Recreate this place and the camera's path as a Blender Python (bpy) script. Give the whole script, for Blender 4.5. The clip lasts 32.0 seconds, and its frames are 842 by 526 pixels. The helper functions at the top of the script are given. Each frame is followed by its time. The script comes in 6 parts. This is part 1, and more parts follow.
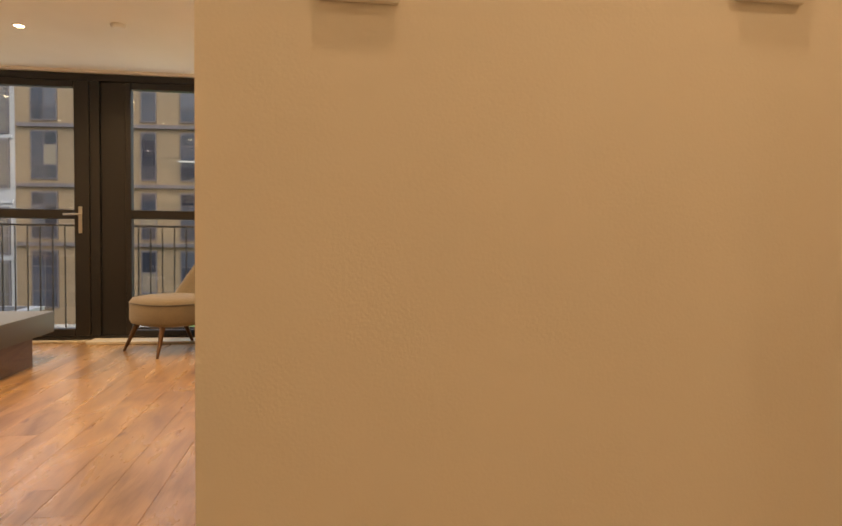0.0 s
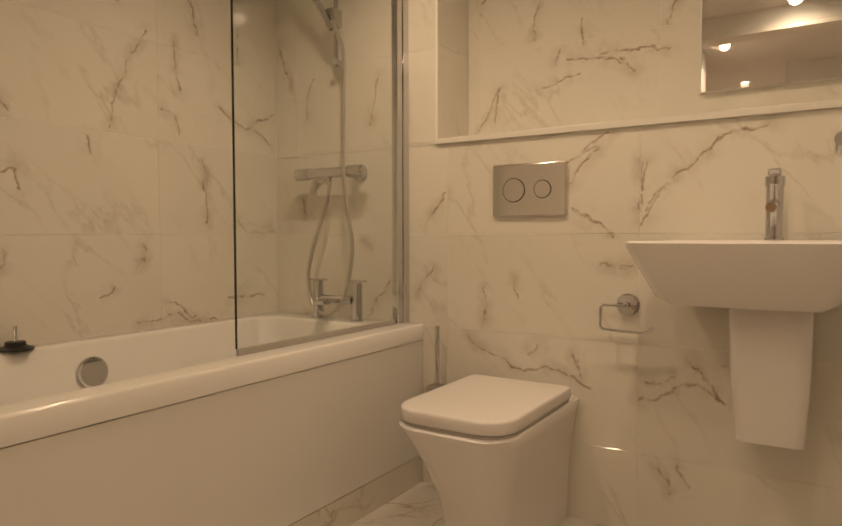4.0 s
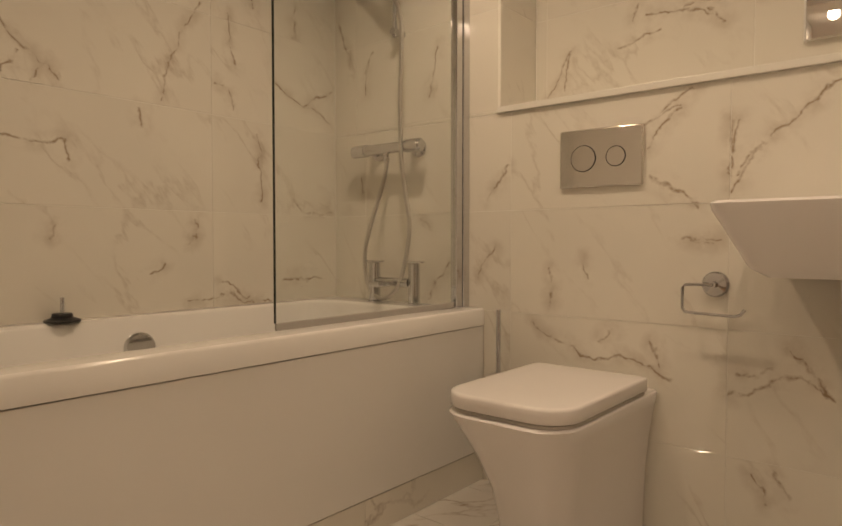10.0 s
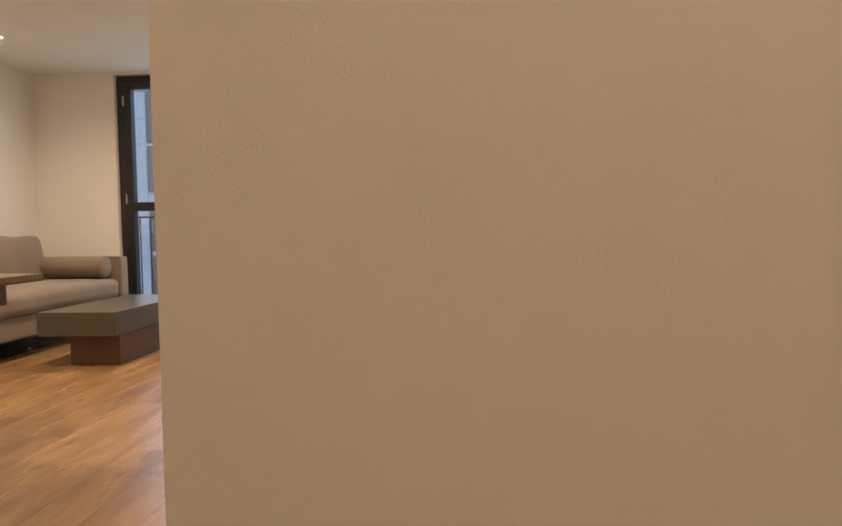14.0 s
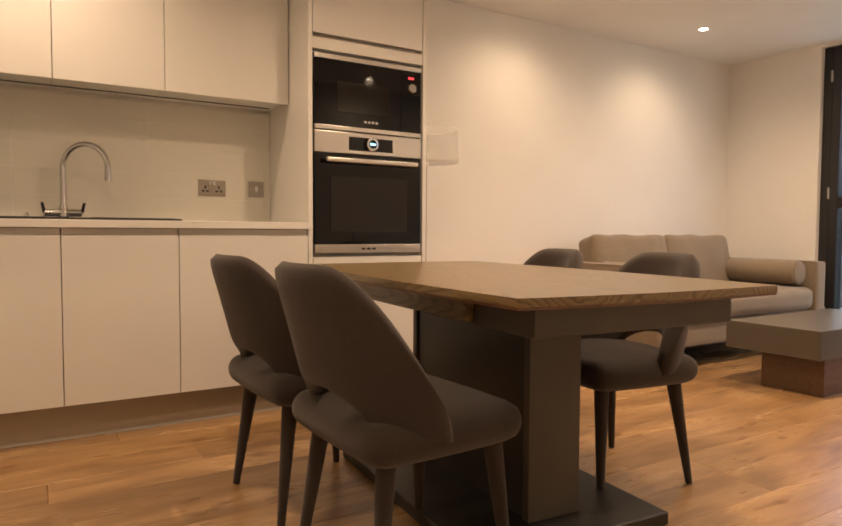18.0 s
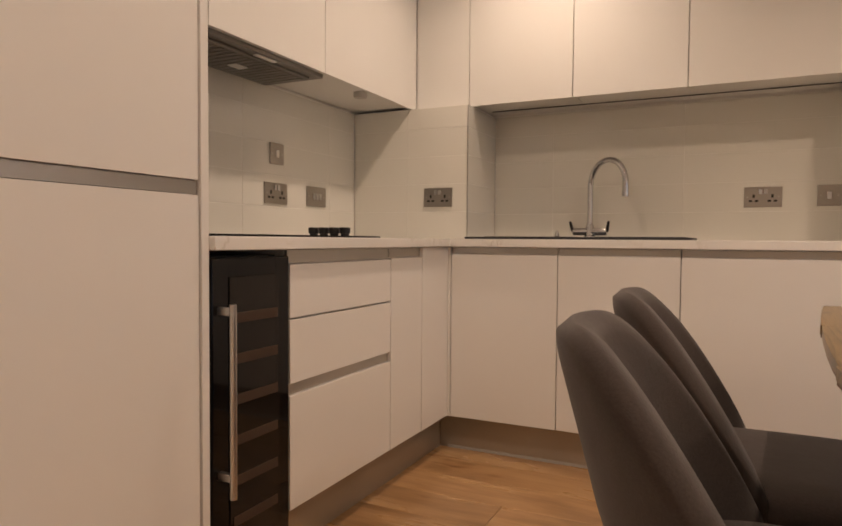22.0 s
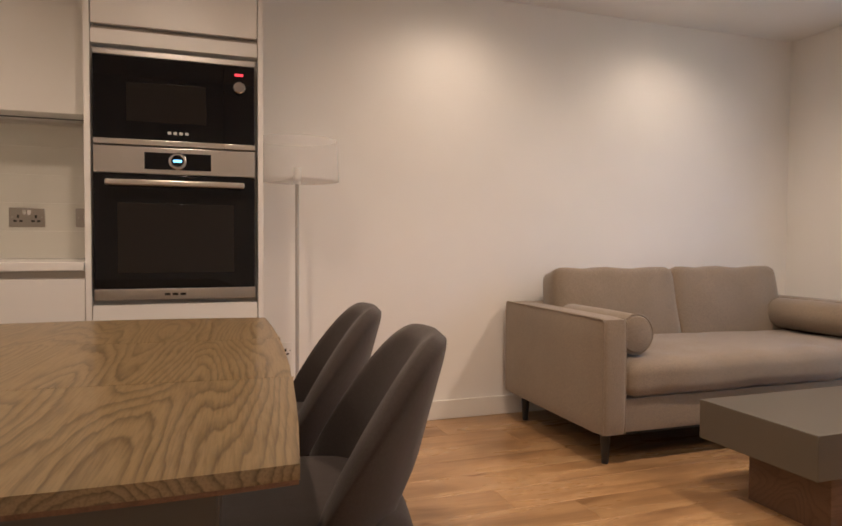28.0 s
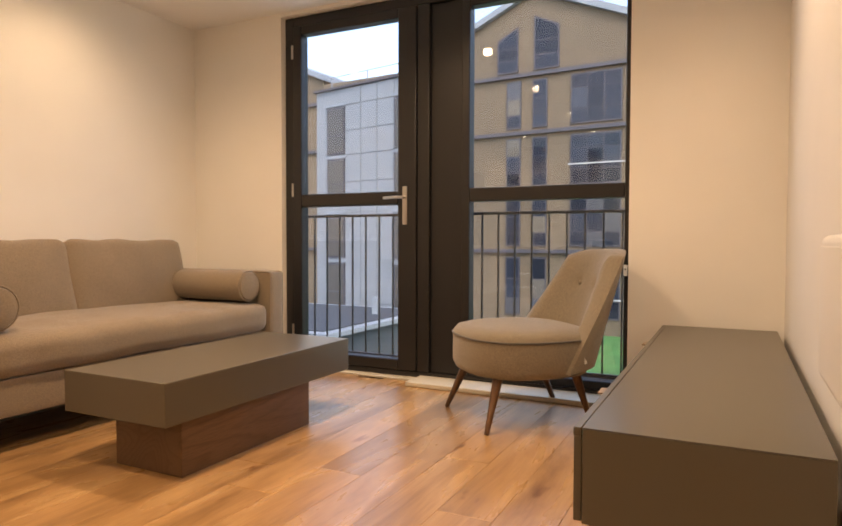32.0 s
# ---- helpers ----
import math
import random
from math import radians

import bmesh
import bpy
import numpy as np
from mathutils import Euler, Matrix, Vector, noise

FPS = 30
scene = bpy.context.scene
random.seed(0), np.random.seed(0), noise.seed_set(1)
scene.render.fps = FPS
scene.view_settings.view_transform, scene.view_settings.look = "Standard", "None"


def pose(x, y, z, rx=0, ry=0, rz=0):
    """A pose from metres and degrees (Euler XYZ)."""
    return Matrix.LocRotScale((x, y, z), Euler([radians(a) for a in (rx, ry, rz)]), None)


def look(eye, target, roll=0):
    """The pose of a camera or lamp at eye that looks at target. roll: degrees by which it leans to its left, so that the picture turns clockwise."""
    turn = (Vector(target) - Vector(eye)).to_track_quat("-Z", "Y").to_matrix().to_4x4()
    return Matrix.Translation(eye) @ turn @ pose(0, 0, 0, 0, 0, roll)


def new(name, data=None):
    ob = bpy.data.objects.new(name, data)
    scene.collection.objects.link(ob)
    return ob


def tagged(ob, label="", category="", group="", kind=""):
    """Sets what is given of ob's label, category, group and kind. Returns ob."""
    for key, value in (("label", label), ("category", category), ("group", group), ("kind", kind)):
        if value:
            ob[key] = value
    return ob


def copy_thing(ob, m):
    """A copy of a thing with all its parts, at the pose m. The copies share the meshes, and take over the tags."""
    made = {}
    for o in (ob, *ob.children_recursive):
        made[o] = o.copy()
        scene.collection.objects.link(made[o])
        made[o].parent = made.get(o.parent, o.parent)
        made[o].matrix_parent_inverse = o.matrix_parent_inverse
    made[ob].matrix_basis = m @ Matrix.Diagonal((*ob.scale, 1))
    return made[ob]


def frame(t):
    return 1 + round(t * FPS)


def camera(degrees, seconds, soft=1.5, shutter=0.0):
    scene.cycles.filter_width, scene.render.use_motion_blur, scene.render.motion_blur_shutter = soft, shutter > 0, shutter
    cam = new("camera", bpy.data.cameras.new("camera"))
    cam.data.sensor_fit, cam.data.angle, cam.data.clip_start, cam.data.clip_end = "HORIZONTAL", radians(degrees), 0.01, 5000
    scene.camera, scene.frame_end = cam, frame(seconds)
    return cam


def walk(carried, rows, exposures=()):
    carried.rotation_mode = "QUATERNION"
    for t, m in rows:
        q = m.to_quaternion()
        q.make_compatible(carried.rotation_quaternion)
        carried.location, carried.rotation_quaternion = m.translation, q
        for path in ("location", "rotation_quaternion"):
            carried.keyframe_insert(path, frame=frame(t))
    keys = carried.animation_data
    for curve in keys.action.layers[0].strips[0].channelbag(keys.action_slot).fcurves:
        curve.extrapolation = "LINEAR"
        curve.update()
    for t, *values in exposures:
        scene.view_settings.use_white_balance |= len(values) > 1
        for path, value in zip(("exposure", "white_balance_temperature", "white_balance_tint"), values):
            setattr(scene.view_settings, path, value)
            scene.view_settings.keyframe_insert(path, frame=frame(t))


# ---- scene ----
# ---- camera and walk ----
cam = camera(66.8, 32.0, soft=1.7)
PATH = [
    (0, (0.239, -3.98, 0.981), (2.218, -4.255, 0.899), 0.7),
    (0.5, (0.215, -4.03, 0.985), (2.047, -4.83, 0.913), 0.3),
    (1.2, (0.15, -4.11, 1.01), (1.69, -5.384, 0.935), 0.0),
    (1.5, (0.119, -4.148, 1.021), (1.477, -5.615, 0.945), 0.1),
    (2, (0.079, -4.201, 1.028), (1.246, -5.823, 0.945), -0.0),
    (2.5, (0.062, -4.272, 1.025), (1.104, -5.977, 0.94), -0.1),
    (4.5, (0.125, -4.637, 1.007), (1.206, -6.317, 0.924), -0.1),
    (5, (0.136, -4.7, 1.009), (1.242, -6.365, 0.926), -0.2),
    (5.5, (0.131, -4.715, 1.011), (1.384, -6.272, 0.932), -0.2),
    (6, (0.127, -4.728, 1.012), (1.431, -6.242, 0.934), -0.1),
    (7, (0.136, -4.765, 1.106), (1.469, -6.253, 1.026), -0.1),
    (8, (0.177, -4.801, 1.281), (1.515, -6.285, 1.192), -0.1),
    (9, (0.159, -4.78, 1.157), (1.491, -6.269, 1.082), -0.0),
    (10, (0.133, -4.742, 0.904), (1.414, -6.276, 0.838), -0.0),
    (11, (0.102, -4.715, 0.799), (1.331, -6.291, 0.722), -0.0),
    (12, (0.079, -4.616, 0.88), (1.291, -6.205, 0.805), -0.0),
    (12.5, (0.116, -4.536, 0.908), (1.337, -6.118, 0.846), -0.1),
    (13, (0.174, -4.469, 0.934), (1.859, -5.545, 0.87), -0.1),
    (14, (0.33, -4.14, 0.885), (2.324, -4.001, 0.780), -0.8),
    (14.5, (0.347, -4.032, 0.874), (2.254, -3.435, 0.793), 0.3),
    (15, (0.355, -3.942, 0.844), (2.157, -3.077, 0.775), 0.4),
    (15.5, (0.344, -3.879, 0.849), (2.065, -2.863, 0.779), 0.5),
    (17.5, (0.671, -3.7, 0.879), (1.892, -2.118, 0.793), 0.1),
    (18, (0.795, -3.602, 0.883), (1.834, -1.896, 0.788), 0.3),
    (18.5, (0.882, -3.49, 0.869), (1.685, -1.66, 0.785), 0.2),
    (19, (0.944, -3.413, 0.865), (1.529, -1.502, 0.784), 0.2),
    (19.5, (1.067, -3.358, 0.866), (1.327, -1.376, 0.794), 0.1),
    (20, (1.117, -3.326, 0.867), (1.17, -1.328, 0.805), 0.2),
    (20.5, (1.184, -3.317, 0.878), (0.996, -1.327, 0.817), 0.3),
    (21, (1.258, -3.261, 0.877), (0.891, -1.296, 0.813), 0.3),
    (21.5, (1.392, -3.192, 0.9), (0.86, -1.265, 0.83), 0.3),
    (22, (1.518, -3.152, 0.924), (0.647, -1.353, 0.852), 0.4),
    (23, (1.768, -3.192, 0.96), (0.502, -1.646, 0.883), 0.6),
    (23.5, (1.95, -3.262, 0.992), (0.665, -1.732, 0.919), 0.5),
    (24, (2.074, -3.246, 1.011), (0.882, -1.642, 0.931), 0.5),
    (24.5, (2.191, -3.216, 1.031), (1.073, -1.559, 0.954), 0.0),
    (26.5, (2.361, -3.272, 1.023), (1.852, -1.339, 0.957), 0.5),
    (27, (2.338, -3.335, 1.033), (2.173, -1.343, 0.966), 0.31),
    (27.5, (2.361, -3.368, 1.022), (2.656, -1.391, 0.961), 0.4),
    (28, (2.384, -3.402, 1.012), (3.043, -1.515, 0.949), 0.3),
    (28.5, (2.396, -3.433, 0.971), (3.332, -1.666, 0.906), 0.36),
    (29, (2.422, -3.503, 0.927), (3.591, -1.882, 0.861), 0.48),
    (29.5, (2.416, -3.542, 0.91), (3.814, -2.113, 0.832), 0.4),
    (30, (2.41, -3.58, 0.892), (3.958, -2.317, 0.815), 0.55),
    (30.5, (2.442, -3.604, 0.871), (4.093, -2.478, 0.797), 0.45),
    (31, (2.467, -3.597, 0.864), (4.159, -2.534, 0.789), 0.5),
    (31.5, (2.602, -3.584, 0.878), (4.305, -2.539, 0.799), 0.46),
    (32, (2.758, -3.616, 0.868), (4.552, -2.733, 0.801), 0.14),
]
walk(cam, [(t, look(eye, target, roll)) for t, eye, target, roll in PATH],
     exposures=[(0.0, 1.62, 11000, 13), (1.0, 1.58, 12300, 10), (2.0, 1.42, 10200, 10), (3.5, 1.38, 8000, 9), (5.0, 1.37, 7100, 9), (7.0, 1.40, 7050, 9), (9.0, 1.36, 7000, 9), (12.5, 1.4, 7000, 9), (14.0, 1.55, 7000, 10),
                (15.5, 1.74, 5150, 10), (17.5, 1.76, 7100, 12), (19.0, 1.78, 7550, 13), (21.0, 1.66, 6500, 14), (23.0, 1.53, 6300, 13), (24.5, 1.53, 6200, 13), (26.0, 1.62, 6100, 12), (27.0, 1.66, 6100, 12),
                (28.5, 1.40, 6050, 11), (29.2, 1.44, 6000, 10), (30.0, 1.56, 5950, 10), (31.0, 1.66, 7200, 12), (32.0, 1.80, 8400, 14)])

# ---- world, sun, lamps ----
world = bpy.data.worlds.new("dusk_sky")
scene.world = world
world.use_nodes = True
wn, wl = world.node_tree.nodes, world.node_tree.links
wn.clear()
sky = wn.new("ShaderNodeTexSky")
sky.sky_type = "NISHITA"
sky.sun_disc = False
sky.sun_elevation = radians(50)
sky.sun_rotation = radians(230)
sky.dust_density = 4.0
sky.ozone_density = 2.0
bg = wn.new("ShaderNodeBackground")
bg.inputs[1].default_value = 0.15
wo = wn.new("ShaderNodeOutputWorld")
tint = wn.new("ShaderNodeMix")
tint.data_type, tint.blend_type = "RGBA", "MULTIPLY"
tint.inputs[0].default_value = 1.0
tint.inputs[7].default_value = (1.12, 1.38, 1.70, 1)
wl.new(sky.outputs[0], tint.inputs[6])
wl.new(tint.outputs[2], bg.inputs[0])
wl.new(bg.outputs[0], wo.inputs[0])
sun_data = bpy.data.lights.new("sun", "SUN")
sun_data.energy, sun_data.angle, sun_data.color = 0.06, radians(40), (1.0, 0.98, 0.96)
sun_ob = new("sun", sun_data)
sun_ob.matrix_world = look((-15.4, -12.8, 24), (0, 0, 0))
LAMP_RGB = (1.0, 0.745, 0.54)
# downlights: living room and kitchen, hall, bathroom
# (3.72, -3.44) is a guessed, unseen lamp added to light the south side
LIVING_LIGHTS = [(0.80, -0.80, 10.5), (0.80, -1.78, 7), (0.78, -2.69, 5), (2.27, -1.80, 22), (3.72, -0.52, 7.5), (5.13, -0.54, 7.5),
                 (3.72, -1.80, 18), (5.11, -1.80, 27), (3.72, -3.44, 9), (5.05, -3.44, 14)]
HALL_LIGHTS = [(0.77, -4.15, 8)]
# (0.29, -6.02) is an assumed, unseen lamp added to brighten recess and basin
BATH_LIGHTS = [(1.28, -6.02, 12), (0.29, -6.02, 6), (0.29, -5.02, 6)]
CEIL = 2.424
CEIL_BATH = 2.40


def downlight_lamp(x, y, z, watts, size=160):
    d = bpy.data.lights.new("downlight_lamp", "SPOT")
    d.energy, d.spot_size, d.spot_blend, d.shadow_soft_size, d.color = watts, radians(size), 1.0, 0.035, LAMP_RGB
    o = new("downlight_lamp", d)
    o.location = (x, y, z - 0.03)


for lx, ly, watts in LIVING_LIGHTS + HALL_LIGHTS:
    downlight_lamp(lx, ly, CEIL, watts)
for lx, ly, watts in BATH_LIGHTS:
    downlight_lamp(lx, ly, CEIL_BATH, watts)

# area lamp added just inside the glazing, standing in for extra dusk daylight
day = bpy.data.lights.new("window_daylight", "AREA")
day.shape, day.size, day.size_y, day.energy, day.color = "RECTANGLE", 2.16, 2.2, 2.6, (0.74, 0.87, 1.0)
day_ob = new("window_daylight", day)
day_ob.matrix_world = look((6.335, -1.97, 1.2), (0.0, -1.97, 1.2))

# ---- mesh helpers ----
def link_mesh(name, bm, material, smooth=35):
    me = bpy.data.meshes.new(name)
    bmesh.ops.recalc_face_normals(bm, faces=bm.faces[:])
    bm.to_mesh(me)
    bm.free()
    if smooth:
        tag = me.attributes.get("even")
        even = [d.value for d in tag.data] if tag is not None else [0] * len(me.polygons)
        me.set_sharp_from_angle(angle=radians(smooth))
        for p, keep in zip(me.polygons, even):
            p.use_smooth = keep == 0
    if material is not None:
        me.materials.append(material)
    return new(name, me)


def root_of(ob):
    while ob.parent is not None:
        ob = ob.parent
    return ob


def part(name, bm, material, parent, label="", smooth=35):
    """A mesh in world coordinates under a thing that stands unturned at its base."""
    bm.transform(Matrix.Translation(-root_of(parent).location))
    ob = link_mesh(name, bm, material, smooth)
    ob.parent = parent
    if label:
        ob["label"] = label
    return ob


def thing(name, at, label, category, group="", kind=""):
    ob = new(name)
    ob.empty_display_size = 0.1
    ob.location = at
    return tagged(ob, label, category, group, kind)


def single(name, bm, material, label, category, group="", kind="", smooth=35):
    return tagged(link_mesh(name, bm, material, smooth), label, category, group, kind)


def setting(name, bm, material, label="", smooth=0):
    return tagged(link_mesh(name, bm, material, smooth), label, name.split("_")[0], "", "structure")


def mark_even(bm, count):
    """The largest faces stay flat-shaded; the rounded rims between them are smooth."""
    tag = bm.faces.layers.int.new("even")
    for f in sorted(bm.faces, key=lambda f: -f.calc_area())[:count]:
        f[tag] = 1


def box(x0, x1, y0, y1, z0, z1, bevel=0.0, seg=2, bm=None):
    bm2 = bmesh.new()
    bmesh.ops.create_cube(bm2, size=1)
    for v in bm2.verts:
        v.co = ((x0 + x1) / 2 + v.co.x * (x1 - x0), (y0 + y1) / 2 + v.co.y * (y1 - y0), (z0 + z1) / 2 + v.co.z * (z1 - z0))
    if bevel > 0:
        bmesh.ops.bevel(bm2, geom=bm2.edges[:], offset=bevel, segments=seg, profile=0.5, affect="EDGES", clamp_overlap=True)
    mark_even(bm2, 6)
    return merged(bm, bm2)


def merged(bm, extra):
    if bm is None:
        return extra
    me = bpy.data.meshes.new("tmp")
    extra.to_mesh(me)
    extra.free()
    bm.from_mesh(me)
    bpy.data.meshes.remove(me)
    return bm


def turn(bm, m):
    bm.transform(m)
    return bm


def lathe(profile, seg=24, at=(0, 0, 0), axis="z", bm=None):
    b = bmesh.new()
    rings = []
    for r, z in profile:
        if r < 1e-6:
            rings.append([b.verts.new((0, 0, z))])
        else:
            rings.append([b.verts.new((r * math.cos(2 * math.pi * i / seg), r * math.sin(2 * math.pi * i / seg), z)) for i in range(seg)])
    for a, c in zip(rings, rings[1:]):
        for i in range(seg):
            j = (i + 1) % seg
            quad = [a[i % len(a)], a[j % len(a)], c[j % len(c)], c[i % len(c)]]
            quad = list(dict.fromkeys(quad))
            if len(quad) > 2:
                try:
                    b.faces.new(quad)
                except ValueError:
                    pass
    for ring in (rings[0], rings[-1]):
        if len(ring) > 2:
            b.faces.new(ring)
    if axis == "x":
        b.transform(Matrix.Rotation(radians(90), 4, "Y"))
    elif axis == "y":
        b.transform(Matrix.Rotation(radians(-90), 4, "X"))
    b.transform(Matrix.Translation(at))
    return merged(bm, b)


def rod(p, q, r0, r1=None, seg=14, bm=None, bevel=0.0):
    p, q = Vector(p), Vector(q)
    r1 = r0 if r1 is None else r1
    n = (q - p).length
    b = lathe([(r0, 0), (r1, n)] if bevel == 0 else [(r0 - bevel, 0), (r0, bevel), (r1, n - bevel), (r1 - bevel, n)], seg)
    b.transform(Matrix.Translation(p) @ (q - p).to_track_quat("Z", "Y").to_matrix().to_4x4())
    return merged(bm, b)


def spline(points, n=8):
    pts = [Vector(p) for p in points]
    pts = [2 * pts[0] - pts[1]] + pts + [2 * pts[-1] - pts[-2]]
    out = []
    for a, b, c, d in zip(pts, pts[1:], pts[2:], pts[3:]):
        for i in range(n):
            t = i / n
            out.append(0.5 * ((2 * b) + (c - a) * t + (2 * a - 5 * b + 4 * c - d) * t * t + (3 * b - a - 3 * c + d) * t ** 3))
    return out + [pts[-2]]


def tube(points, r, seg=10, bm=None):
    b = bmesh.new()
    pts = [Vector(p) for p in points]
    rings, up = [], Vector((0, 0, 1))
    side = None
    for i, p in enumerate(pts):
        d = (pts[min(i + 1, len(pts) - 1)] - pts[max(i - 1, 0)]).normalized()
        if side is None:
            side = d.orthogonal().normalized()
        else:
            side = (side - d * side.dot(d)).normalized()
        other = d.cross(side)
        rr = r(i / (len(pts) - 1)) if callable(r) else r
        rings.append([b.verts.new(p + rr * (math.cos(2 * math.pi * k / seg) * side + math.sin(2 * math.pi * k / seg) * other)) for k in range(seg)])
    for a, c in zip(rings, rings[1:]):
        for k in range(seg):
            b.faces.new([a[k], a[(k + 1) % seg], c[(k + 1) % seg], c[k]])
    b.faces.new(rings[0])
    b.faces.new(rings[-1])
    return merged(bm, b)


def soft_box(cx, cy, cz, w, d, h, r=0.05, puff=0.0, side=0.0, n=10, bm=None, wob=0.0):
    """A padded block: rounded by r, top and bottom bulged by puff, sides by side."""
    b = bmesh.new()
    bmesh.ops.create_cube(b, size=2)
    bmesh.ops.subdivide_edges(b, edges=b.edges[:], cuts=n, use_grid_fill=True)
    half = Vector((w / 2, d / 2, h / 2))
    r = min(r, half.x, half.y, half.z)
    for v in b.verts:
        p = v.co.copy()
        # crowd the rows towards the rims
        q = Vector([math.copysign(abs(c) ** 0.75, c) for c in p])
        s = Vector((q.x * half.x, q.y * half.y, q.z * half.z))
        inner = Vector([max(-half[i] + r, min(half[i] - r, s[i])) for i in range(3)])
        off = s - inner
        if off.length > 1e-9:
            s = inner + off.normalized() * r if (abs(p.x) > 0.999) + (abs(p.y) > 0.999) + (abs(p.z) > 0.999) else s
        fx, fy, fz = 1 - min(1, abs(s.x / half.x)) ** 2, 1 - min(1, abs(s.y / half.y)) ** 2, 1 - min(1, abs(s.z / half.z)) ** 2
        s.z += math.copysign(puff * fx * fy, s.z) if puff else 0
        s.x += math.copysign(side * fy * fz, s.x) if side else 0
        s.y += math.copysign(side * fx * fz, s.y) if side else 0
        if wob:
            s += wob * Vector((noise.noise(s * 5 + Vector((cx, cy, 0))), noise.noise(s * 5 + Vector((7, cy, cx))), noise.noise(s * 6 + Vector((cx, 9, cy)))))
        v.co = s + Vector((cx, cy, cz))
    return merged(bm, b)


def prism(outline, z0, z1, bevel=0.0, seg=2, bm=None):
    """A plate of that outline, a list of (x, y)."""
    b = bmesh.new()
    low = [b.verts.new((x, y, z0)) for x, y in outline]
    high = [b.verts.new((x, y, z1)) for x, y in outline]
    b.faces.new(low[::-1])
    b.faces.new(high)
    for i in range(len(low)):
        j = (i + 1) % len(low)
        b.faces.new([low[i], low[j], high[j], high[i]])
    if bevel:
        rims = [e for e in b.edges if abs(e.verts[0].co.z - e.verts[1].co.z) < 1e-6]
        bmesh.ops.bevel(b, geom=rims, offset=bevel, segments=seg, profile=0.5, affect="EDGES")
    mark_even(b, 2)
    return merged(bm, b)


def rounded_rect(x0, x1, y0, y1, r, n=5):
    out = []
    for cx, cy, a in ((x1 - r, y1 - r, 0), (x0 + r, y1 - r, 90), (x0 + r, y0 + r, 180), (x1 - r, y0 + r, 270)):
        for i in range(n + 1):
            t = radians(a + 90 * i / n)
            out.append((cx + r * math.cos(t), cy + r * math.sin(t)))
    return out


# ---- materials ----
def material(name, colour, rough=0.5, metal=0.0, spec=0.5):
    m = bpy.data.materials.new(name)
    m.use_nodes = True
    p = m.node_tree.nodes["Principled BSDF"]
    p.inputs["Base Color"].default_value = (*colour, 1)
    p.inputs["Roughness"].default_value = rough
    p.inputs["Metallic"].default_value = metal
    p.inputs["Specular IOR Level"].default_value = spec
    return m


def nodes_of(m):
    return m.node_tree.nodes, m.node_tree.links, m.node_tree.nodes["Principled BSDF"]


def noise_node(m, scale, detail=4, rough=0.5, stretch=(1, 1, 1), offset_random=False, distortion=0.0, spin=0.0):
    n, l, p = nodes_of(m)
    tc = n.new("ShaderNodeTexCoord")
    mp = n.new("ShaderNodeMapping")
    if spin:
        mp.vector_type = "TEXTURE"
        stretch = tuple(1 / k for k in stretch)
        mp.inputs["Rotation"].default_value = (0, 0, radians(spin))
    mp.inputs["Scale"].default_value = stretch
    l.new(tc.outputs["Object"], mp.inputs["Vector"])
    src = mp.outputs[0]
    if offset_random:
        oi = n.new("ShaderNodeObjectInfo")
        mul = n.new("ShaderNodeVectorMath")
        mul.operation = "MULTIPLY_ADD"
        comb = n.new("ShaderNodeCombineXYZ")
        for k in range(3):
            l.new(oi.outputs["Random"], comb.inputs[k])
        mul.inputs[1].default_value = (37.0, 91.0, 53.0)
        l.new(comb.outputs[0], mul.inputs[0])
        l.new(src, mul.inputs[2])
        src = mul.outputs[0]
    t = n.new("ShaderNodeTexNoise")
    t.inputs["Scale"].default_value = scale
    t.inputs["Detail"].default_value = detail
    t.inputs["Roughness"].default_value = rough
    t.inputs["Distortion"].default_value = distortion
    l.new(src, t.inputs["Vector"])
    return t


def ramp(m, source, stops):
    n, l, p = nodes_of(m)
    r = n.new("ShaderNodeValToRGB")
    e = r.color_ramp.elements
    while len(e) < len(stops):
        e.new(0.5)
    for k, (pos, col) in enumerate(stops):
        e[k].position = pos
        e[k].color = (*col, 1)
    l.new(source, r.inputs[0])
    return r


def bump(m, source, strength, distance=0.01):
    n, l, p = nodes_of(m)
    b = n.new("ShaderNodeBump")
    b.inputs["Strength"].default_value = strength
    b.inputs["Distance"].default_value = distance
    l.new(source, b.inputs["Height"])
    if p.inputs["Normal"].is_linked:
        l.new(p.inputs["Normal"].links[0].from_socket, b.inputs["Normal"])
    l.new(b.outputs[0], p.inputs["Normal"])


def mix_colour(m, fac, a, b, mode="MIX"):
    n, l, p = nodes_of(m)
    x = n.new("ShaderNodeMix")
    x.data_type, x.blend_type = "RGBA", mode
    for sock, v in ((x.inputs[0], fac), (x.inputs[6], a), (x.inputs[7], b)):
        if hasattr(v, "is_linked"):
            l.new(v, sock)
        else:
            sock.default_value = v if not isinstance(v, tuple) else (*v, 1)
    return x.outputs[2]


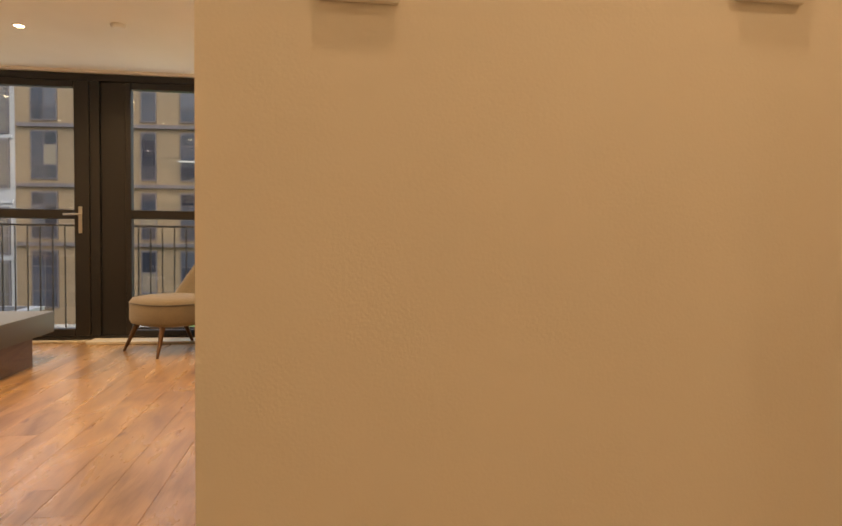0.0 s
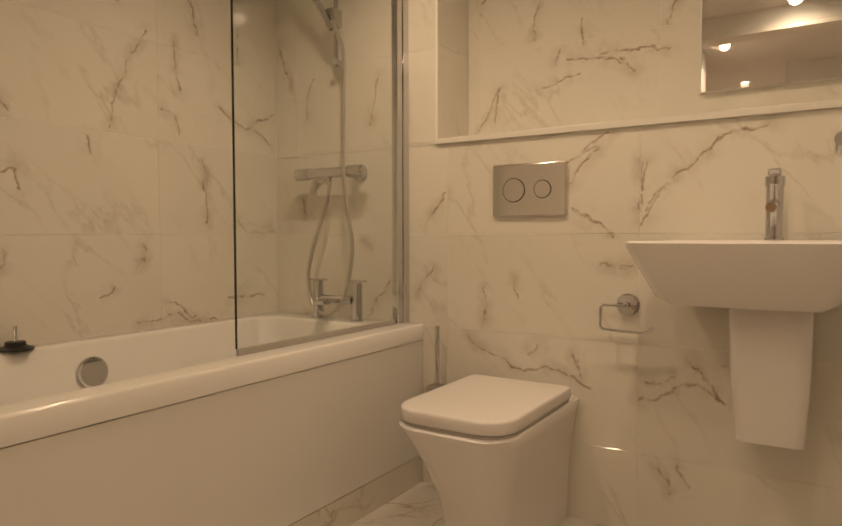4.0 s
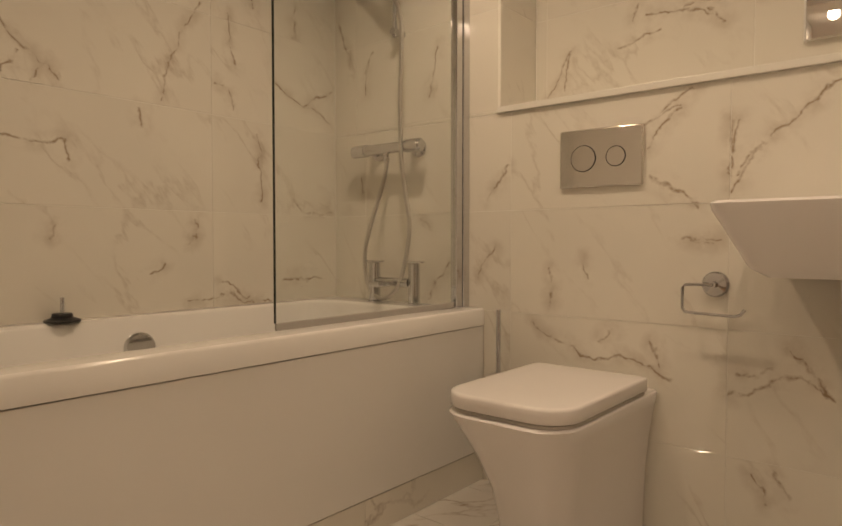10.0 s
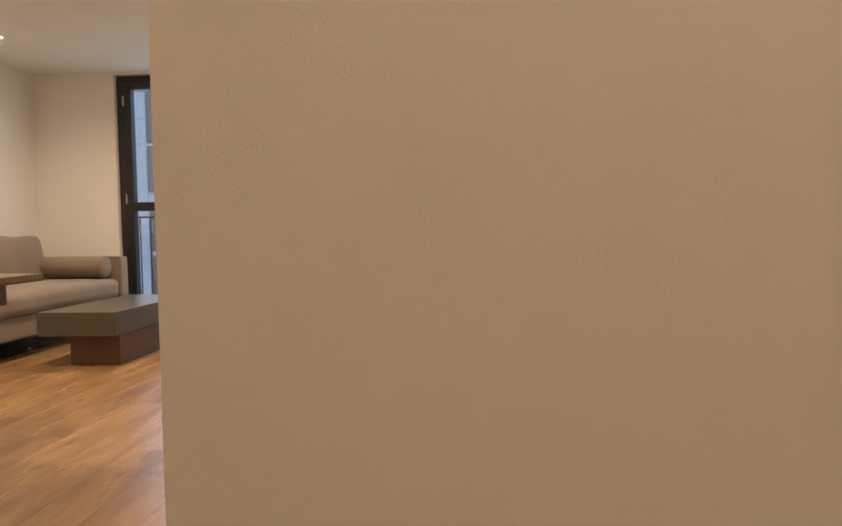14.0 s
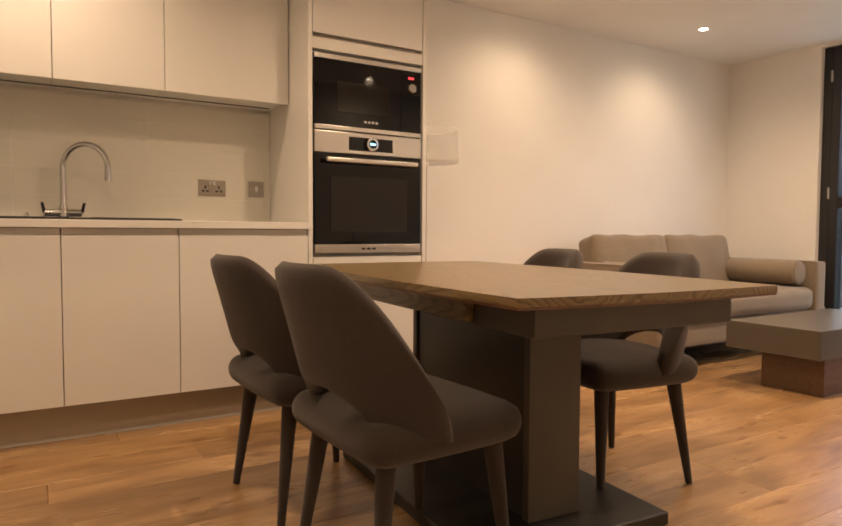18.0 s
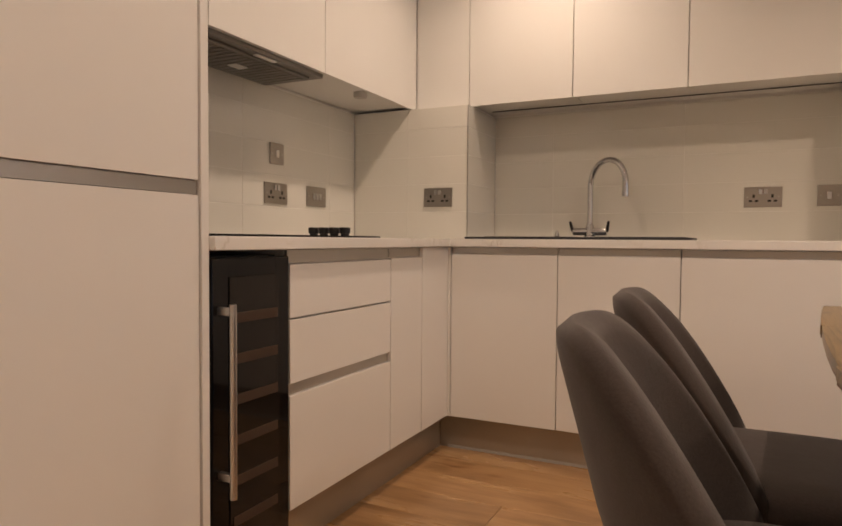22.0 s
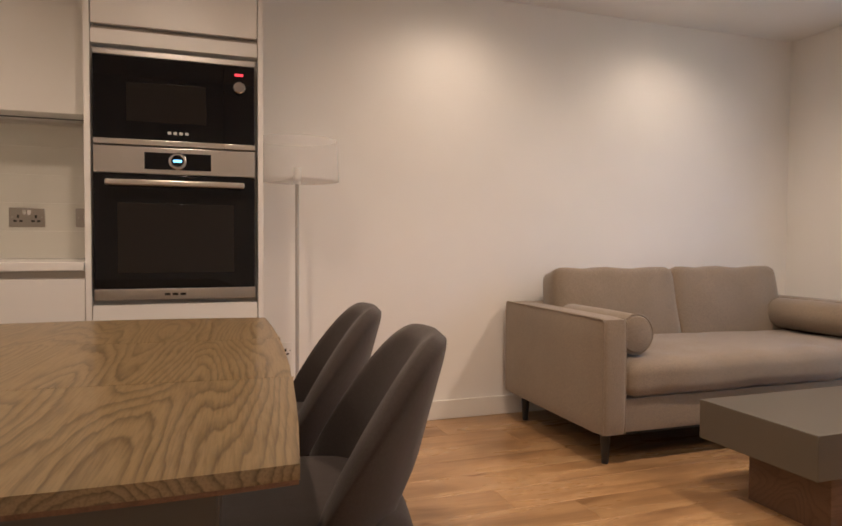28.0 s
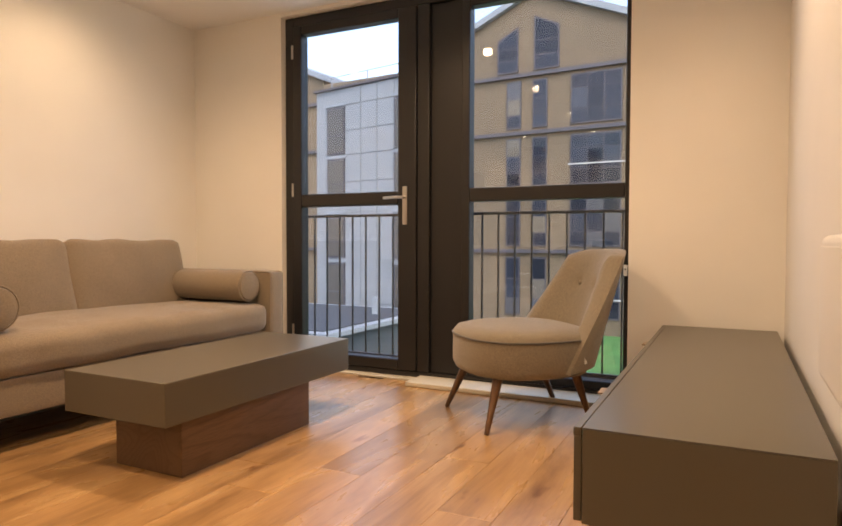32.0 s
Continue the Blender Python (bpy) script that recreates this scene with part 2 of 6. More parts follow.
def painted(name, colour, rough=0.6, grain=250, depth=0.12, tone=0.04, spec=0.4):
    """Rolled paint: fine orange-peel and faint large patches."""
    m = material(name, colour, rough, 0, spec)
    n, l, p = nodes_of(m)
    big = noise_node(m, 1.3, 3)
    r = ramp(m, big.outputs[0], [(0.3, tuple(c * (1 - tone) for c in colour)), (0.7, tuple(min(1, c * (1 + tone * 0.6)) for c in colour))])
    l.new(r.outputs[0], p.inputs["Base Color"])
    bump(m, noise_node(m, grain, 3).outputs[0], depth, 0.002)
    return m


WALL = painted("wall_paint", (0.83, 0.81, 0.77), 0.62)
CEILING = painted("ceiling_paint", (0.85, 0.84, 0.82), 0.7)
TRIM = painted("trim_gloss_paint", (0.80, 0.78, 0.73), 0.32, 60, 0.05, 0.02)
LACQUER = painted("white_lacquer", (0.79, 0.77, 0.73), 0.33, 120, 0.03, 0.02)
CERAMIC = material("white_ceramic", (0.87, 0.845, 0.83), 0.08, 0, 0.6)
ACRYLIC = material("white_acrylic", (0.83, 0.82, 0.79), 0.14, 0, 0.55)
CHROME = material("chrome", (0.62, 0.62, 0.63), 0.06, 1.0)
STEEL = material("brushed_steel", (0.56, 0.54, 0.51), 0.30, 1.0)
ALU = material("anodised_aluminium", (0.50, 0.48, 0.45), 0.35, 1.0)
HOOD_METAL = material("hood_metal", (0.24, 0.225, 0.205), 0.4, 0.8)
BLACK_GLASS = material("black_glass", (0.004, 0.004, 0.005), 0.04, 0, 0.28)
OVEN_GLASS = material("oven_window_glass", (0.012, 0.010, 0.009), 0.05, 0, 0.3)
BLACK_PLASTIC = material("black_plastic", (0.015, 0.015, 0.016), 0.4)
DARK_GAP = material("shadow_gap_black", (0.010, 0.009, 0.008), 0.6)
SOCKET_METAL = material("nickel_plate", (0.40, 0.375, 0.34), 0.32, 1.0)
WHITE_PLASTIC = material("white_plastic", (0.80, 0.79, 0.76), 0.3)
RAIL = painted("balcony_rail_paint", (0.05, 0.052, 0.058), 0.4, 300, 0.05, 0.1)
FRAME = painted("anthracite_frame", (0.021, 0.020, 0.021), 0.38, 300, 0.06, 0.1)


def sheet_glass(name, tint, edge_gloss=0.92):
    """A thin clear pane: straight through, with a Fresnel gloss."""
    m = bpy.data.materials.new(name)
    m.use_nodes = True
    n, l = m.node_tree.nodes, m.node_tree.links
    n.clear()
    out, mixed = n.new("ShaderNodeOutputMaterial"), n.new("ShaderNodeMixShader")
    clear, gloss, fr = n.new("ShaderNodeBsdfTransparent"), n.new("ShaderNodeBsdfGlossy"), n.new("ShaderNodeLayerWeight")
    clear.inputs[0].default_value = (*tint, 1)
    gloss.inputs["Roughness"].default_value = 0.0
    fr.inputs[0].default_value = 0.5
    power, scaled = n.new("ShaderNodeMath"), n.new("ShaderNodeMath")
    power.operation, scaled.operation = "POWER", "MULTIPLY_ADD"
    power.inputs[1].default_value = 5.0
    scaled.inputs[1].default_value, scaled.inputs[2].default_value = edge_gloss, 0.045
    l.new(fr.outputs["Facing"], power.inputs[0])
    l.new(power.outputs[0], scaled.inputs[0])
    l.new(scaled.outputs[0], mixed.inputs[0])
    l.new(clear.outputs[0], mixed.inputs[1])
    l.new(gloss.outputs[0], mixed.inputs[2])
    l.new(mixed.outputs[0], out.inputs[0])
    return m


GLASS = sheet_glass("window_glass", (0.97, 0.98, 0.98))
SHOWER_GLASS = sheet_glass("shower_glass", (0.985, 0.995, 0.99), 0.45)
MIRROR = material("mirror", (0.9, 0.9, 0.9), 0.0, 1.0)
PLINTH = painted("plinth_grey", (0.36, 0.315, 0.255), 0.32, 80, 0.04)
PLINTH.node_tree.nodes["Principled BSDF"].inputs["Metallic"].default_value = 0.5
GREY_LACQUER = painted("grey_lacquer", (0.105, 0.092, 0.070), 0.30, 150, 0.03)
STONE_CILL = painted("stone_cill", (0.62, 0.58, 0.50), 0.5, 40, 0.1)
LED = material("lamp_glow", (1, 1, 1), 0.5)
LED.node_tree.nodes["Principled BSDF"].inputs["Emission Color"].default_value = (1.0, 0.86, 0.66, 1)
LED.node_tree.nodes["Principled BSDF"].inputs["Emission Strength"].default_value = 15


def wood(name, dark, mid, light, rough=0.4, per_piece=True, scale=1.0, axis=0, relief=0.15, knots=True):
    """Boards along an axis: long grain, growth rings, knots, tone by piece."""
    m = material(name, mid, rough)
    n, l, p = nodes_of(m)
    st = [14.0, 14.0, 14.0]
    st[axis] = 0.9
    grain = noise_node(m, 2.2 * scale, 6, 0.62, tuple(st), per_piece, 0.6)
    base = ramp(m, grain.outputs[0], [(0.30, dark), (0.48, mid), (0.68, light)]).outputs[0]
    st2 = [70.0, 70.0, 70.0]
    st2[axis] = 2.0
    fine = noise_node(m, 3.0 * scale, 3, 0.6, tuple(st2), per_piece)
    fr = ramp(m, fine.outputs[0], [(0.35, (0.72, 0.70, 0.68)), (0.6, (1, 1, 1))])
    base = mix_colour(m, 0.7, base, fr.outputs[0], "MULTIPLY")
    if knots:
        st3 = [3.2, 3.2, 3.2]
        st3[axis] = 1.1
        kn = noise_node(m, 2.0 * scale, 3, 0.55, tuple(st3), per_piece)
        kr = ramp(m, kn.outputs[0], [(0.66, (1, 1, 1)), (0.735, (0.50, 0.40, 0.32)), (0.79, (0.22, 0.15, 0.10))])
        base = mix_colour(m, 1.0, base, kr.outputs[0], "MULTIPLY")
    if per_piece:
        oi = n.new("ShaderNodeObjectInfo")
        tone = ramp(m, oi.outputs["Random"], [(0.0, (0.80, 0.78, 0.75)), (0.5, (1.0, 0.98, 0.95)), (1.0, (1.12, 1.10, 1.06))])
        base = mix_colour(m, 1.0, base, tone.outputs[0], "MULTIPLY")
    l.new(base, p.inputs["Base Color"])
    bump(m, fine.outputs[0], relief, 0.002)
    return m


def plank_oak(name, dark, mid, light, rough=0.27):
    """Oiled oak planks along x: soft blotches, faint grain, scattered knots, tone by plank."""
    m = material(name, mid, rough)
    n, l, p = nodes_of(m)
    blotch = noise_node(m, 1.6, 4, 0.6, (0.9, 4.2, 1.0), True, 0.5)
    base = ramp(m, blotch.outputs[0], [(0.28, dark), (0.5, mid), (0.72, light)]).outputs[0]
    grain = noise_node(m, 2.4, 5, 0.65, (2.2, 42.0, 1.0), True, 0.3)
    gr = ramp(m, grain.outputs[0], [(0.30, (0.80, 0.76, 0.71)), (0.55, (1, 1, 1))])
    base = mix_colour(m, 0.75, base, gr.outputs[0], "MULTIPLY")
    knot = noise_node(m, 5.2, 2.5, 0.5, (0.7, 2.0, 1.0), True, 0.2)
    kr = ramp(m, knot.outputs[0], [(0.67, (1, 1, 1)), (0.72, (0.66, 0.54, 0.43)), (0.78, (0.30, 0.20, 0.13))])
    base = mix_colour(m, 1.0, base, kr.outputs[0], "MULTIPLY")
    oi = n.new("ShaderNodeObjectInfo")
    tone = ramp(m, oi.outputs["Random"], [(0.0, (0.80, 0.76, 0.70)), (0.45, (1.0, 0.98, 0.95)), (1.0, (1.14, 1.12, 1.08))])
    l.new(mix_colour(m, 1.0, base, tone.outputs[0], "MULTIPLY"), p.inputs["Base Color"])
    rr2 = ramp(m, blotch.outputs[0], [(0.3, (rough + 0.08,) * 3), (0.7, (rough - 0.03,) * 3)])
    l.new(rr2.outputs[0], p.inputs["Roughness"])
    bump(m, grain.outputs[0], 0.08, 0.001)
    return m


OAK = plank_oak("oak_boards", (0.22, 0.118, 0.048), (0.41, 0.243, 0.112), (0.55, 0.355, 0.18), 0.27)
OAK.node_tree.nodes["Principled BSDF"].inputs["Specular IOR Level"].default_value = 0.55
OAK.node_tree.nodes["Principled BSDF"].inputs["Coat Weight"].default_value = 0.15
OAK.node_tree.nodes["Principled BSDF"].inputs["Coat Roughness"].default_value = 0.36


def cathedral(name, dark, light, rough=0.3, axis=1, rings=26.0):
    """Flat-sawn veneer: contour lines of a slow noise drawn out along an axis, with fine pores."""
    m = material(name, light, rough)
    n, l, p = nodes_of(m)
    st = [3.6, 3.6, 3.6]
    st[axis] = 0.45
    slow = noise_node(m, 1.25, 1.5, 0.35, tuple(st), True)
    wig = noise_node(m, 9.0, 3, 0.6, tuple(st), True)
    add = n.new("ShaderNodeMath")
    add.operation = "MULTIPLY_ADD"
    l.new(wig.outputs[0], add.inputs[0])
    add.inputs[1].default_value = 0.045
    l.new(slow.outputs[0], add.inputs[2])
    mul = n.new("ShaderNodeMath")
    mul.operation = "MULTIPLY"
    mul.inputs[1].default_value = rings
    l.new(add.outputs[0], mul.inputs[0])
    fr = n.new("ShaderNodeMath")
    fr.operation = "FRACT"
    l.new(mul.outputs[0], fr.inputs[0])
    mid = tuple((a + b) / 2 for a, b in zip(dark, light))
    base = ramp(m, fr.outputs[0], [(0.0, dark), (0.16, mid), (0.45, light), (0.86, light), (1.0, dark)]).outputs[0]
    st2 = [90.0, 90.0, 90.0]
    st2[axis] = 4.0
    pores = noise_node(m, 3.0, 3, 0.6, tuple(st2), True)
    pr = ramp(m, pores.outputs[0], [(0.36, (0.70, 0.66, 0.60)), (0.55, (1, 1, 1))])
    l.new(mix_colour(m, 0.8, base, pr.outputs[0], "MULTIPLY"), p.inputs["Base Color"])
    bump(m, pores.outputs[0], 0.1, 0.001)
    return m


ASH_TOP = cathedral("ash_veneer", (0.125, 0.084, 0.038), (0.25, 0.175, 0.085), 0.28, 1, 32.0)
ASH_EDGE = wood("ash_edge", (0.10, 0.045, 0.02), (0.15, 0.07, 0.032), (0.19, 0.095, 0.045), 0.35, False, 1.5, 1, 0.05, False)
WALNUT = wood("brown_wood", (0.07, 0.036, 0.018), (0.115, 0.058, 0.028), (0.16, 0.085, 0.045), 0.42, True, 1.6, 2, 0.12, False)
COFFEE_WOOD = cathedral("coffee_base_wood", (0.098, 0.052, 0.029), (0.128, 0.072, 0.042), 0.4, 0, 18.0)
DOOR_OAK = wood("oak_door_veneer", (0.20, 0.11, 0.05), (0.27, 0.155, 0.072), (0.33, 0.20, 0.10), 0.4, False, 1.2, 2, 0.06, False)
OAK_LEG = wood("oak_stand", (0.25, 0.14, 0.065), (0.36, 0.215, 0.11), (0.44, 0.28, 0.15), 0.42, True, 1.5, 0, 0.12, False)


def fabric(name, colour, weave=420, fleck=0.25, rough=0.9, sheen=0.3, depth=0.5):
    m = material(name, colour, rough, 0, 0.2)
    n, l, p = nodes_of(m)
    p.inputs["Sheen Weight"].default_value = sheen
    p.inputs["Sheen Roughness"].default_value = 0.6
    f = noise_node(m, weave, 4, 0.7, (1, 1, 1.3))
    g = noise_node(m, 3.0, 3)
    r = ramp(m, f.outputs[0], [(0.25, tuple(c * (1 - fleck) for c in colour)), (0.75, tuple(min(1, c * (1 + fleck)) for c in colour))])
    gr = ramp(m, g.outputs[0], [(0.3, (0.9, 0.9, 0.9)), (0.7, (1.05, 1.05, 1.05))])
    l.new(mix_colour(m, 1.0, r.outputs[0], gr.outputs[0], "MULTIPLY"), p.inputs["Base Color"])
    bump(m, f.outputs[0], depth, 0.002)
    bump(m, noise_node(m, 9, 3).outputs[0], 0.25, 0.01)
    return m


SOFA_CLOTH = fabric("oatmeal_linen", (0.225, 0.172, 0.118), 170, 0.3)
CHAIR_CLOTH = fabric("taupe_velvet", (0.043, 0.031, 0.026), 220, 0.25, 0.9, 0.2, 0.35)
TWEED = fabric("grey_tweed", (0.225, 0.188, 0.14), 170, 0.42, 0.92, 0.3, 0.7)
SHADE_CLOTH = fabric("white_shade_cloth", (0.83, 0.81, 0.78), 500, 0.05, 0.9, 0.1, 0.2)
SHADE_CLOTH.node_tree.nodes["Principled BSDF"].inputs["Alpha"].default_value = 0.2


def marble(name, base, vein, rough=0.1, scale=1.0, per_piece=True, amount=1.0):
    m = material(name, base, rough, 0, 0.55)
    n, l, p = nodes_of(m)
    warp = noise_node(m, 2.2 * scale, 5, 0.6, (0.55, 1.7, 1.0), per_piece, 0.0, 52)
    tc = warp.inputs["Vector"].links[0].from_socket
    add = n.new("ShaderNodeVectorMath")
    add.operation = "MULTIPLY_ADD"
    l.new(warp.outputs["Color"], add.inputs[0])
    add.inputs[1].default_value = (0.55, 0.55, 0.55)
    l.new(tc, add.inputs[2])
    vo = n.new("ShaderNodeTexVoronoi")
    vo.feature = "DISTANCE_TO_EDGE"
    vo.inputs["Scale"].default_value = 2.3 * scale
    l.new(add.outputs[0], vo.inputs["Vector"])
    line = ramp(m, vo.outputs["Distance"], [(0.0, (1, 1, 1)), (0.010, (0.75, 0.75, 0.75)), (0.040, (0, 0, 0))])
    where = ramp(m, noise_node(m, 2.4 * scale, 4, 0.6, (1, 1, 1), per_piece).outputs[0], [(0.47, (0, 0, 0)), (0.63, (amount, amount, amount))])
    fine = ramp(m, noise_node(m, 30 * scale, 4, 0.7, (1, 1, 1), per_piece).outputs[0], [(0.35, (0.25, 0.25, 0.25)), (0.6, (1, 1, 1))])
    f = mix_colour(m, 1.0, line.outputs[0], where.outputs[0], "MULTIPLY")
    f = mix_colour(m, 0.8, f, fine.outputs[0], "MULTIPLY")
    cloud = ramp(m, noise_node(m, 1.6 * scale, 4, 0.5, (1, 1, 1), per_piece).outputs[0], [(0.35, tuple(c * 0.94 for c in base)), (0.65, base)])
    l.new(mix_colour(m, f, cloud.outputs[0], vein), p.inputs["Base Color"])
    return m


def veined(name, base, vein, plane, chains, rough=0.055, thick=0.006):
    """Marble with long veins that run where chains of points on a wall plane put them, frayed by noise, over a faint random veining."""
    m = marble(name, base, vein, rough, 1.15, True, 0.30)
    n, l, p = nodes_of(m)
    axis, at = plane
    flat = (0, 1, 1) if axis == 0 else (1, 0, 1)
    geo = n.new("ShaderNodeNewGeometry")
    src = geo.outputs["Position"]
    for scale, amount in ((7.0, 0.085), (38.0, 0.026)):
        t = n.new("ShaderNodeTexNoise")
        t.inputs["Scale"].default_value, t.inputs["Detail"].default_value = scale, 3.0
        l.new(geo.outputs["Position"], t.inputs["Vector"])
        off, add = n.new("ShaderNodeVectorMath"), n.new("ShaderNodeVectorMath")
        off.operation, add.operation = "SUBTRACT", "MULTIPLY_ADD"
        l.new(t.outputs["Color"], off.inputs[0])
        off.inputs[1].default_value = (0.5, 0.5, 0.5)
        l.new(off.outputs[0], add.inputs[0])
        add.inputs[1].default_value = tuple(amount * k for k in flat)
        l.new(src, add.inputs[2])
        src = add.outputs[0]
    near = None
    for chain in chains:
        for (u0, z0), (u1, z1) in zip(chain, chain[1:]):
            a = Vector((at, u0, z0) if axis == 0 else (u0, at, z0))
            d = Vector((at, u1, z1) if axis == 0 else (u1, at, z1)) - a
            rel, dot, along, foot, dist = (n.new("ShaderNodeVectorMath"), n.new("ShaderNodeVectorMath"), n.new("ShaderNodeMath"), n.new("ShaderNodeVectorMath"), n.new("ShaderNodeVectorMath"))
            rel.operation, dot.operation, along.operation, foot.operation, dist.operation = "SUBTRACT", "DOT_PRODUCT", "MULTIPLY", "SCALE", "DISTANCE"
            along.use_clamp = True
            l.new(src, rel.inputs[0])
            rel.inputs[1].default_value = a
            l.new(rel.outputs[0], dot.inputs[0])
            dot.inputs[1].default_value = d
            l.new(dot.outputs["Value"], along.inputs[0])
            along.inputs[1].default_value = 1 / d.length_squared
            foot.inputs[0].default_value = d
            l.new(along.outputs[0], foot.inputs["Scale"])
            l.new(rel.outputs[0], dist.inputs[0])
            l.new(foot.outputs[0], dist.inputs[1])
            if near is None:
                near = dist.outputs["Value"]
            else:
                least = n.new("ShaderNodeMath")
                least.operation = "MINIMUM"
                l.new(near, least.inputs[0])
                l.new(dist.outputs["Value"], least.inputs[1])
                near = least.outputs[0]
    core = ramp(m, near, [(0.0, (1, 1, 1)), (thick * 0.35, (0.8, 0.8, 0.8)), (thick, (0, 0, 0))])
    halo = ramp(m, near, [(0.0, (0.34, 0.34, 0.34)), (0.045, (0, 0, 0))])
    fray = ramp(m, noise_node(m, 26, 4, 0.65, (1, 1, 1), True).outputs[0], [(0.36, (0.12, 0.12, 0.12)), (0.58, (1, 1, 1))])
    cloudy = ramp(m, noise_node(m, 11, 4, 0.6, (1, 1, 1), True).outputs[0], [(0.42, (0, 0, 0)), (0.62, (1, 1, 1))])
    f = mix_colour(m, 1.0, mix_colour(m, 1.0, core.outputs[0], fray.outputs[0], "MULTIPLY"), mix_colour(m, 1.0, halo.outputs[0], cloudy.outputs[0], "MULTIPLY"), "LIGHTEN")
    l.new(mix_colour(m, f, p.inputs["Base Color"].links[0].from_socket, vein), p.inputs["Base Color"])
    return m


MARBLE = marble("marble_tile", (0.79, 0.76, 0.68), (0.20, 0.135, 0.085), 0.09, 1.15, True, 0.5)
VEINS_EAST_HIGH = [[(-5.54, 1.96), (-5.46, 1.86), (-5.38, 1.78)], [(-5.38, 1.57), (-5.43, 1.5), (-5.5, 1.44)], [(-5.46, 1.39), (-5.51, 1.45), (-5.56, 1.41)], [(-5.37, 1.39), (-5.43, 1.47)],
               [(-6.04, 1.77), (-5.96, 1.66), (-5.9, 1.54), (-5.88, 1.39)], [(-6.15, 1.78), (-6.17, 1.67), (-6.19, 1.58)], [(-6.1, 1.5), (-6.17, 1.48), (-6.17, 1.41)], [(-6.03, 2.08), (-5.99, 1.98), (-5.93, 1.86)],
               [(-6.11, 2.07), (-6.16, 2.0), (-6.25, 1.93), (-6.27, 1.81)], [(-6.2, 2.1), (-6.23, 2.01)], [(-6.48, 1.87), (-6.47, 1.75)], [(-6.37, 1.55), (-6.51, 1.48), (-6.69, 1.56)],
               [(-6.56, 1.48), (-6.68, 1.43)]]
VEINS_EAST_LOW = [[(-6.39, 2.09), (-6.51, 2.03), (-6.63, 2.21)], [(-5.8, 1.35), (-5.81, 1.3)], [(-6.28, 1.32), (-6.3, 1.15), (-6.29, 1.06)], [(-5.36, 1.22), (-5.45, 1.22), (-5.56, 1.23), (-5.56, 1.16)],
               [(-6.47, 1.09), (-6.51, 1.03), (-6.68, 1.03)], [(-5.54, 0.96), (-5.52, 0.92)], [(-6.02, 0.98), (-6.0, 0.89)], [(-5.98, 0.67), (-6.16, 0.7), (-6.35, 0.67)],
               [(-6.11, 0.74), (-6.23, 0.7)], [(-6.4, 0.75), (-6.62, 0.74)], [(-5.89, 0.83), (-5.83, 0.79)]]
VEINS_SOUTH_HIGH = [[(2.24, 1.86), (2.18, 1.69)], [(2.02, 1.7), (2.07, 1.61), (2.09, 1.52)], [(1.67, 1.66), (1.73, 1.48)], [(1.77, 1.0), (1.71, 0.95)],
               [(1.63, 0.83), (1.73, 0.69)], [(2.1, 1.18), (2.08, 1.08)], [(0.77, 1.3), (0.91, 1.25)], [(0.77, 1.29), (0.86, 1.2)],
               [(0.81, 1.08), (0.71, 1.02)], [(0.61, 1.25), (0.62, 1.1)], [(0.47, 1.25), (0.56, 1.15), (0.62, 1.04)], [(1.41, 0.88), (1.49, 0.78)],
               [(1.19, 0.8), (1.18, 0.69)], [(1.07, 0.86), (1.07, 0.79)], [(0.74, 0.92), (0.65, 0.92)], [(1.37, 1.16), (1.46, 1.05)]]
VEINS_SOUTH_LOW = [[(1.26, 0.64), (1.16, 0.56), (1.07, 0.53), (0.94, 0.55), (0.84, 0.51), (0.78, 0.48)], [(0.84, 0.59), (0.81, 0.52)], [(0.77, 0.92), (0.67, 0.91)], [(0.61, 0.47), (0.53, 0.52), (0.44, 0.54), (0.36, 0.49)],
               [(0.6, 0.54), (0.51, 0.56)], [(0.47, 0.62), (0.38, 0.5)], [(0.56, 0.24), (0.52, 0.18)], [(0.52, 0.27), (0.48, 0.21)],
               [(0.6, 1.1), (0.55, 1.17)], [(0.63, 1.26), (0.61, 1.12)], [(0.47, 1.25), (0.38, 1.32), (0.25, 1.34)], [(0.72, 1.36), (0.85, 1.27), (0.94, 1.24)],
               [(0.85, 1.1), (0.73, 1.03)], [(0.97, 0.63), (1.02, 0.59)]]
VEINS_RECESS = [[(1.25, 1.6), (1.35, 1.45)], [(1.25, 1.59), (1.27, 1.47)], [(1.07, 1.93), (1.11, 1.79)], [(1.27, 2.04), (1.34, 1.96)],
               [(1.06, 1.6), (0.92, 1.62)], [(0.96, 1.69), (0.84, 1.68), (0.75, 1.65)], [(0.84, 1.69), (0.75, 1.7), (0.6, 1.67)], [(0.76, 1.67), (0.7, 1.61)],
               [(0.91, 1.83), (0.89, 1.74)], [(0.56, 1.87), (0.6, 1.76)], [(1.0, 1.74), (1.02, 1.69)]]
WALL_STONE, WALL_VEIN = (0.79, 0.76, 0.68), (0.30, 0.215, 0.135)
MARBLE_EAST = veined("marble_tile_bath_wall", WALL_STONE, WALL_VEIN, (0, 2.266), VEINS_EAST_HIGH + VEINS_EAST_LOW)
MARBLE_SOUTH = veined("marble_tile_toilet_wall", WALL_STONE, WALL_VEIN, (1, -6.70), VEINS_SOUTH_HIGH + VEINS_SOUTH_LOW)
MARBLE_RECESS = veined("marble_tile_recess", WALL_STONE, WALL_VEIN, (1, -6.955), VEINS_RECESS)
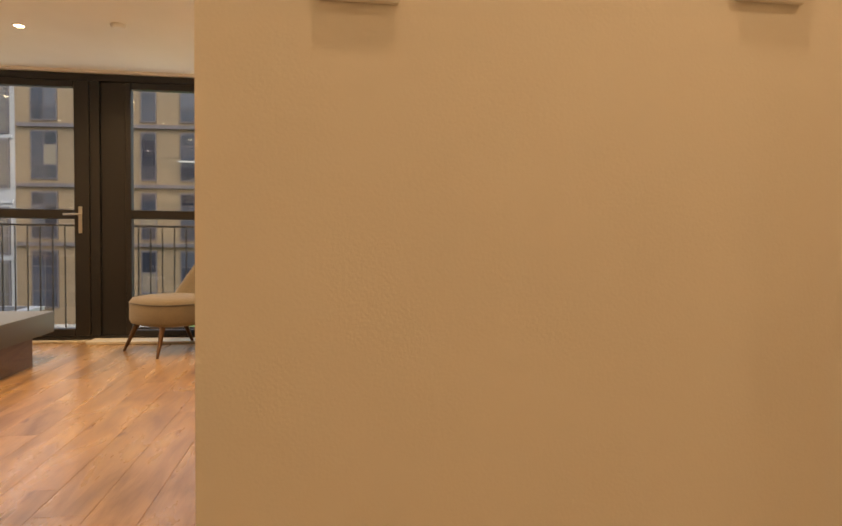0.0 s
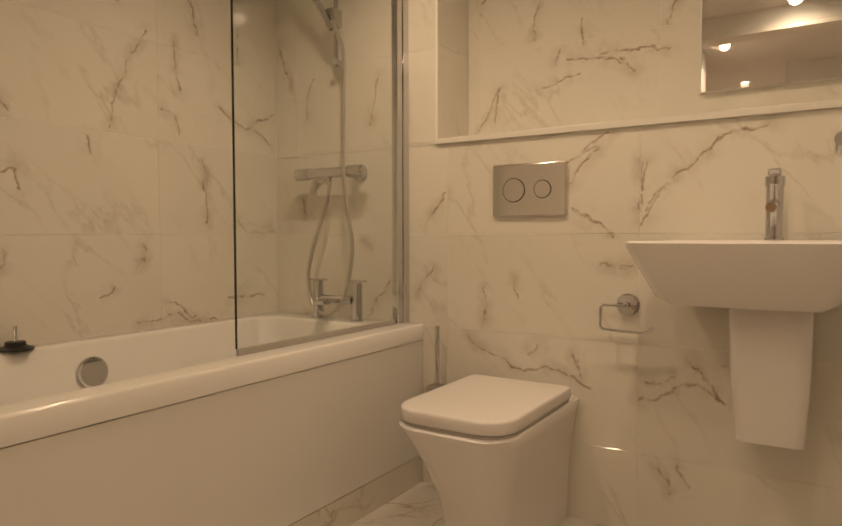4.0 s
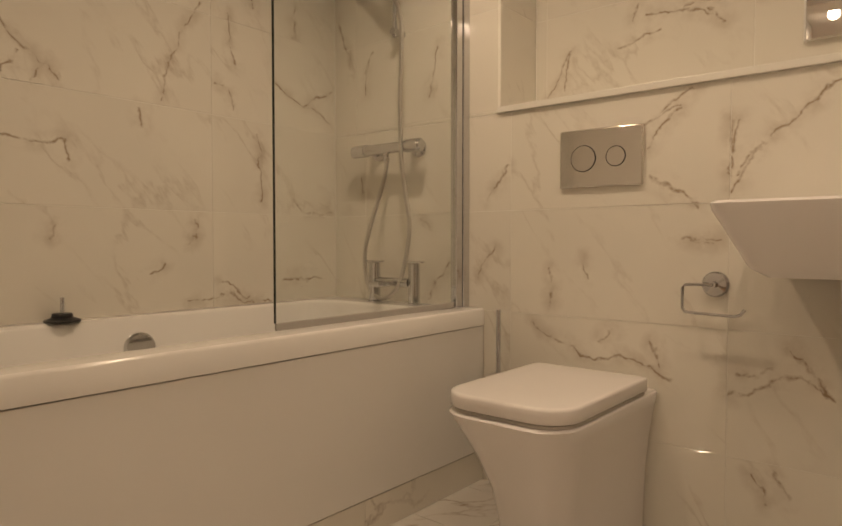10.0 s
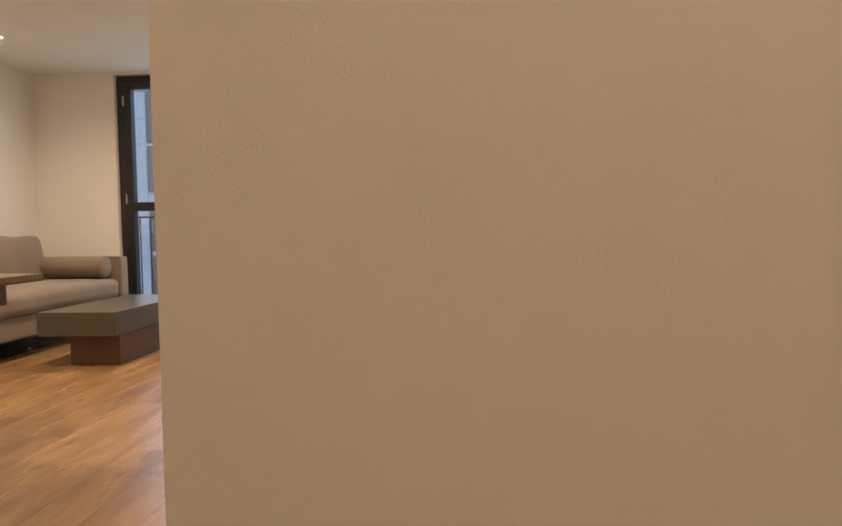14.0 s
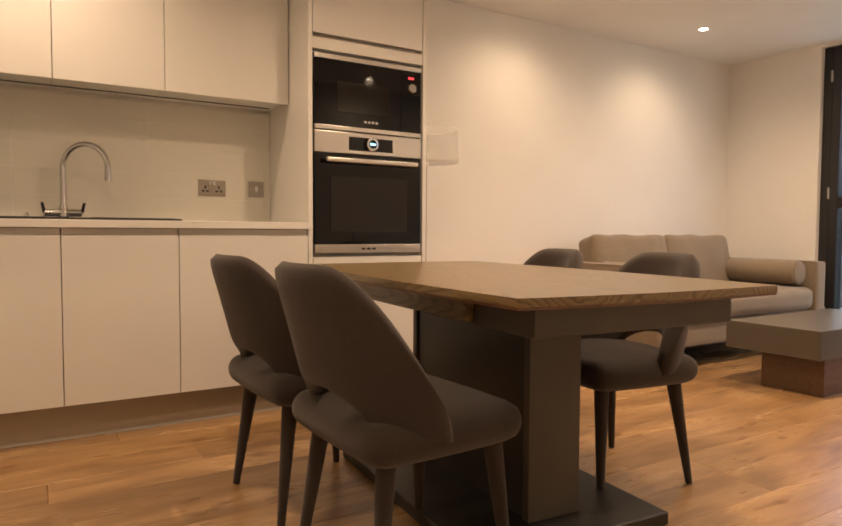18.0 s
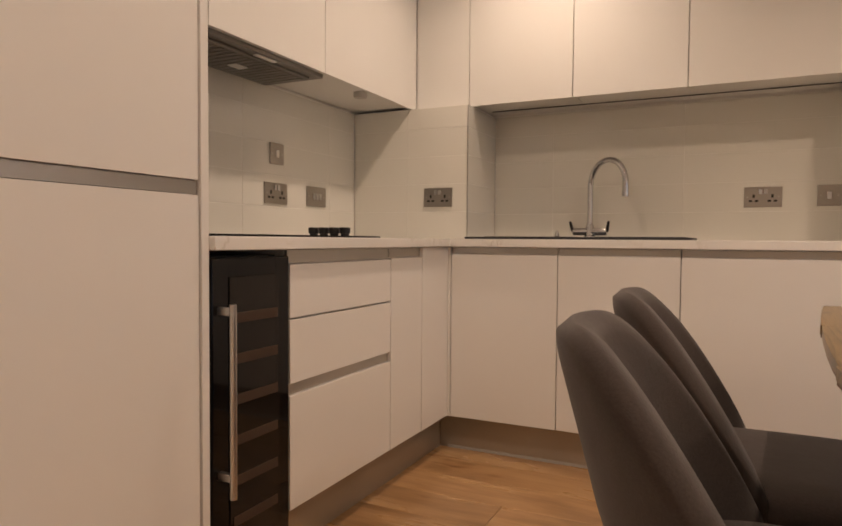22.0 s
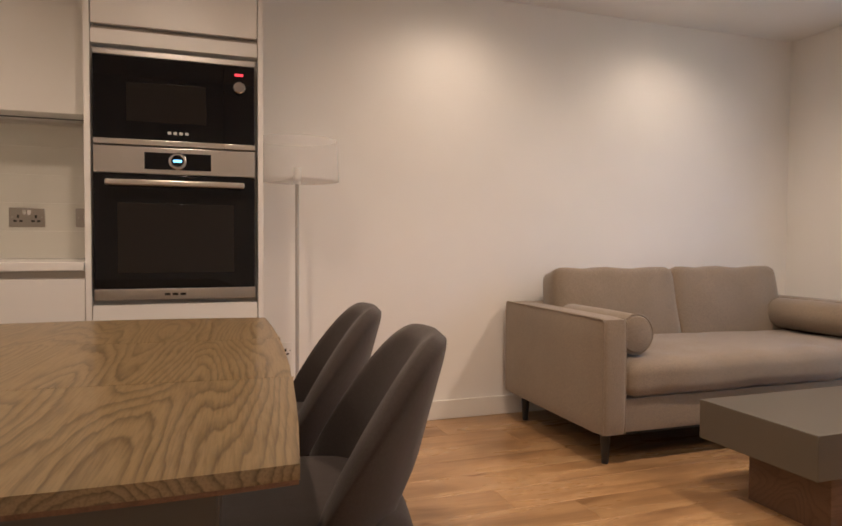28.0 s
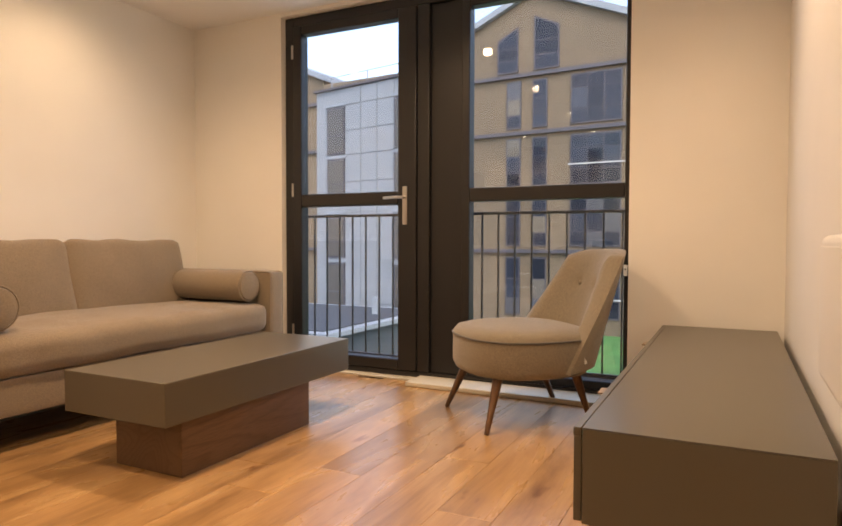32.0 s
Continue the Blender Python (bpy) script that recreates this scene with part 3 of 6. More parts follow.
MARBLE_FLOOR = marble("marble_floor_tile", (0.70, 0.67, 0.62), (0.34, 0.27, 0.20), 0.2, 1.2)
WORKTOP = marble("marble_worktop", (0.80, 0.78, 0.74), (0.50, 0.45, 0.38), 0.2, 1.3, False, 0.7)
GROUT = painted("grout", (0.84, 0.82, 0.76), 0.8, 200, 0.2)
GLOSS_TILE = material("cream_gloss_tile", (0.74, 0.72, 0.65), 0.07, 0, 0.55)
bump(GLOSS_TILE, noise_node(GLOSS_TILE, 9, 2).outputs[0], 0.12, 0.005)
WINE_WOOD = material("cooler_shelf", (0.05, 0.028, 0.016), 0.8)
BLACK_STONE = painted("black_composite", (0.02, 0.02, 0.021), 0.45, 500, 0.2)
LAMP_METAL = material("pale_lamp_metal", (0.42, 0.40, 0.37), 0.35)
PALE_PRINT = material("pale_print", (0.45, 0.45, 0.45), 0.4)
RED_LED = material("red_led", (0.3, 0.01, 0.01), 0.5)
RED_LED.node_tree.nodes["Principled BSDF"].inputs["Emission Color"].default_value = (1.0, 0.05, 0.07, 1)
RED_LED.node_tree.nodes["Principled BSDF"].inputs["Emission Strength"].default_value = 0.5
BLUE_LED = material("blue_led", (0.02, 0.2, 0.4), 0.5)
BLUE_LED.node_tree.nodes["Principled BSDF"].inputs["Emission Color"].default_value = (0.2, 0.6, 1.0, 1)
BLUE_LED.node_tree.nodes["Principled BSDF"].inputs["Emission Strength"].default_value = 1.2
TABLE_GREY = painted("table_grey", (0.088, 0.078, 0.066), 0.42, 90, 0.05)
TABLE_DARK = painted("table_dark", (0.03, 0.027, 0.025), 0.4, 90, 0.05)
DARK_PIPE = fabric("dark_piping", (0.09, 0.085, 0.08))
GLASS_EDGE = material("glass_edge", (0.02, 0.03, 0.025), 0.2)
TAB = painted("tab_brown", (0.30, 0.22, 0.15), 0.45, 90, 0.05)
PANEL_WHITE = painted("panel_white", (0.80, 0.79, 0.77), 0.35, 90, 0.04, 0.02)
SEAL = material("grey_seal", (0.42, 0.40, 0.37), 0.5)
SEAL_WHITE = material("white_seat_plastic", (0.55, 0.52, 0.48), 0.4)
SATIN = material("satin_chrome", (0.78, 0.75, 0.71), 0.13, 1.0)
BRONZE = material("dull_brass", (0.30, 0.20, 0.12), 0.38, 1.0)
SILL_WHITE = painted("sill_white", (0.80, 0.78, 0.72), 0.25, 60, 0.03)
PAVING = painted("paving", (0.22, 0.22, 0.22), 0.85, 3, 0.2, 0.15)
GRASS = painted("lawn_green", (0.035, 0.12, 0.03), 0.9, 8, 0.5, 0.3)
PALE_STONE = painted("pale_stone", (0.36, 0.36, 0.35), 0.7, 5, 0.2, 0.1)
FRAME_FAR = painted("far_dark_metal", (0.055, 0.05, 0.06), 0.5, 5, 0.05, 0.1)
ROOF_METAL = painted("grey_roof_metal", (0.19, 0.205, 0.23), 0.45, 5, 0.05, 0.1)
PANEL_FAR = painted("pale_panel", (0.18, 0.188, 0.205), 0.5, 3, 0.03, 0.06)
DARK_WALL = painted("dark_render", (0.05, 0.055, 0.065), 0.7, 5, 0.1, 0.1)
ROOF_DARK = painted("dark_roof_felt", (0.035, 0.037, 0.045), 0.7, 4, 0.1, 0.15)
PANE_FAR = material("far_glass", (0.03, 0.034, 0.045), 0.06, 0, 0.25)
pn, pl, pp = nodes_of(PANE_FAR)
pl.new(ramp(PANE_FAR, pn.new("ShaderNodeObjectInfo").outputs["Random"], [(0.0, (0.010, 0.013, 0.020)), (0.6, (0.022, 0.027, 0.040)), (0.88, (0.05, 0.055, 0.07)), (1.0, (0.13, 0.105, 0.08))]).outputs[0], pp.inputs["Base Color"])
WARM_FAR = material("far_glass_brown", (0.07, 0.062, 0.058), 0.22, 0, 0.35)


def brickwork(name, a, b, mortar):
    m = material(name, a, 0.8)
    n, l, p = nodes_of(m)
    tc = n.new("ShaderNodeTexCoord")
    sep = n.new("ShaderNodeSeparateXYZ")
    comb = n.new("ShaderNodeCombineXYZ")
    l.new(tc.outputs["Object"], sep.inputs[0])
    l.new(sep.outputs[1], comb.inputs[0])
    l.new(sep.outputs[2], comb.inputs[1])
    br = n.new("ShaderNodeTexBrick")
    br.inputs["Scale"].default_value = 1.0
    br.inputs["Brick Width"].default_value = 0.225
    br.inputs["Row Height"].default_value = 0.075
    br.inputs["Mortar Size"].default_value = 0.008
    br.inputs["Color1"].default_value = (*a, 1)
    br.inputs["Color2"].default_value = (*b, 1)
    br.inputs["Mortar"].default_value = (*mortar, 1)
    l.new(comb.outputs[0], br.inputs["Vector"])
    big = ramp(m, noise_node(m, 0.5, 3).outputs[0], [(0.3, (0.88, 0.88, 0.88)), (0.7, (1.05, 1.05, 1.05))])
    l.new(mix_colour(m, 1.0, br.outputs[0], big.outputs[0], "MULTIPLY"), p.inputs["Base Color"])
    return m


BRICK = brickwork("buff_brick", (0.145, 0.097, 0.058), (0.115, 0.074, 0.043), (0.105, 0.085, 0.064))

# ---- structure ----
X_HOB, X_END, Y_W1, Y_W4 = -0.20, 6.30, 0.0, -3.836
X_SW, Y_DOOR, Y_BN = 0.94, -4.665, -4.835
BX0, BX1, BY0 = -0.17, 2.266, -6.70
WIN_Y0, WIN_Y1, WIN_TOP = -3.105, -0.80, 2.40

bm = box(X_HOB - 0.15, X_END + 0.25, -3.25, 0.15, -0.20, -0.014)
box(-0.60, X_END + 0.25, Y_W4 - 0.12, -3.25, -0.20, -0.014, bm=bm)
box(-0.60, X_SW + 0.12, Y_DOOR, Y_W4 - 0.12, -0.20, -0.014, bm=bm)
setting("floor", bm, OAK, "oak boarded floor")
setting("floor_bathroom", box(BX0 - 0.1, BX1 + 0.1, BY0 - 0.1, Y_DOOR, -0.20, -0.012), GROUT, "grouted bathroom floor")
bm = box(-0.60, X_END + 0.4, Y_W4 - 0.12, 0.15, CEIL, CEIL + 0.2)
box(-0.60, X_SW + 0.12, Y_DOOR - 0.05, Y_W4 - 0.12, CEIL, CEIL + 0.2, bm=bm)
setting("ceiling", bm, CEILING, "white painted ceiling")
setting("ceiling_bathroom", box(BX0 - 0.13, BX1 + 0.13, BY0 - 0.42, Y_DOOR - 0.05, CEIL_BATH, CEIL_BATH + 0.224), CEILING, "white painted bathroom ceiling")
setting("wall_north", box(X_HOB - 0.15, X_END + 0.12, 0.0, 0.15, -0.014, CEIL), WALL, "white painted long wall")
setting("wall_hob", box(X_HOB - 0.15, X_HOB, -2.72, 0.0, -0.014, CEIL), WALL, "white painted wall behind the hob")
# boxed return beside the tall fridge, then the hall
setting("wall_return", box(X_HOB - 0.15, 0.425, -3.25, -2.6915, -0.014, CEIL), WALL, "white painted return wall beside the fridge")
setting("wall_hall_west", box(-0.60, -0.45, Y_DOOR, -3.25, -0.014, CEIL), WALL, "white painted hall wall")
setting("wall_hall_north", box(-0.60, X_HOB - 0.15, -3.25, -3.10, -0.014, CEIL), WALL, "white painted hall wall end")
setting("wall_switch", box(X_SW, X_SW + 0.12, Y_DOOR, Y_W4, -0.014, CEIL), WALL, "white painted hall wall with switches")
setting("wall_south", box(X_SW + 0.12, X_END + 0.12, Y_W4 - 0.12, Y_W4, -0.014, CEIL), WALL, "white painted wall behind the media unit")
# window wall with one tall opening
setting("wall_window_left", box(X_END, X_END + 0.30, WIN_Y1, 0.0, -0.014, CEIL), WALL, "white painted wall beside the glazed door")
setting("wall_window_right", box(X_END, X_END + 0.30, Y_W4, WIN_Y0, -0.014, CEIL), WALL, "white painted wall beside the window")
setting("wall_window_head", box(X_END, X_END + 0.30, WIN_Y0, WIN_Y1, WIN_TOP, CEIL), WALL, "white painted window head")
# bathroom shell; the doorway is in its north wall
DOOR_X0, DOOR_X1, DOOR_TOP = 0.02, 0.86, 2.26
setting("wall_door_east", box(DOOR_X1 + 0.03, BX1 + 0.12, Y_BN, Y_DOOR, -0.012, CEIL_BATH), WALL, "plastered wall beside the bathroom doorway")
setting("wall_door_west", box(-0.60, DOOR_X0 - 0.03, Y_BN, Y_DOOR, -0.012, CEIL_BATH), WALL, "plastered wall beside the bathroom doorway")
setting("wall_door_head", box(DOOR_X0 - 0.03, DOOR_X1 + 0.03, Y_BN, Y_DOOR, DOOR_TOP + 0.03, CEIL_BATH), WALL, "plastered wall over the bathroom doorway")
setting("wall_bath_east", box(BX1 + 0.0015, BX1 + 0.13, BY0 - 0.12, Y_BN, -0.012, CEIL_BATH), GROUT, "tiled bathroom wall along the bath")
setting("wall_bath_south", box(BX0 - 0.13, BX1 + 0.0015, BY0 - 0.42, BY0 - 0.0015, -0.012, 1.365), GROUT, "tiled bathroom wall behind the toilet")
setting("wall_bath_niche", box(BX0 - 0.13, BX1 + 0.0015, BY0 - 0.42, BY0 - 0.2565, 1.3652, CEIL_BATH), GROUT, "tiled wall at the back of the recess")
setting("wall_bath_pier", box(1.3985, BX1 + 0.0015, BY0 - 0.2565, BY0 - 0.0015, 1.3652, CEIL_BATH), GROUT, "tiled pier beside the recess")
setting("wall_bath_west", box(BX0 - 0.13, BX0, BY0 - 0.010, Y_BN, -0.012, CEIL_BATH), WALL, "painted bathroom wall behind the door")

setting("wall_bath_recess_end", box(BX0 - 0.13, BX0, BY0 - 0.2563, BY0 - 0.0103, 1.3654, CEIL_BATH), WALL, "plastered end of the recess")

# skirting
SK = 0.11
for nm, b in (("skirting_north", (2.68, X_END, -0.016, 0.0)), ("skirting_south", (X_SW + 0.0, X_END, Y_W4, Y_W4 + 0.016)),
              ("skirting_window_left", (X_END - 0.016, X_END, -0.80, -0.016)), ("skirting_window_right", (X_END - 0.016, X_END, Y_W4 + 0.016, WIN_Y0)),
              ("skirting_hall", (X_SW - 0.016, X_SW, Y_DOOR + 0.02, Y_W4)), ("skirting_return", (0.425, 0.441, -3.25, -2.70))):
    bb = box(*b, 0.0, SK, 0.004)
    tagged(link_mesh(nm, bb, TRIM), "white painted skirting board", "skirting", "", "structure")

# ---- bathroom doorway: lining, architrave, door leaf ----
frame_door = thing("door_1", (DOOR_X0, Y_DOOR, 0), "oak veneered bathroom door standing open in a white frame", "door", "", "structure")
part("lining", box(DOOR_X1, DOOR_X1 + 0.03, Y_BN, Y_DOOR, 0, DOOR_TOP + 0.03, 0.003), TRIM, frame_door)
part("lining", box(DOOR_X0 - 0.03, DOOR_X0, Y_BN, Y_DOOR, 0, DOOR_TOP + 0.03, 0.003), TRIM, frame_door)
part("lining", box(DOOR_X0, DOOR_X1, Y_BN, Y_DOOR, DOOR_TOP, DOOR_TOP + 0.03, 0.003), TRIM, frame_door)
part("stop", box(DOOR_X1 - 0.014, DOOR_X1, Y_DOOR - 0.085, Y_DOOR - 0.045, 0, DOOR_TOP, 0.003), TRIM, frame_door)


def architrave(x0, x1, z0, z1):
    bm = box(x0, x1, Y_DOOR, Y_DOOR + 0.014, z0, z1, 0.003)
    box(x0 + 0.006, x0 + 0.030 if x1 - x0 < 0.2 else x1 - 0.006, Y_DOOR + 0.012, Y_DOOR + 0.020, z0, z1 - 0.003, 0.004, 3, bm)
    return bm


part("architrave", architrave(DOOR_X1 + 0.010, X_SW, 0, DOOR_TOP + 0.09), TRIM, frame_door)
part("architrave", architrave(DOOR_X0 - 0.08, DOOR_X0 - 0.010, 0, DOOR_TOP + 0.09), TRIM, frame_door)
part("door_leaf", box(-0.006, 0.036, Y_BN - 0.84, Y_BN - 0.005, 0.030, DOOR_TOP - 0.005, 0.003), DOOR_OAK, frame_door, "oak veneered door leaf")

# ---- kitchen ----
def slab_door(thing_ob, x0, x1, z0, z1, y, name="door", mat=None, label=""):
    """A flat lacquered front 19 mm thick, its face at y, seen from -y."""
    return part(name, box(x0 + 0.0017, x1 - 0.0017, y, y + 0.019, z0 + 0.001, z1 - 0.001, 0.001), mat or LACQUER, thing_ob, label)


def slab_door_x(thing_ob, y0, y1, z0, z1, x, name="door", mat=None, label=""):
    return part(name, box(x - 0.019, x, y0 + 0.0017, y1 - 0.0017, z0 + 0.001, z1 - 0.001, 0.001), mat or LACQUER, thing_ob, label)


YF, XF = -0.605, 0.415
WT0, WT1 = 0.896, 0.930
for x0, x1, what in ((0.43, 0.895, "sink"), (0.895, 1.355, "sink"), (1.355, 1.965, "dishwasher")):
    c = thing("base_cabinet", (x0, YF, 0.15), "white lacquered handleless base cabinet under the " + ("sink worktop" if what == "sink" else "worktop beside the oven"), "cabinet", "base cabinets")
    part("carcass", box(x0 + 0.002, x1 - 0.002, YF + 0.021, -0.004, 0.152, WT0 - 0.002), LACQUER, c)
    slab_door(c, x0, x1, 0.155, 0.866, YF)
    part("grip_channel", box(x0 + 0.003, x1 - 0.003, YF + 0.012, YF + 0.0205, 0.8685, WT0 - 0.003), ALU, c, "grey aluminium grip channel")
c = thing("plinth", (1.2, YF + 0.06, 0), "grey-brown plinth under the kitchen base cabinets", "plinth")
part("plinth_board", box(0.361, 1.965, YF + 0.055, YF + 0.07, 0.0, 0.150, 0.001), PLINTH, c)
part("plinth_board", box(XF - 0.07, XF - 0.055, -1.712, YF + 0.0545, 0.0, 0.150, 0.001), PLINTH, c)
part("floor_seal", box(0.40, 1.965, YF + 0.0525, YF + 0.0548, 0.0005, 0.012, 0.0005), SEAL, c, "grey rubber floor seal")

# corner post, narrow door, drawers along the hob wall
c = thing("corner_cabinet", (XF, -0.9, 0.15), "white lacquered corner cabinet with a narrow door", "cabinet", "base cabinets")
part("carcass", box(X_HOB + 0.004, XF - 0.021, -1.121, YF + 0.019, 0.152, WT0 - 0.002), LACQUER, c)
slab_door_x(c, -1.121, -0.862, 0.155, 0.858, XF)
part("filler", box(XF - 0.019, XF, -0.859, YF + 0.018, 0.155, 0.8945, 0.001), LACQUER, c)
part("filler", box(XF + 0.001, 0.428, YF, YF + 0.019, 0.155, 0.8945, 0.001), LACQUER, c)
part("grip_channel", box(XF - 0.020, XF - 0.012, -1.119, -0.863, 0.8605, WT0 - 0.003), ALU, c, "grey aluminium grip channel")
c = thing("drawer_cabinet", (XF, -1.4, 0.15), "white lacquered cabinet with three handleless drawers", "cabinet", "base cabinets")
part("carcass", box(X_HOB + 0.004, XF - 0.021, -1.712, -1.123, 0.152, WT0 - 0.002), LACQUER, c)
for z0, z1 in ((0.155, 0.483), (0.516, 0.698), (0.702, 0.854)):
    slab_door_x(c, -1.712, -1.123, z0, z1, XF, "drawer_front")
for z0, z1 in ((0.4845, 0.5145), (0.8565, WT0 - 0.003)):
    part("grip_channel", box(XF - 0.020, XF - 0.012, -1.710, -1.125, z0, z1), ALU, c, "grey aluminium grip channel")

# wine cooler
c = thing("wine_cooler", (XF, -1.87, 0.0), "black glass-fronted wine cooler with a steel bar handle", "wine cooler")
part("body", box(X_HOB + 0.01, XF - 0.048, -2.013, -1.717, 0.02, 0.880), BLACK_PLASTIC, c)
part("door_frame", box(XF - 0.046, XF + 0.002, -2.012, -1.718, 0.10, 0.878, 0.004), BLACK_GLASS, c, "black glass door")
part("window", box(XF + 0.003, XF + 0.0055, -1.955, -1.765, 0.16, 0.83, 0.001), OVEN_GLASS, c, "tinted window")
for k in range(6):
    z = 0.205 + k * 0.102
    part("shelf", box(XF + 0.006, XF + 0.0085, -1.945, -1.775, z, z + 0.026, 0.001), WINE_WOOD, c, "dark wooden shelf front")
bm = rod((XF + 0.045, -1.988, 0.30), (XF + 0.045, -1.988, 0.768), 0.009, seg=12)
box(XF, XF + 0.045, -1.995, -1.981, 0.74, 0.76, 0.002, 2, bm)
box(XF, XF + 0.045, -1.995, -1.981, 0.34, 0.36, 0.002, 2, bm)
part("handle", bm, STEEL, c, "steel bar handle")

# tall fridge housing
c = thing("fridge_cabinet", (XF, -2.35, 0.0), "tall white lacquered fridge freezer housing with two doors", "cabinet")
part("side_panel", box(X_HOB + 0.004, XF + 0.004, -2.045, -2.022, 0.0, 2.16, 0.001), LACQUER, c)
part("carcass", box(X_HOB + 0.004, XF - 0.022, -2.690, -2.047, 0.1, 2.16), LACQUER, c)
slab_door_x(c, -2.662, -2.048, 0.155, 1.024, XF)
slab_door_x(c, -2.662, -2.048, 1.057, 2.16, XF)
part("grip_channel", box(XF - 0.020, XF - 0.008, -2.660, -2.050, 1.0255, 1.0555), ALU, c, "grey aluminium grip channel")
part("filler", box(XF - 0.021, XF + 0.009, -2.691, -2.664, 0.0, 2.16, 0.001), WALL, c)
part("plinth", box(XF - 0.07, XF - 0.055, -2.690, -2.047, 0.0, 0.150), PLINTH, c)

# worktops
c = thing("worktop", (0.2, -0.6, WT0), "white marble-effect worktop round the kitchen corner", "worktop")
part("slab", box(X_HOB + 0.001, 1.963, YF - 0.022, -0.001, WT0, WT1, 0.003), WORKTOP, c)
part("slab", box(X_HOB + 0.001, XF + 0.022, -2.020, YF - 0.0225, WT0, WT1, 0.003), WORKTOP, c)

# boxed-out tiled corner under the wall cabinets
JOG_Y, JOG_X = -0.398, 0.420
setting("wall_boxing", box(X_HOB, JOG_X - 0.009, JOG_Y + 0.009, -0.0005, WT1 + 0.001, 1.549), GROUT, "tiled boxing in the kitchen corner")

tagged(link_mesh("trim_corner", box(JOG_X - 0.004, JOG_X + 0.0015, JOG_Y - 0.0015, JOG_Y + 0.004, WT1 + 0.001, 1.548, 0.0015), STEEL), "steel corner trim on the tiled boxing", "trim", "", "structure")

# wall cabinets
UB, UT, UY, UX = 1.550, 2.155, -0.340, 0.127
for x0, x1 in ((0.401, 0.885), (0.885, 1.350), (1.350, 1.962)):
    c = thing("wall_cabinet", (x0, UY, UB), "white lacquered handleless wall cabinet over the sink", "cabinet", "wall cabinets")
    part("carcass", box(x0 + 0.001, x1 - 0.001, UY + 0.020, -0.004, UB + 0.018, UT), LACQUER, c)
    slab_door(c, x0, x1, UB, UT, UY)
c = thing("corner_wall_cabinet", (0.2, UY, UB), "white lacquered corner wall cabinet", "cabinet", "wall cabinets")
part("carcass", box(X_HOB + 0.004, 0.399, UY + 0.021, -0.004, UB + 0.003, UT), LACQUER, c)
part("filler", box(UX + 0.001, 0.3995, UY, UY + 0.019, UB + 0.001, UT, 0.001), LACQUER, c)
HOB_JOINTS = [-0.342, -1.12, -1.72, -2.021]
for k, (y1, y0) in enumerate(zip(HOB_JOINTS, HOB_JOINTS[1:])):
    c = thing("wall_cabinet", (UX, y0, UB), "white lacquered handleless wall cabinet over the hob", "cabinet", "wall cabinets")
    part("carcass", box(X_HOB + 0.004, UX - 0.020, y0 + 0.001, y1 - 0.001, UB + 0.012, UT), LACQUER, c)
    slab_door_x(c, y0, y1, UB, UT, UX)

# extractor under the cabinets
c = thing("extractor_hood", (-0.03, -1.55, UB), "built-in grey extractor hood under the wall cabinets", "extractor hood")
part("body", box(X_HOB + 0.03, UX - 0.020, -1.72, -1.105, UB - 0.014, UB + 0.011, 0.003), HOOD_METAL, c)
part("filter_frame", box(X_HOB + 0.06, UX - 0.055, -1.68, -1.145, UB - 0.021, UB - 0.0145, 0.002), HOOD_METAL, c)
for k in range(17):
    y = -1.655 + k * 0.030
    part("filter_slat", box(X_HOB + 0.075, UX - 0.072, y, y + 0.018, UB - 0.0245, UB - 0.0213, 0.001), HOOD_METAL, c)
part("latch", box(X_HOB + 0.14, X_HOB + 0.18, -1.44, -1.38, UB - 0.0285, UB - 0.0247, 0.001), WHITE_PLASTIC, c)
part("switch_strip", box(UX - 0.048, UX - 0.028, -1.47, -1.37, UB - 0.0195, UB - 0.0143, 0.002), WHITE_PLASTIC, c)
single("cabinet_light", lathe([(0.0, -0.012), (0.027, -0.012), (0.030, -0.006), (0.030, 0.011)], 20, (0.060, -0.755, UB)), STEEL, "small round steel light under the wall cabinet", "light")

single("light_strip", box(0.432, 1.936, -0.103, -0.097, UB + 0.0135, UB + 0.0175, 0.001), BLACK_PLASTIC, "dark unlit light strip under the wall cabinets", "light strip")

# oven tower
c = thing("oven_tower", (2.3, YF, 0.0), "tall white lacquered housing for the oven and microwave", "cabinet")
part("side_panel", box(1.966, 1.988, YF - 0.002, -0.004, 0.0, 2.41, 0.001), LACQUER, c)
part("side_panel", box(2.626, 2.648, YF - 0.002, -0.004, 0.0, 2.41, 0.001), LACQUER, c)
part("carcass", box(1.9885, 2.6255, YF + 0.06, -0.004, 0.152, 2.41), LACQUER, c)
slab_door(c, 1.990, 2.624, 1.866, 2.41, YF)
part("rail", box(1.990, 2.624, YF + 0.004, YF + 0.06, 1.790, 1.846, 0.001), LACQUER, c)
part("rail", box(1.990, 2.624, YF + 0.030, YF + 0.06, 1.847, 1.865), ALU, c)
slab_door(c, 1.990, 2.624, 0.155, 0.758, YF)
part("plinth", box(1.990, 2.624, YF + 0.055, YF + 0.0599, 0.0, 0.150), PLINTH, c)
OX0, OX1 = 1.998, 2.612
c = thing("microwave", (2.3, YF, 1.40), "built-in black glass microwave with steel trims", "microwave")
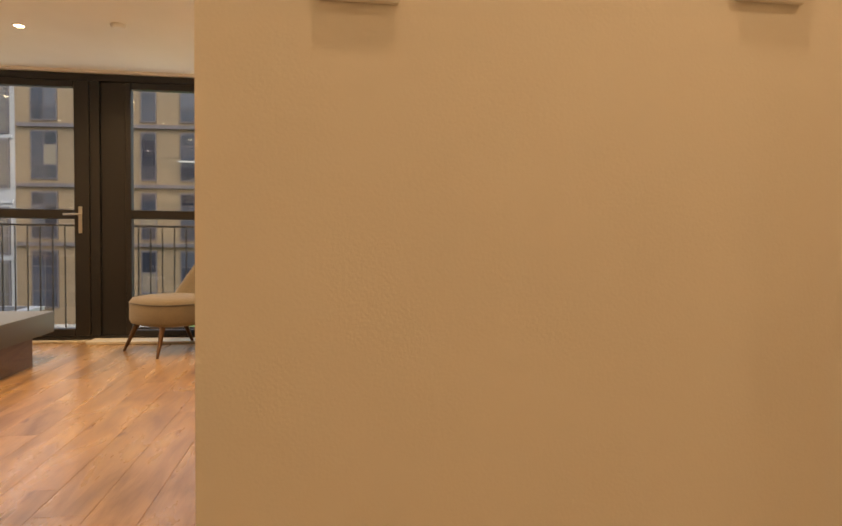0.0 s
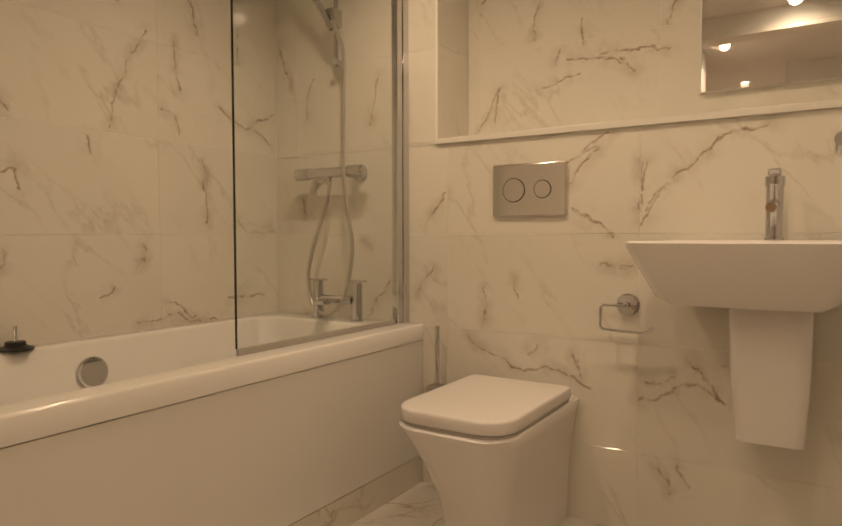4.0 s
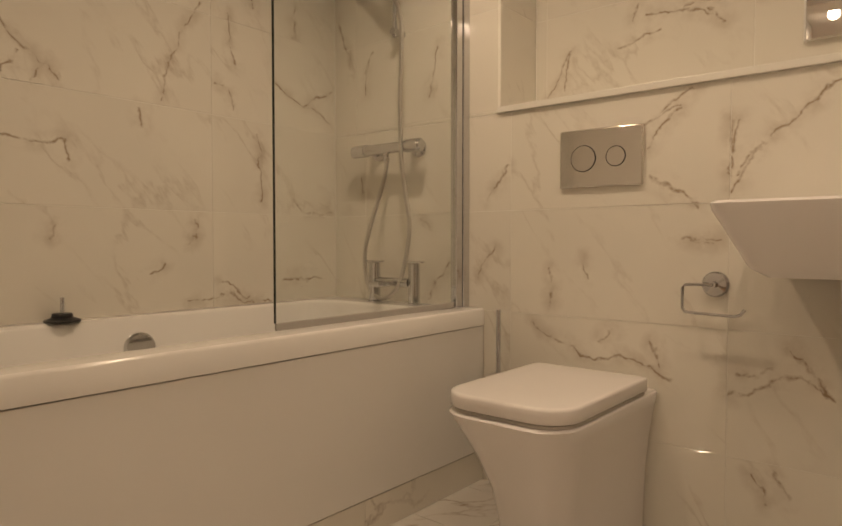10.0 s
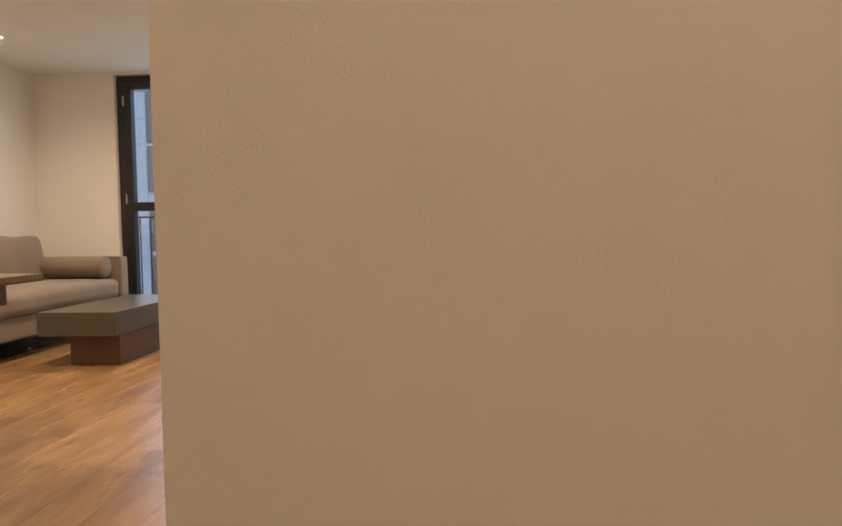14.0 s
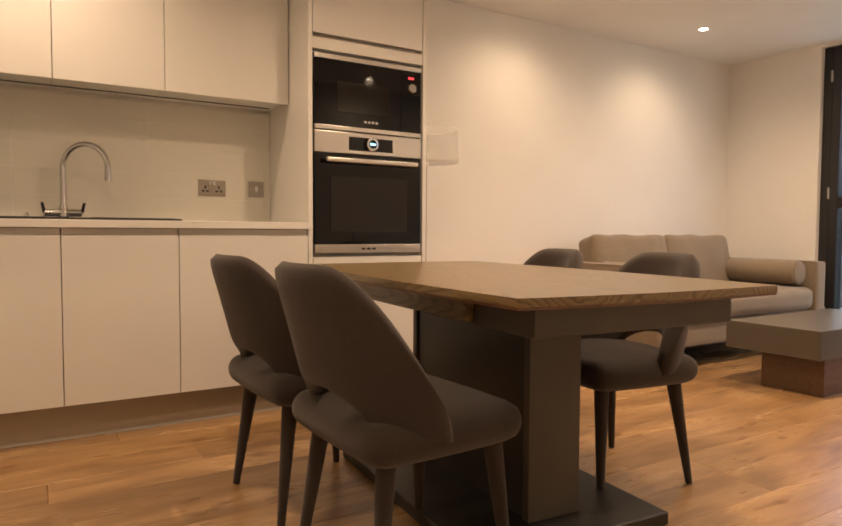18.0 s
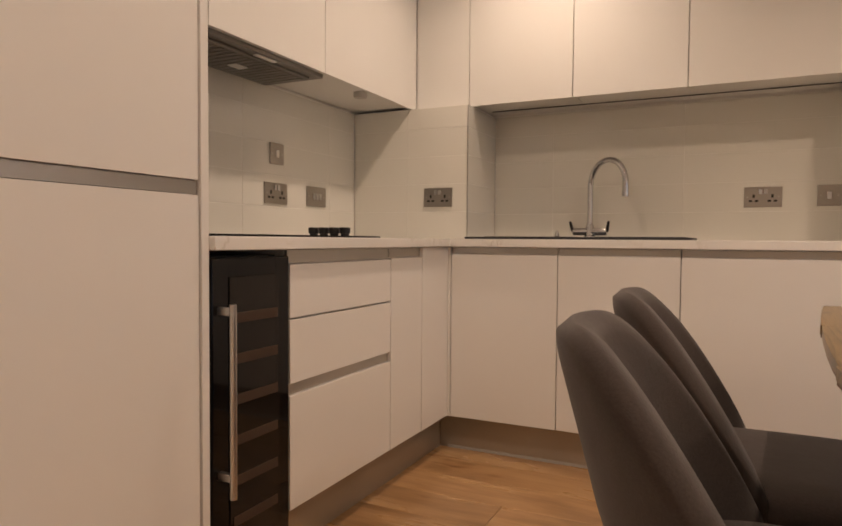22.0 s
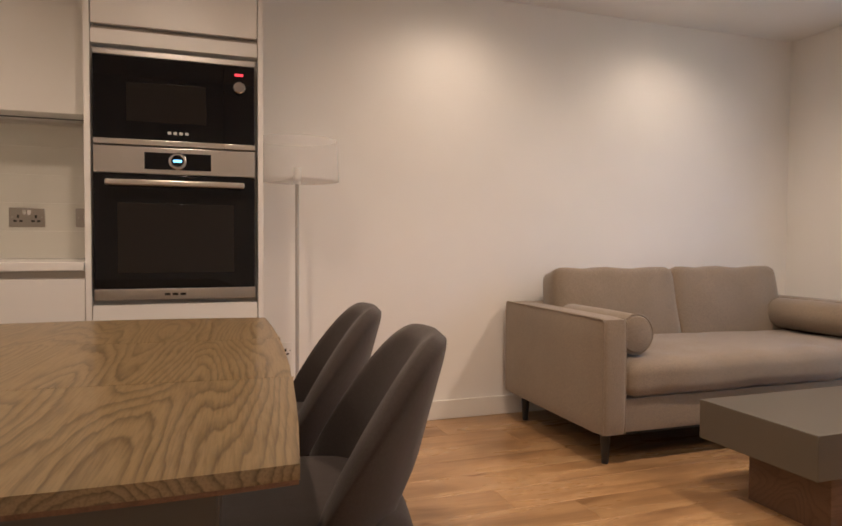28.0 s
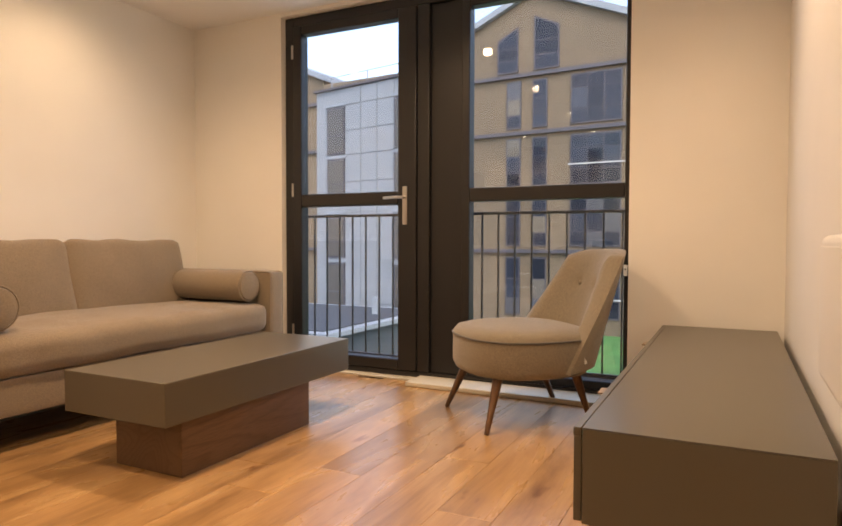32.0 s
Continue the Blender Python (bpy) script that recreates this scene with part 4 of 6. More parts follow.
part("body", box(OX0 + 0.02, OX1 - 0.02, YF + 0.022, YF + 0.0595, 1.405, 1.765), BLACK_PLASTIC, c)
part("door", box(OX0, OX1 - 0.125, YF - 0.004, YF + 0.020, 1.420, 1.745, 0.002), BLACK_GLASS, c, "black glass door")
part("control_panel", box(OX1 - 0.124, OX1, YF - 0.004, YF + 0.020, 1.420, 1.745, 0.002), BLACK_GLASS, c, "black glass control panel")
part("window", box(OX0 + 0.12, OX0 + 0.42, YF - 0.0062, YF - 0.0042, 1.49, 1.645, 0.0008), OVEN_GLASS, c)
part("trim", box(OX0, OX1, YF - 0.006, YF + 0.020, 1.746, 1.769, 0.002), STEEL, c, "brushed steel strip")
part("trim", box(OX0, OX1 - 0.125, YF - 0.006, YF + 0.020, 1.397, 1.419, 0.002), STEEL, c, "brushed steel strip")
part("trim", box(OX1 - 0.124, OX1, YF - 0.006, YF + 0.020, 1.397, 1.419, 0.002), STEEL, c, "brushed steel strip")
part("dial", turn(lathe([(0.024, 0), (0.024, 0.018), (0.020, 0.022), (0.0, 0.022)], 28), Matrix.Translation((OX1 - 0.062, YF - 0.004, 1.652)) @ Matrix.Rotation(radians(90), 4, "X")), CHROME, c, "chrome dial")
part("clock_display", box(OX1 - 0.080, OX1 - 0.046, YF - 0.0055, YF - 0.0042, 1.702, 1.713), RED_LED, c, "glowing red clock digits")
for k in range(4):
    part("logo_bar", box(OX0 + 0.272 + k * 0.022, OX0 + 0.286 + k * 0.022, YF - 0.0052, YF - 0.0042, 1.445, 1.456), PALE_PRINT, c)
c = thing("oven", (2.3, YF, 0.776), "built-in single oven with a black glass door and steel controls", "oven")
part("body", box(OX0 + 0.02, OX1 - 0.02, YF + 0.022, YF + 0.0595, 0.78, 1.38), BLACK_PLASTIC, c)
part("control_panel", box(OX0, OX1, YF - 0.006, YF + 0.020, 1.284, 1.390, 0.002), STEEL, c, "brushed steel control panel")
part("display", box(OX0 + 0.185, OX1 - 0.175, YF - 0.0085, YF - 0.0062, 1.302, 1.370, 0.001), BLACK_GLASS, c, "black display")
part("dial", turn(lathe([(0.034, 0), (0.034, 0.020), (0.030, 0.024), (0.024, 0.024), (0.022, 0.020), (0.0, 0.020)], 32), Matrix.Translation((2.308, YF - 0.0085, 1.336)) @ Matrix.Rotation(radians(90), 4, "X")), CHROME, c, "chrome ring dial")
part("dial_face", turn(lathe([(0.0, 0.0012), (0.0215, 0.0012), (0.0215, 0.0)], 28), Matrix.Translation((2.308, YF - 0.0288, 1.336)) @ Matrix.Rotation(radians(90), 4, "X")), BLACK_GLASS, c, "black dial face")
part("clock_display", box(2.292, 2.324, YF - 0.0312, YF - 0.0302, 1.331, 1.341), BLUE_LED, c, "glowing blue display")
part("door", box(OX0, OX1, YF - 0.006, YF + 0.020, 0.822, 1.281, 0.003), BLACK_GLASS, c, "black glass door")
part("window", box(OX0 + 0.085, OX1 - 0.085, YF - 0.0085, YF - 0.0062, 0.885, 1.165, 0.001), OVEN_GLASS, c)
bm = box(OX0 + 0.045, OX1 - 0.045, YF - 0.058, YF - 0.038, 1.232, 1.256, 0.006, 3)
box(OX0 + 0.07, OX0 + 0.09, YF - 0.040, YF - 0.005, 1.236, 1.252, 0.002, 2, bm)
box(OX1 - 0.09, OX1 - 0.07, YF - 0.040, YF - 0.005, 1.236, 1.252, 0.002, 2, bm)
part("handle", bm, STEEL, c, "brushed steel bar handle")
part("trim", box(OX0, OX1, YF - 0.006, YF + 0.020, 0.776, 0.820, 0.002), STEEL, c, "brushed steel strip")
for k in range(3):
    part("logo_bar", box(2.255 + k * 0.03, 2.277 + k * 0.03, YF - 0.0072, YF - 0.0062, 0.793, 0.803), DARK_GAP, c)

# sink, tap, hob
c = thing("kitchen_sink", (0.9, -0.3, WT1), "black composite inset sink with a drainer in the worktop", "sink")
bm = prism(rounded_rect(0.46, 1.385, -0.545, -0.085, 0.02), WT1 + 0.0005, WT1 + 0.010, 0.003)
part("rim", bm, BLACK_STONE, c)
part("drainer_ribs", box(1.02, 1.36, -0.50, -0.20, WT1 + 0.0102, WT1 + 0.0125, 0.001), BLACK_STONE, c)
# no hollow: a flat near-black plate paints the shade inside the bowl
part("bowl", box(0.54, 0.92, -0.50, -0.18, WT1 + 0.0102, WT1 + 0.0120, 0.001), DARK_GAP, c)
part("plug", lathe([(0.032, 0), (0.034, 0.004), (0.012, 0.008), (0.006, 0.03), (0.0, 0.032)], 20, (0.775, -0.135, WT1 + 0.0102)), CHROME, c, "chrome waste plug")
TX, TY = 0.925, -0.12
c = thing("kitchen_tap", (TX, TY, WT1 + 0.01), "tall chrome swan-neck mixer tap with two levers", "tap")
part("base", lathe([(0.026, 0), (0.026, 0.006), (0.020, 0.012), (0.019, 0.055), (0.014, 0.065)], 24, (TX, TY, WT1 + 0.0102)), CHROME, c)
d = Vector((0.76, -0.65, 0))
neck = [Vector((TX, TY, WT1 + 0.06)), Vector((TX, TY, WT1 + 0.248))]
for k in range(1, 13):
    a = math.pi * k / 12 * 1.02
    neck.append(Vector((TX, TY, WT1 + 0.248)) + d * (0.118 * (1 - math.cos(a))) + Vector((0, 0, 0.112 * math.sin(a))))
neck.append(neck[-1] + Vector((0, 0, -0.035)))
part("spout", tube(neck, 0.0132, 16), CHROME, c)
part("nozzle", rod(neck[-1] + Vector((0, 0, -0.018)), neck[-1] + Vector((0, 0, 0.004)), 0.0152), CHROME, c)
for s in (-1, 1):
    bm = rod((TX, TY, WT1 + 0.038), (TX + s * 0.078, TY, WT1 + 0.038), 0.018, 0.017, 20, bevel=0.003)
    part("valve", bm, CHROME, c)
    part("lever", rod((TX + s * 0.078, TY - 0.003, WT1 + 0.04), (TX + s * 0.088, TY - 0.02, WT1 + 0.085), 0.008, 0.006, 12), BLACK_PLASTIC, c)
c = thing("hob", (0.13, -1.5, WT1), "black glass electric hob with four black knobs", "hob")
part("glass_plate", prism(rounded_rect(-0.12, 0.375, -1.985, -1.125, 0.008), WT1 + 0.0005, WT1 + 0.0065, 0.0015), BLACK_GLASS, c)
for k in range(4):
    part("knob", lathe([(0.015, 0), (0.015, 0.008), (0.019, 0.010), (0.020, 0.028), (0.018, 0.031), (0.0, 0.031)], 20, (0.126 + 0.0455 * k, -1.192, WT1 + 0.0067)), BLACK_PLASTIC, c)


def wall_plate(kind, m, label, metal=None):
    """A socket or switch plate in the local xz plane, facing -y."""
    w = 0.146 if kind in ("double", "triple") else 0.088
    c = thing("wall_socket" if kind == "double" else "wall_switch", (0, 0, 0), label, "socket" if kind == "double" else "switch")
    metal = metal or SOCKET_METAL
    part("plate", box(-w / 2, w / 2, -0.007, 0, -0.044, 0.044, 0.0025), metal, c)
    if kind == "double":
        for s in (-0.036, 0.036):
            for px, pz, a, b in ((0, 0.004, 0.0042, 0.0075), (-0.0115, -0.017, 0.0068, 0.0042), (0.0115, -0.017, 0.0068, 0.0042)):
                part("pin_hole", box(s + px - a, s + px + a, -0.0082, -0.0072, pz - b, pz + b), DARK_GAP, c)
            part("rocker", box((s * 0.28) - 0.0075, (s * 0.28) + 0.0075, -0.012, -0.0072, 0.012, 0.034, 0.001), CHROME if metal is SOCKET_METAL else WHITE_PLASTIC, c)
    elif kind == "single":
        part("rocker", box(-0.009, 0.009, -0.011, -0.0072, -0.016, 0.016, 0.0015), CHROME if metal is SOCKET_METAL else WHITE_PLASTIC, c)
    elif kind == "triple":
        for k in range(3):
            part("rocker", box(-0.033 + k * 0.024, -0.015 + k * 0.024, -0.011, -0.0072, -0.014, 0.014, 0.001), CHROME, c)
    for s in (-1, 1):
        part("screw", turn(lathe([(0.003, 0), (0.0025, 0.001), (0, 0.001)], 10), Matrix.Translation((s * (w / 2 - 0.013), -0.0072, 0)) @ Matrix.Rotation(radians(90), 4, "X")), STEEL if metal is SOCKET_METAL else DARK_GAP, c)
    c.matrix_basis = m
    return c


wall_plate("double", pose(0.273, JOG_Y - 0.0005, 1.125), "nickel double socket on the tiled boxing")
wall_plate("double", pose(1.640, -0.0115, 1.120), "nickel double socket on the tiles beside the tap")
wall_plate("single", pose(1.884, -0.0115, 1.122), "nickel single switch on the tiles beside the oven tower")
wall_plate("single", pose(X_HOB + 0.0115, -1.016, 1.277, 0, 0, 90), "nickel single switch above the socket by the hob")
wall_plate("double", pose(X_HOB + 0.0115, -1.022, 1.113, 0, 0, 90), "nickel double socket on the tiles by the hob")
wall_plate("triple", pose(X_HOB + 0.0115, -0.735, 1.117, 0, 0, 90), "nickel three-way switch on the tiles by the hob")

# ---- floor lamp ----
LX, LY = 2.835, -0.30
c = thing("floor_lamp", (LX, LY, 0), "slim pale metal floor lamp with a white drum shade", "lamp")
part("base", lathe([(0.0, 0), (0.13, 0), (0.13, 0.012), (0.12, 0.018), (0.012, 0.022)], 36, (LX, LY, 0)), LAMP_METAL, c)
part("pole", rod((LX, LY, 0.02), (LX, LY, 1.33), 0.009, seg=12), LAMP_METAL, c)
bm = lathe([(0.2, 1.305), (0.19, 1.50), (0.188, 1.50), (0.198, 1.306)], 48, (LX, LY, 0))
part("shade", bm, SHADE_CLOTH, c, "translucent white drum shade")
bm = bmesh.new()
for a in (0, 120, 240):
    rod((LX, LY, 1.32), (LX + 0.197 * math.cos(radians(a)), LY + 0.197 * math.sin(radians(a)), 1.308), 0.0025, seg=6, bm=bm)
part("shade_carrier", bm, LAMP_METAL, c)
part("lamp_holder", rod((LX, LY, 1.29), (LX, LY, 1.37), 0.018, seg=14), WHITE_PLASTIC, c)
wall_plate("double", pose(2.78, -0.0005, 0.44), "white double socket low on the wall by the lamp", WHITE_PLASTIC)

# ---- glazed door and window ----
FX0, FX1 = 6.345, 6.425
w = thing("window_1", (FX0, -1.98, 0.0), "dark grey glazed balcony door and tall fixed window", "window", "", "structure")


def bar(name, y0, y1, z0, z1, x0=FX0, x1=FX1, bev=0.006, parent=None, label=""):
    return part(name, box(x0, x1, y0, y1, z0, z1, bev), FRAME, parent or w, label)


bar("frame_jamb", -0.870, -0.800, 0.0, 2.398)
bar("frame_head", -3.104, -0.871, 2.335, 2.398)
bar("frame_jamb", -3.104, -3.075, 0.0, 2.334)
bar("frame_sill", -3.074, -0.871, 0.0, 0.045)
bar("frame_post", -1.905, -1.822, 0.046, 2.334)
door_leaf = bar("door_leaf", -0.942, -0.873, 0.048, 2.332, FX0 - 0.012, FX1 - 0.01, 0.008)
bar("leaf_stile", -1.820, -1.690, 0.048, 2.332, FX0 - 0.012, FX1 - 0.01, 0.008, door_leaf)
bar("leaf_rail", -1.689, -0.943, 2.272, 2.332, FX0 - 0.012, FX1 - 0.01, 0.008, door_leaf)
bar("leaf_rail", -1.689, -0.943, 1.102, 1.188, FX0 - 0.012, FX1 - 0.01, 0.008, door_leaf)
bar("leaf_rail", -1.689, -0.943, 0.048, 0.115, FX0 - 0.012, FX1 - 0.01, 0.008, door_leaf)
bar("panel", -2.120, -1.906, 0.046, 2.334, FX0 + 0.03, FX1 - 0.01, 0.003)
bar("frame_post", -2.174, -2.121, 0.046, 2.334)
bar("transom", -3.074, -2.175, 1.110, 1.192)
bar("frame_rail", -3.074, -2.175, 0.046, 0.095)
bar("frame_rail", -3.074, -2.175, 2.275, 2.334)
for y0, y1, z0, z1 in ((-1.6895, -0.9425, 1.1885, 2.2715), (-1.6895, -0.9425, 0.1155, 1.1015), (-3.0735, -2.1755, 1.1925, 2.2745), (-3.0735, -2.1755, 0.0955, 1.1095)):
    g = part("pane", box(FX0 + 0.030, FX0 + 0.036, y0, y1, z0, z1), GLASS, w, "clear glass")
    g.visible_shadow = False
bm = box(FX0 - 0.022, FX0 - 0.0125, -1.760, -1.728, 0.975, 1.215, 0.004, 3)
part("handle_plate", bm, STEEL, w, "brushed steel door plate")
bm = rod((FX0 - 0.02, -1.744, 1.145), (FX0 - 0.062, -1.744, 1.145), 0.009)
tube(spline([(FX0 - 0.06, -1.748, 1.145), (FX0 - 0.063, -1.70, 1.146), (FX0 - 0.058, -1.615, 1.143)], 5), 0.009, 10, bm)
part("lever_handle", bm, STEEL, w, "brushed steel lever handle")
for z in (0.25, 1.22, 2.16):
    part("hinge", rod((FX0 - 0.016, -0.872, z - 0.045), (FX0 - 0.016, -0.872, z + 0.045), 0.008, seg=10), STEEL, w)
part("window_lock", box(FX0 - 0.016, FX0 - 0.0005, -3.096, -3.076, 0.685, 0.745, 0.003), WHITE_PLASTIC, w, "cream window lock")
part("lock_button", rod((FX0 - 0.021, -3.086, 0.722), (FX0 - 0.016, -3.086, 0.722), 0.004, seg=10), DARK_GAP, w)
single("window_cill_board", box(6.13, FX0 - 0.002, -3.10, -1.85, 0.0005, 0.028, 0.006, 3), STONE_CILL, "pale cill board lying below the tall window", "cill board")
tagged(link_mesh("threshold", box(X_END - 0.03, FX0 - 0.002, -1.845, -0.81, 0.0005, 0.012, 0.002), STONE_CILL), "pale threshold strip below the balcony door", "threshold", "", "structure")

# balcony rail
c = thing("balcony_railing", (6.62, -1.98, 0.0), "dark grey metal railing with thin upright bars", "railing")
part("top_rail", box(6.605, 6.635, -3.5, -0.5, 1.040, 1.058, 0.003), RAIL, c)
part("bottom_rail", box(6.605, 6.635, -3.5, -0.5, 0.06, 0.085, 0.003), RAIL, c)
y = -3.353
while y < -0.55:
    part("upright", box(6.615, 6.625, y - 0.005, y + 0.005, 0.0855, 1.0395), RAIL, c)
    y += 0.109
tagged(link_mesh("balcony_ledge", box(6.43, 6.70, -3.6, -0.4, -0.15, 0.055, 0.004), FRAME), "dark metal ledge outside the window", "ledge", "", "structure")

# ---- dining table ----
TABLE = pose(2.127, -1.85, 0, 0, 0, -4)


def table_outline(hx, hy, bow=0.022, n=10):
    out = []
    for sx, sy, ex, ey in ((hx, -hy, hx, hy), (hx, hy, -hx, hy), (-hx, hy, -hx, -hy), (-hx, -hy, hx, -hy)):
        for i in range(n):
            t = i / n
            k = bow * (1 - (2 * t - 1) ** 2)
            nx, ny = (1 if sx > 0 else -1, 0) if sx == ex else (0, 1 if sy > 0 else -1)
            out.append((sx + (ex - sx) * t + nx * k, sy + (ey - sy) * t + ny * k))
    return out


c = thing("dining_table", (0, 0, 0), "extending ash dining table on a dark panelled pedestal", "table")
for k, (y0, y1) in enumerate(((-0.81, -0.2604), (-0.2596, 0.2596), (0.2604, 0.81))):
    full = table_outline(0.425, 0.765, 0.028)
    clip = [(x, max(y0, min(y1, y))) for x, y in full]
    keep = []
    for q in clip:
        if not keep or (Vector(q) - Vector(keep[-1])).length > 1e-4:
            keep.append(q)
    if (Vector(keep[0]) - Vector(keep[-1])).length < 1e-4:
        keep.pop()
    leaf_ob = part("table_leaf", prism(keep, 0.7285, 0.748, 0.0009), ASH_TOP, c)
    part("edge_band", prism([(x * 0.997, y * 0.9985) for x, y in keep], 0.722, 0.7284, 0.001), ASH_EDGE, leaf_ob, "reddish brown edge band")
part("apron", box(-0.33, 0.33, -0.70, 0.70, 0.645, 0.7215, 0.004), TABLE_GREY, c)
part("runner", box(-0.36, -0.332, -0.45, 0.45, 0.655, 0.7205, 0.003), ASH_TOP, c)
part("runner", box(0.332, 0.36, -0.45, 0.45, 0.655, 0.7205, 0.003), ASH_TOP, c)
for s in (-1, 1):
    part("pedestal_panel", box(-0.095, 0.095, s * 0.36 - 0.014, s * 0.36 + 0.014, 0.0405, 0.59, 0.003), TABLE_GREY, c)
    b = bmesh.new()
    q = [(-0.095, 0.591), (0.095, 0.591), (0.15, 0.6445), (-0.15, 0.6445)]
    f = [b.verts.new((x, s * 0.36 - 0.02, z)) for x, z in q]
    r = [b.verts.new((x, s * 0.36 + 0.02, z)) for x, z in q]
    b.faces.new(f)
    b.faces.new(r)
    for i in range(4):
        b.faces.new([f[i], f[(i + 1) % 4], r[(i + 1) % 4], r[i]])
    part("pedestal_head", b, TABLE_GREY, c)
part("pedestal_core", box(-0.085, 0.085, -0.345, 0.345, 0.0405, 0.6, 0.003), TABLE_DARK, c)
part("base_plate", box(-0.34, 0.34, -0.50, 0.50, 0.0005, 0.04, 0.006, 3), TABLE_DARK, c)
c.matrix_basis = TABLE


# ---- dining chairs ----
def back_shell(n=44, m=18):
    """A shell that wraps round the seat: high behind, sloping down along the sides, with a gap over the seat at the rear."""
    b = bmesh.new()
    front, rear = [], []
    for i in range(n + 1):
        u = 2 * i / n - 1
        fr, re = [], []
        gap = math.sqrt(max(0.0, 1 - (u / 0.46) ** 2)) if abs(u) < 0.46 else 0.0
        low = 0.405 + 0.105 * gap
        top = 0.812 - 0.345 * min(1.0, max(0.0, (abs(u) - 0.30) / 0.70)) ** 2.2 - 0.010 * abs(u) ** 2
        for j in range(m + 1):
            v = j / m
            z = low + (top - low) * v
            h = max(0.0, (z - 0.40) / 0.405)
            ang = u * 1.36
            x = 0.03 - 0.235 * math.cos(ang) - 0.105 * h ** 1.1
            y = (0.238 + 0.004 * h) * math.copysign(min(1.0, abs(math.sin(ang)) * 1.02), ang)
            rim = min(0.995, max(abs(u) ** 14, abs(2 * v - 1) ** 9))
            th = 0.031 * (1 - rim) ** 0.5 + 0.002
            nx, ny = -math.cos(ang), math.sin(ang)
            fr.append(b.verts.new((x - nx * th, y - ny * th, z)))
            re.append(b.verts.new((x + nx * th, y + ny * th, z)))
        front.append(fr)
        rear.append(re)
    for g in (front, rear):
        for i in range(n):
            for j in range(m):
                b.faces.new([g[i][j], g[i + 1][j], g[i + 1][j + 1], g[i][j + 1]])
    for i in range(n):
        b.faces.new([front[i][0], front[i + 1][0], rear[i + 1][0], rear[i][0]])
        b.faces.new([front[i][m], front[i + 1][m], rear[i + 1][m], rear[i][m]])
    for j in range(m):
        b.faces.new([front[0][j], front[0][j + 1], rear[0][j + 1], rear[0][j]])
        b.faces.new([front[n][j], front[n][j + 1], rear[n][j + 1], rear[n][j]])
    return b


chair = thing("dining_chair", (0, 0, 0), "taupe upholstered dining chair with a cut-out curved back", "chair", "chairs round the table")
bm = soft_box(-0.005, 0, 0.410, 0.45, 0.47, 0.10, 0.05, 0.015, 0.012, 12)
part("seat", bm, CHAIR_CLOTH, chair)
part("backrest", back_shell(), CHAIR_CLOTH, chair, "", 60)
for sx, sy in ((1, 1), (1, -1), (-1, 1), (-1, -1)):
    part("leg", rod((sx * 0.155, sy * 0.165, 0.385), (sx * 0.195 - 0.01, sy * 0.205, 0.0), 0.026, 0.012, 14, bevel=0.003), CHAIR_CLOTH, chair)
CHAIRS = [(1.62, -2.17, 3), (1.605, -1.58, 3), (2.595, -1.965, 172), (2.605, -1.385, 174)]
chair.matrix_basis = pose(CHAIRS[0][0], CHAIRS[0][1], 0, 0, 0, CHAIRS[0][2])
for x, y, r in CHAIRS[1:]:
    copy_thing(chair, pose(x, y, 0, 0, 0, r))

# ---- sofa ----
SX0, SX1, SY0, SY1 = 4.073, 6.04, -1.018, -0.047
c = thing("sofa", ((SX0 + SX1) / 2, (SY0 + SY1) / 2, 0), "two-seat oatmeal fabric sofa with loose cushions and bolsters", "sofa")
part("arm", soft_box(SX0 + 0.065, (SY0 + SY1) / 2, 0.414, 0.13, SY1 - SY0, 0.532, 0.022, 0, 0.004, 8), SOFA_CLOTH, c)
part("arm", soft_box(SX1 - 0.065, (SY0 + SY1) / 2, 0.414, 0.13, SY1 - SY0, 0.532, 0.022, 0, 0.004, 8), SOFA_CLOTH, c)
part("base", soft_box((SX0 + SX1) / 2, (SY0 + SY1) / 2 + 0.01, 0.229, SX1 - SX0 - 0.265, SY1 - SY0 - 0.03, 0.162, 0.015, 0, 0, 6), SOFA_CLOTH, c)
part("back_frame", soft_box((SX0 + SX1) / 2, SY1 - 0.06, 0.47, SX1 - SX0 - 0.265, 0.12, 0.42, 0.03, 0, 0, 6), SOFA_CLOTH, c)
part("seat_cushion", soft_box((SX0 + SX1) / 2, SY0 + 0.395, 0.395, SX1 - SX0 - 0.27, 0.80, 0.17, 0.06, 0.022, 0.012, 22, None, 0.011), SOFA_CLOTH, c)
for k, x in enumerate(((SX0 + SX1) / 2 - 0.40, (SX0 + SX1) / 2 + 0.40)):
    bm = soft_box(0, 0, 0, 0.80, 0.19, 0.44, 0.04, 0.008, 0.028, 14, None, 0.012)
    turn(bm, Matrix.Translation((x, SY1 - 0.225, 0.645)) @ Matrix.Rotation(radians(-13), 4, "X"))
    part("back_cushion", bm, SOFA_CLOTH, c)
for a0 in (SX0, SX1 - 0.13):
    for x in (a0 + 0.006, a0 + 0.124):
        bm = tube([(x, SY0 + 0.006, 0.156), (x, SY0 + 0.006, 0.662), (x, SY0 + 0.014, 0.672), (x, SY0 + 0.03, 0.675), (x, SY1 - 0.03, 0.675)], 0.004, 6)
        part("piping", bm, SOFA_CLOTH, c)
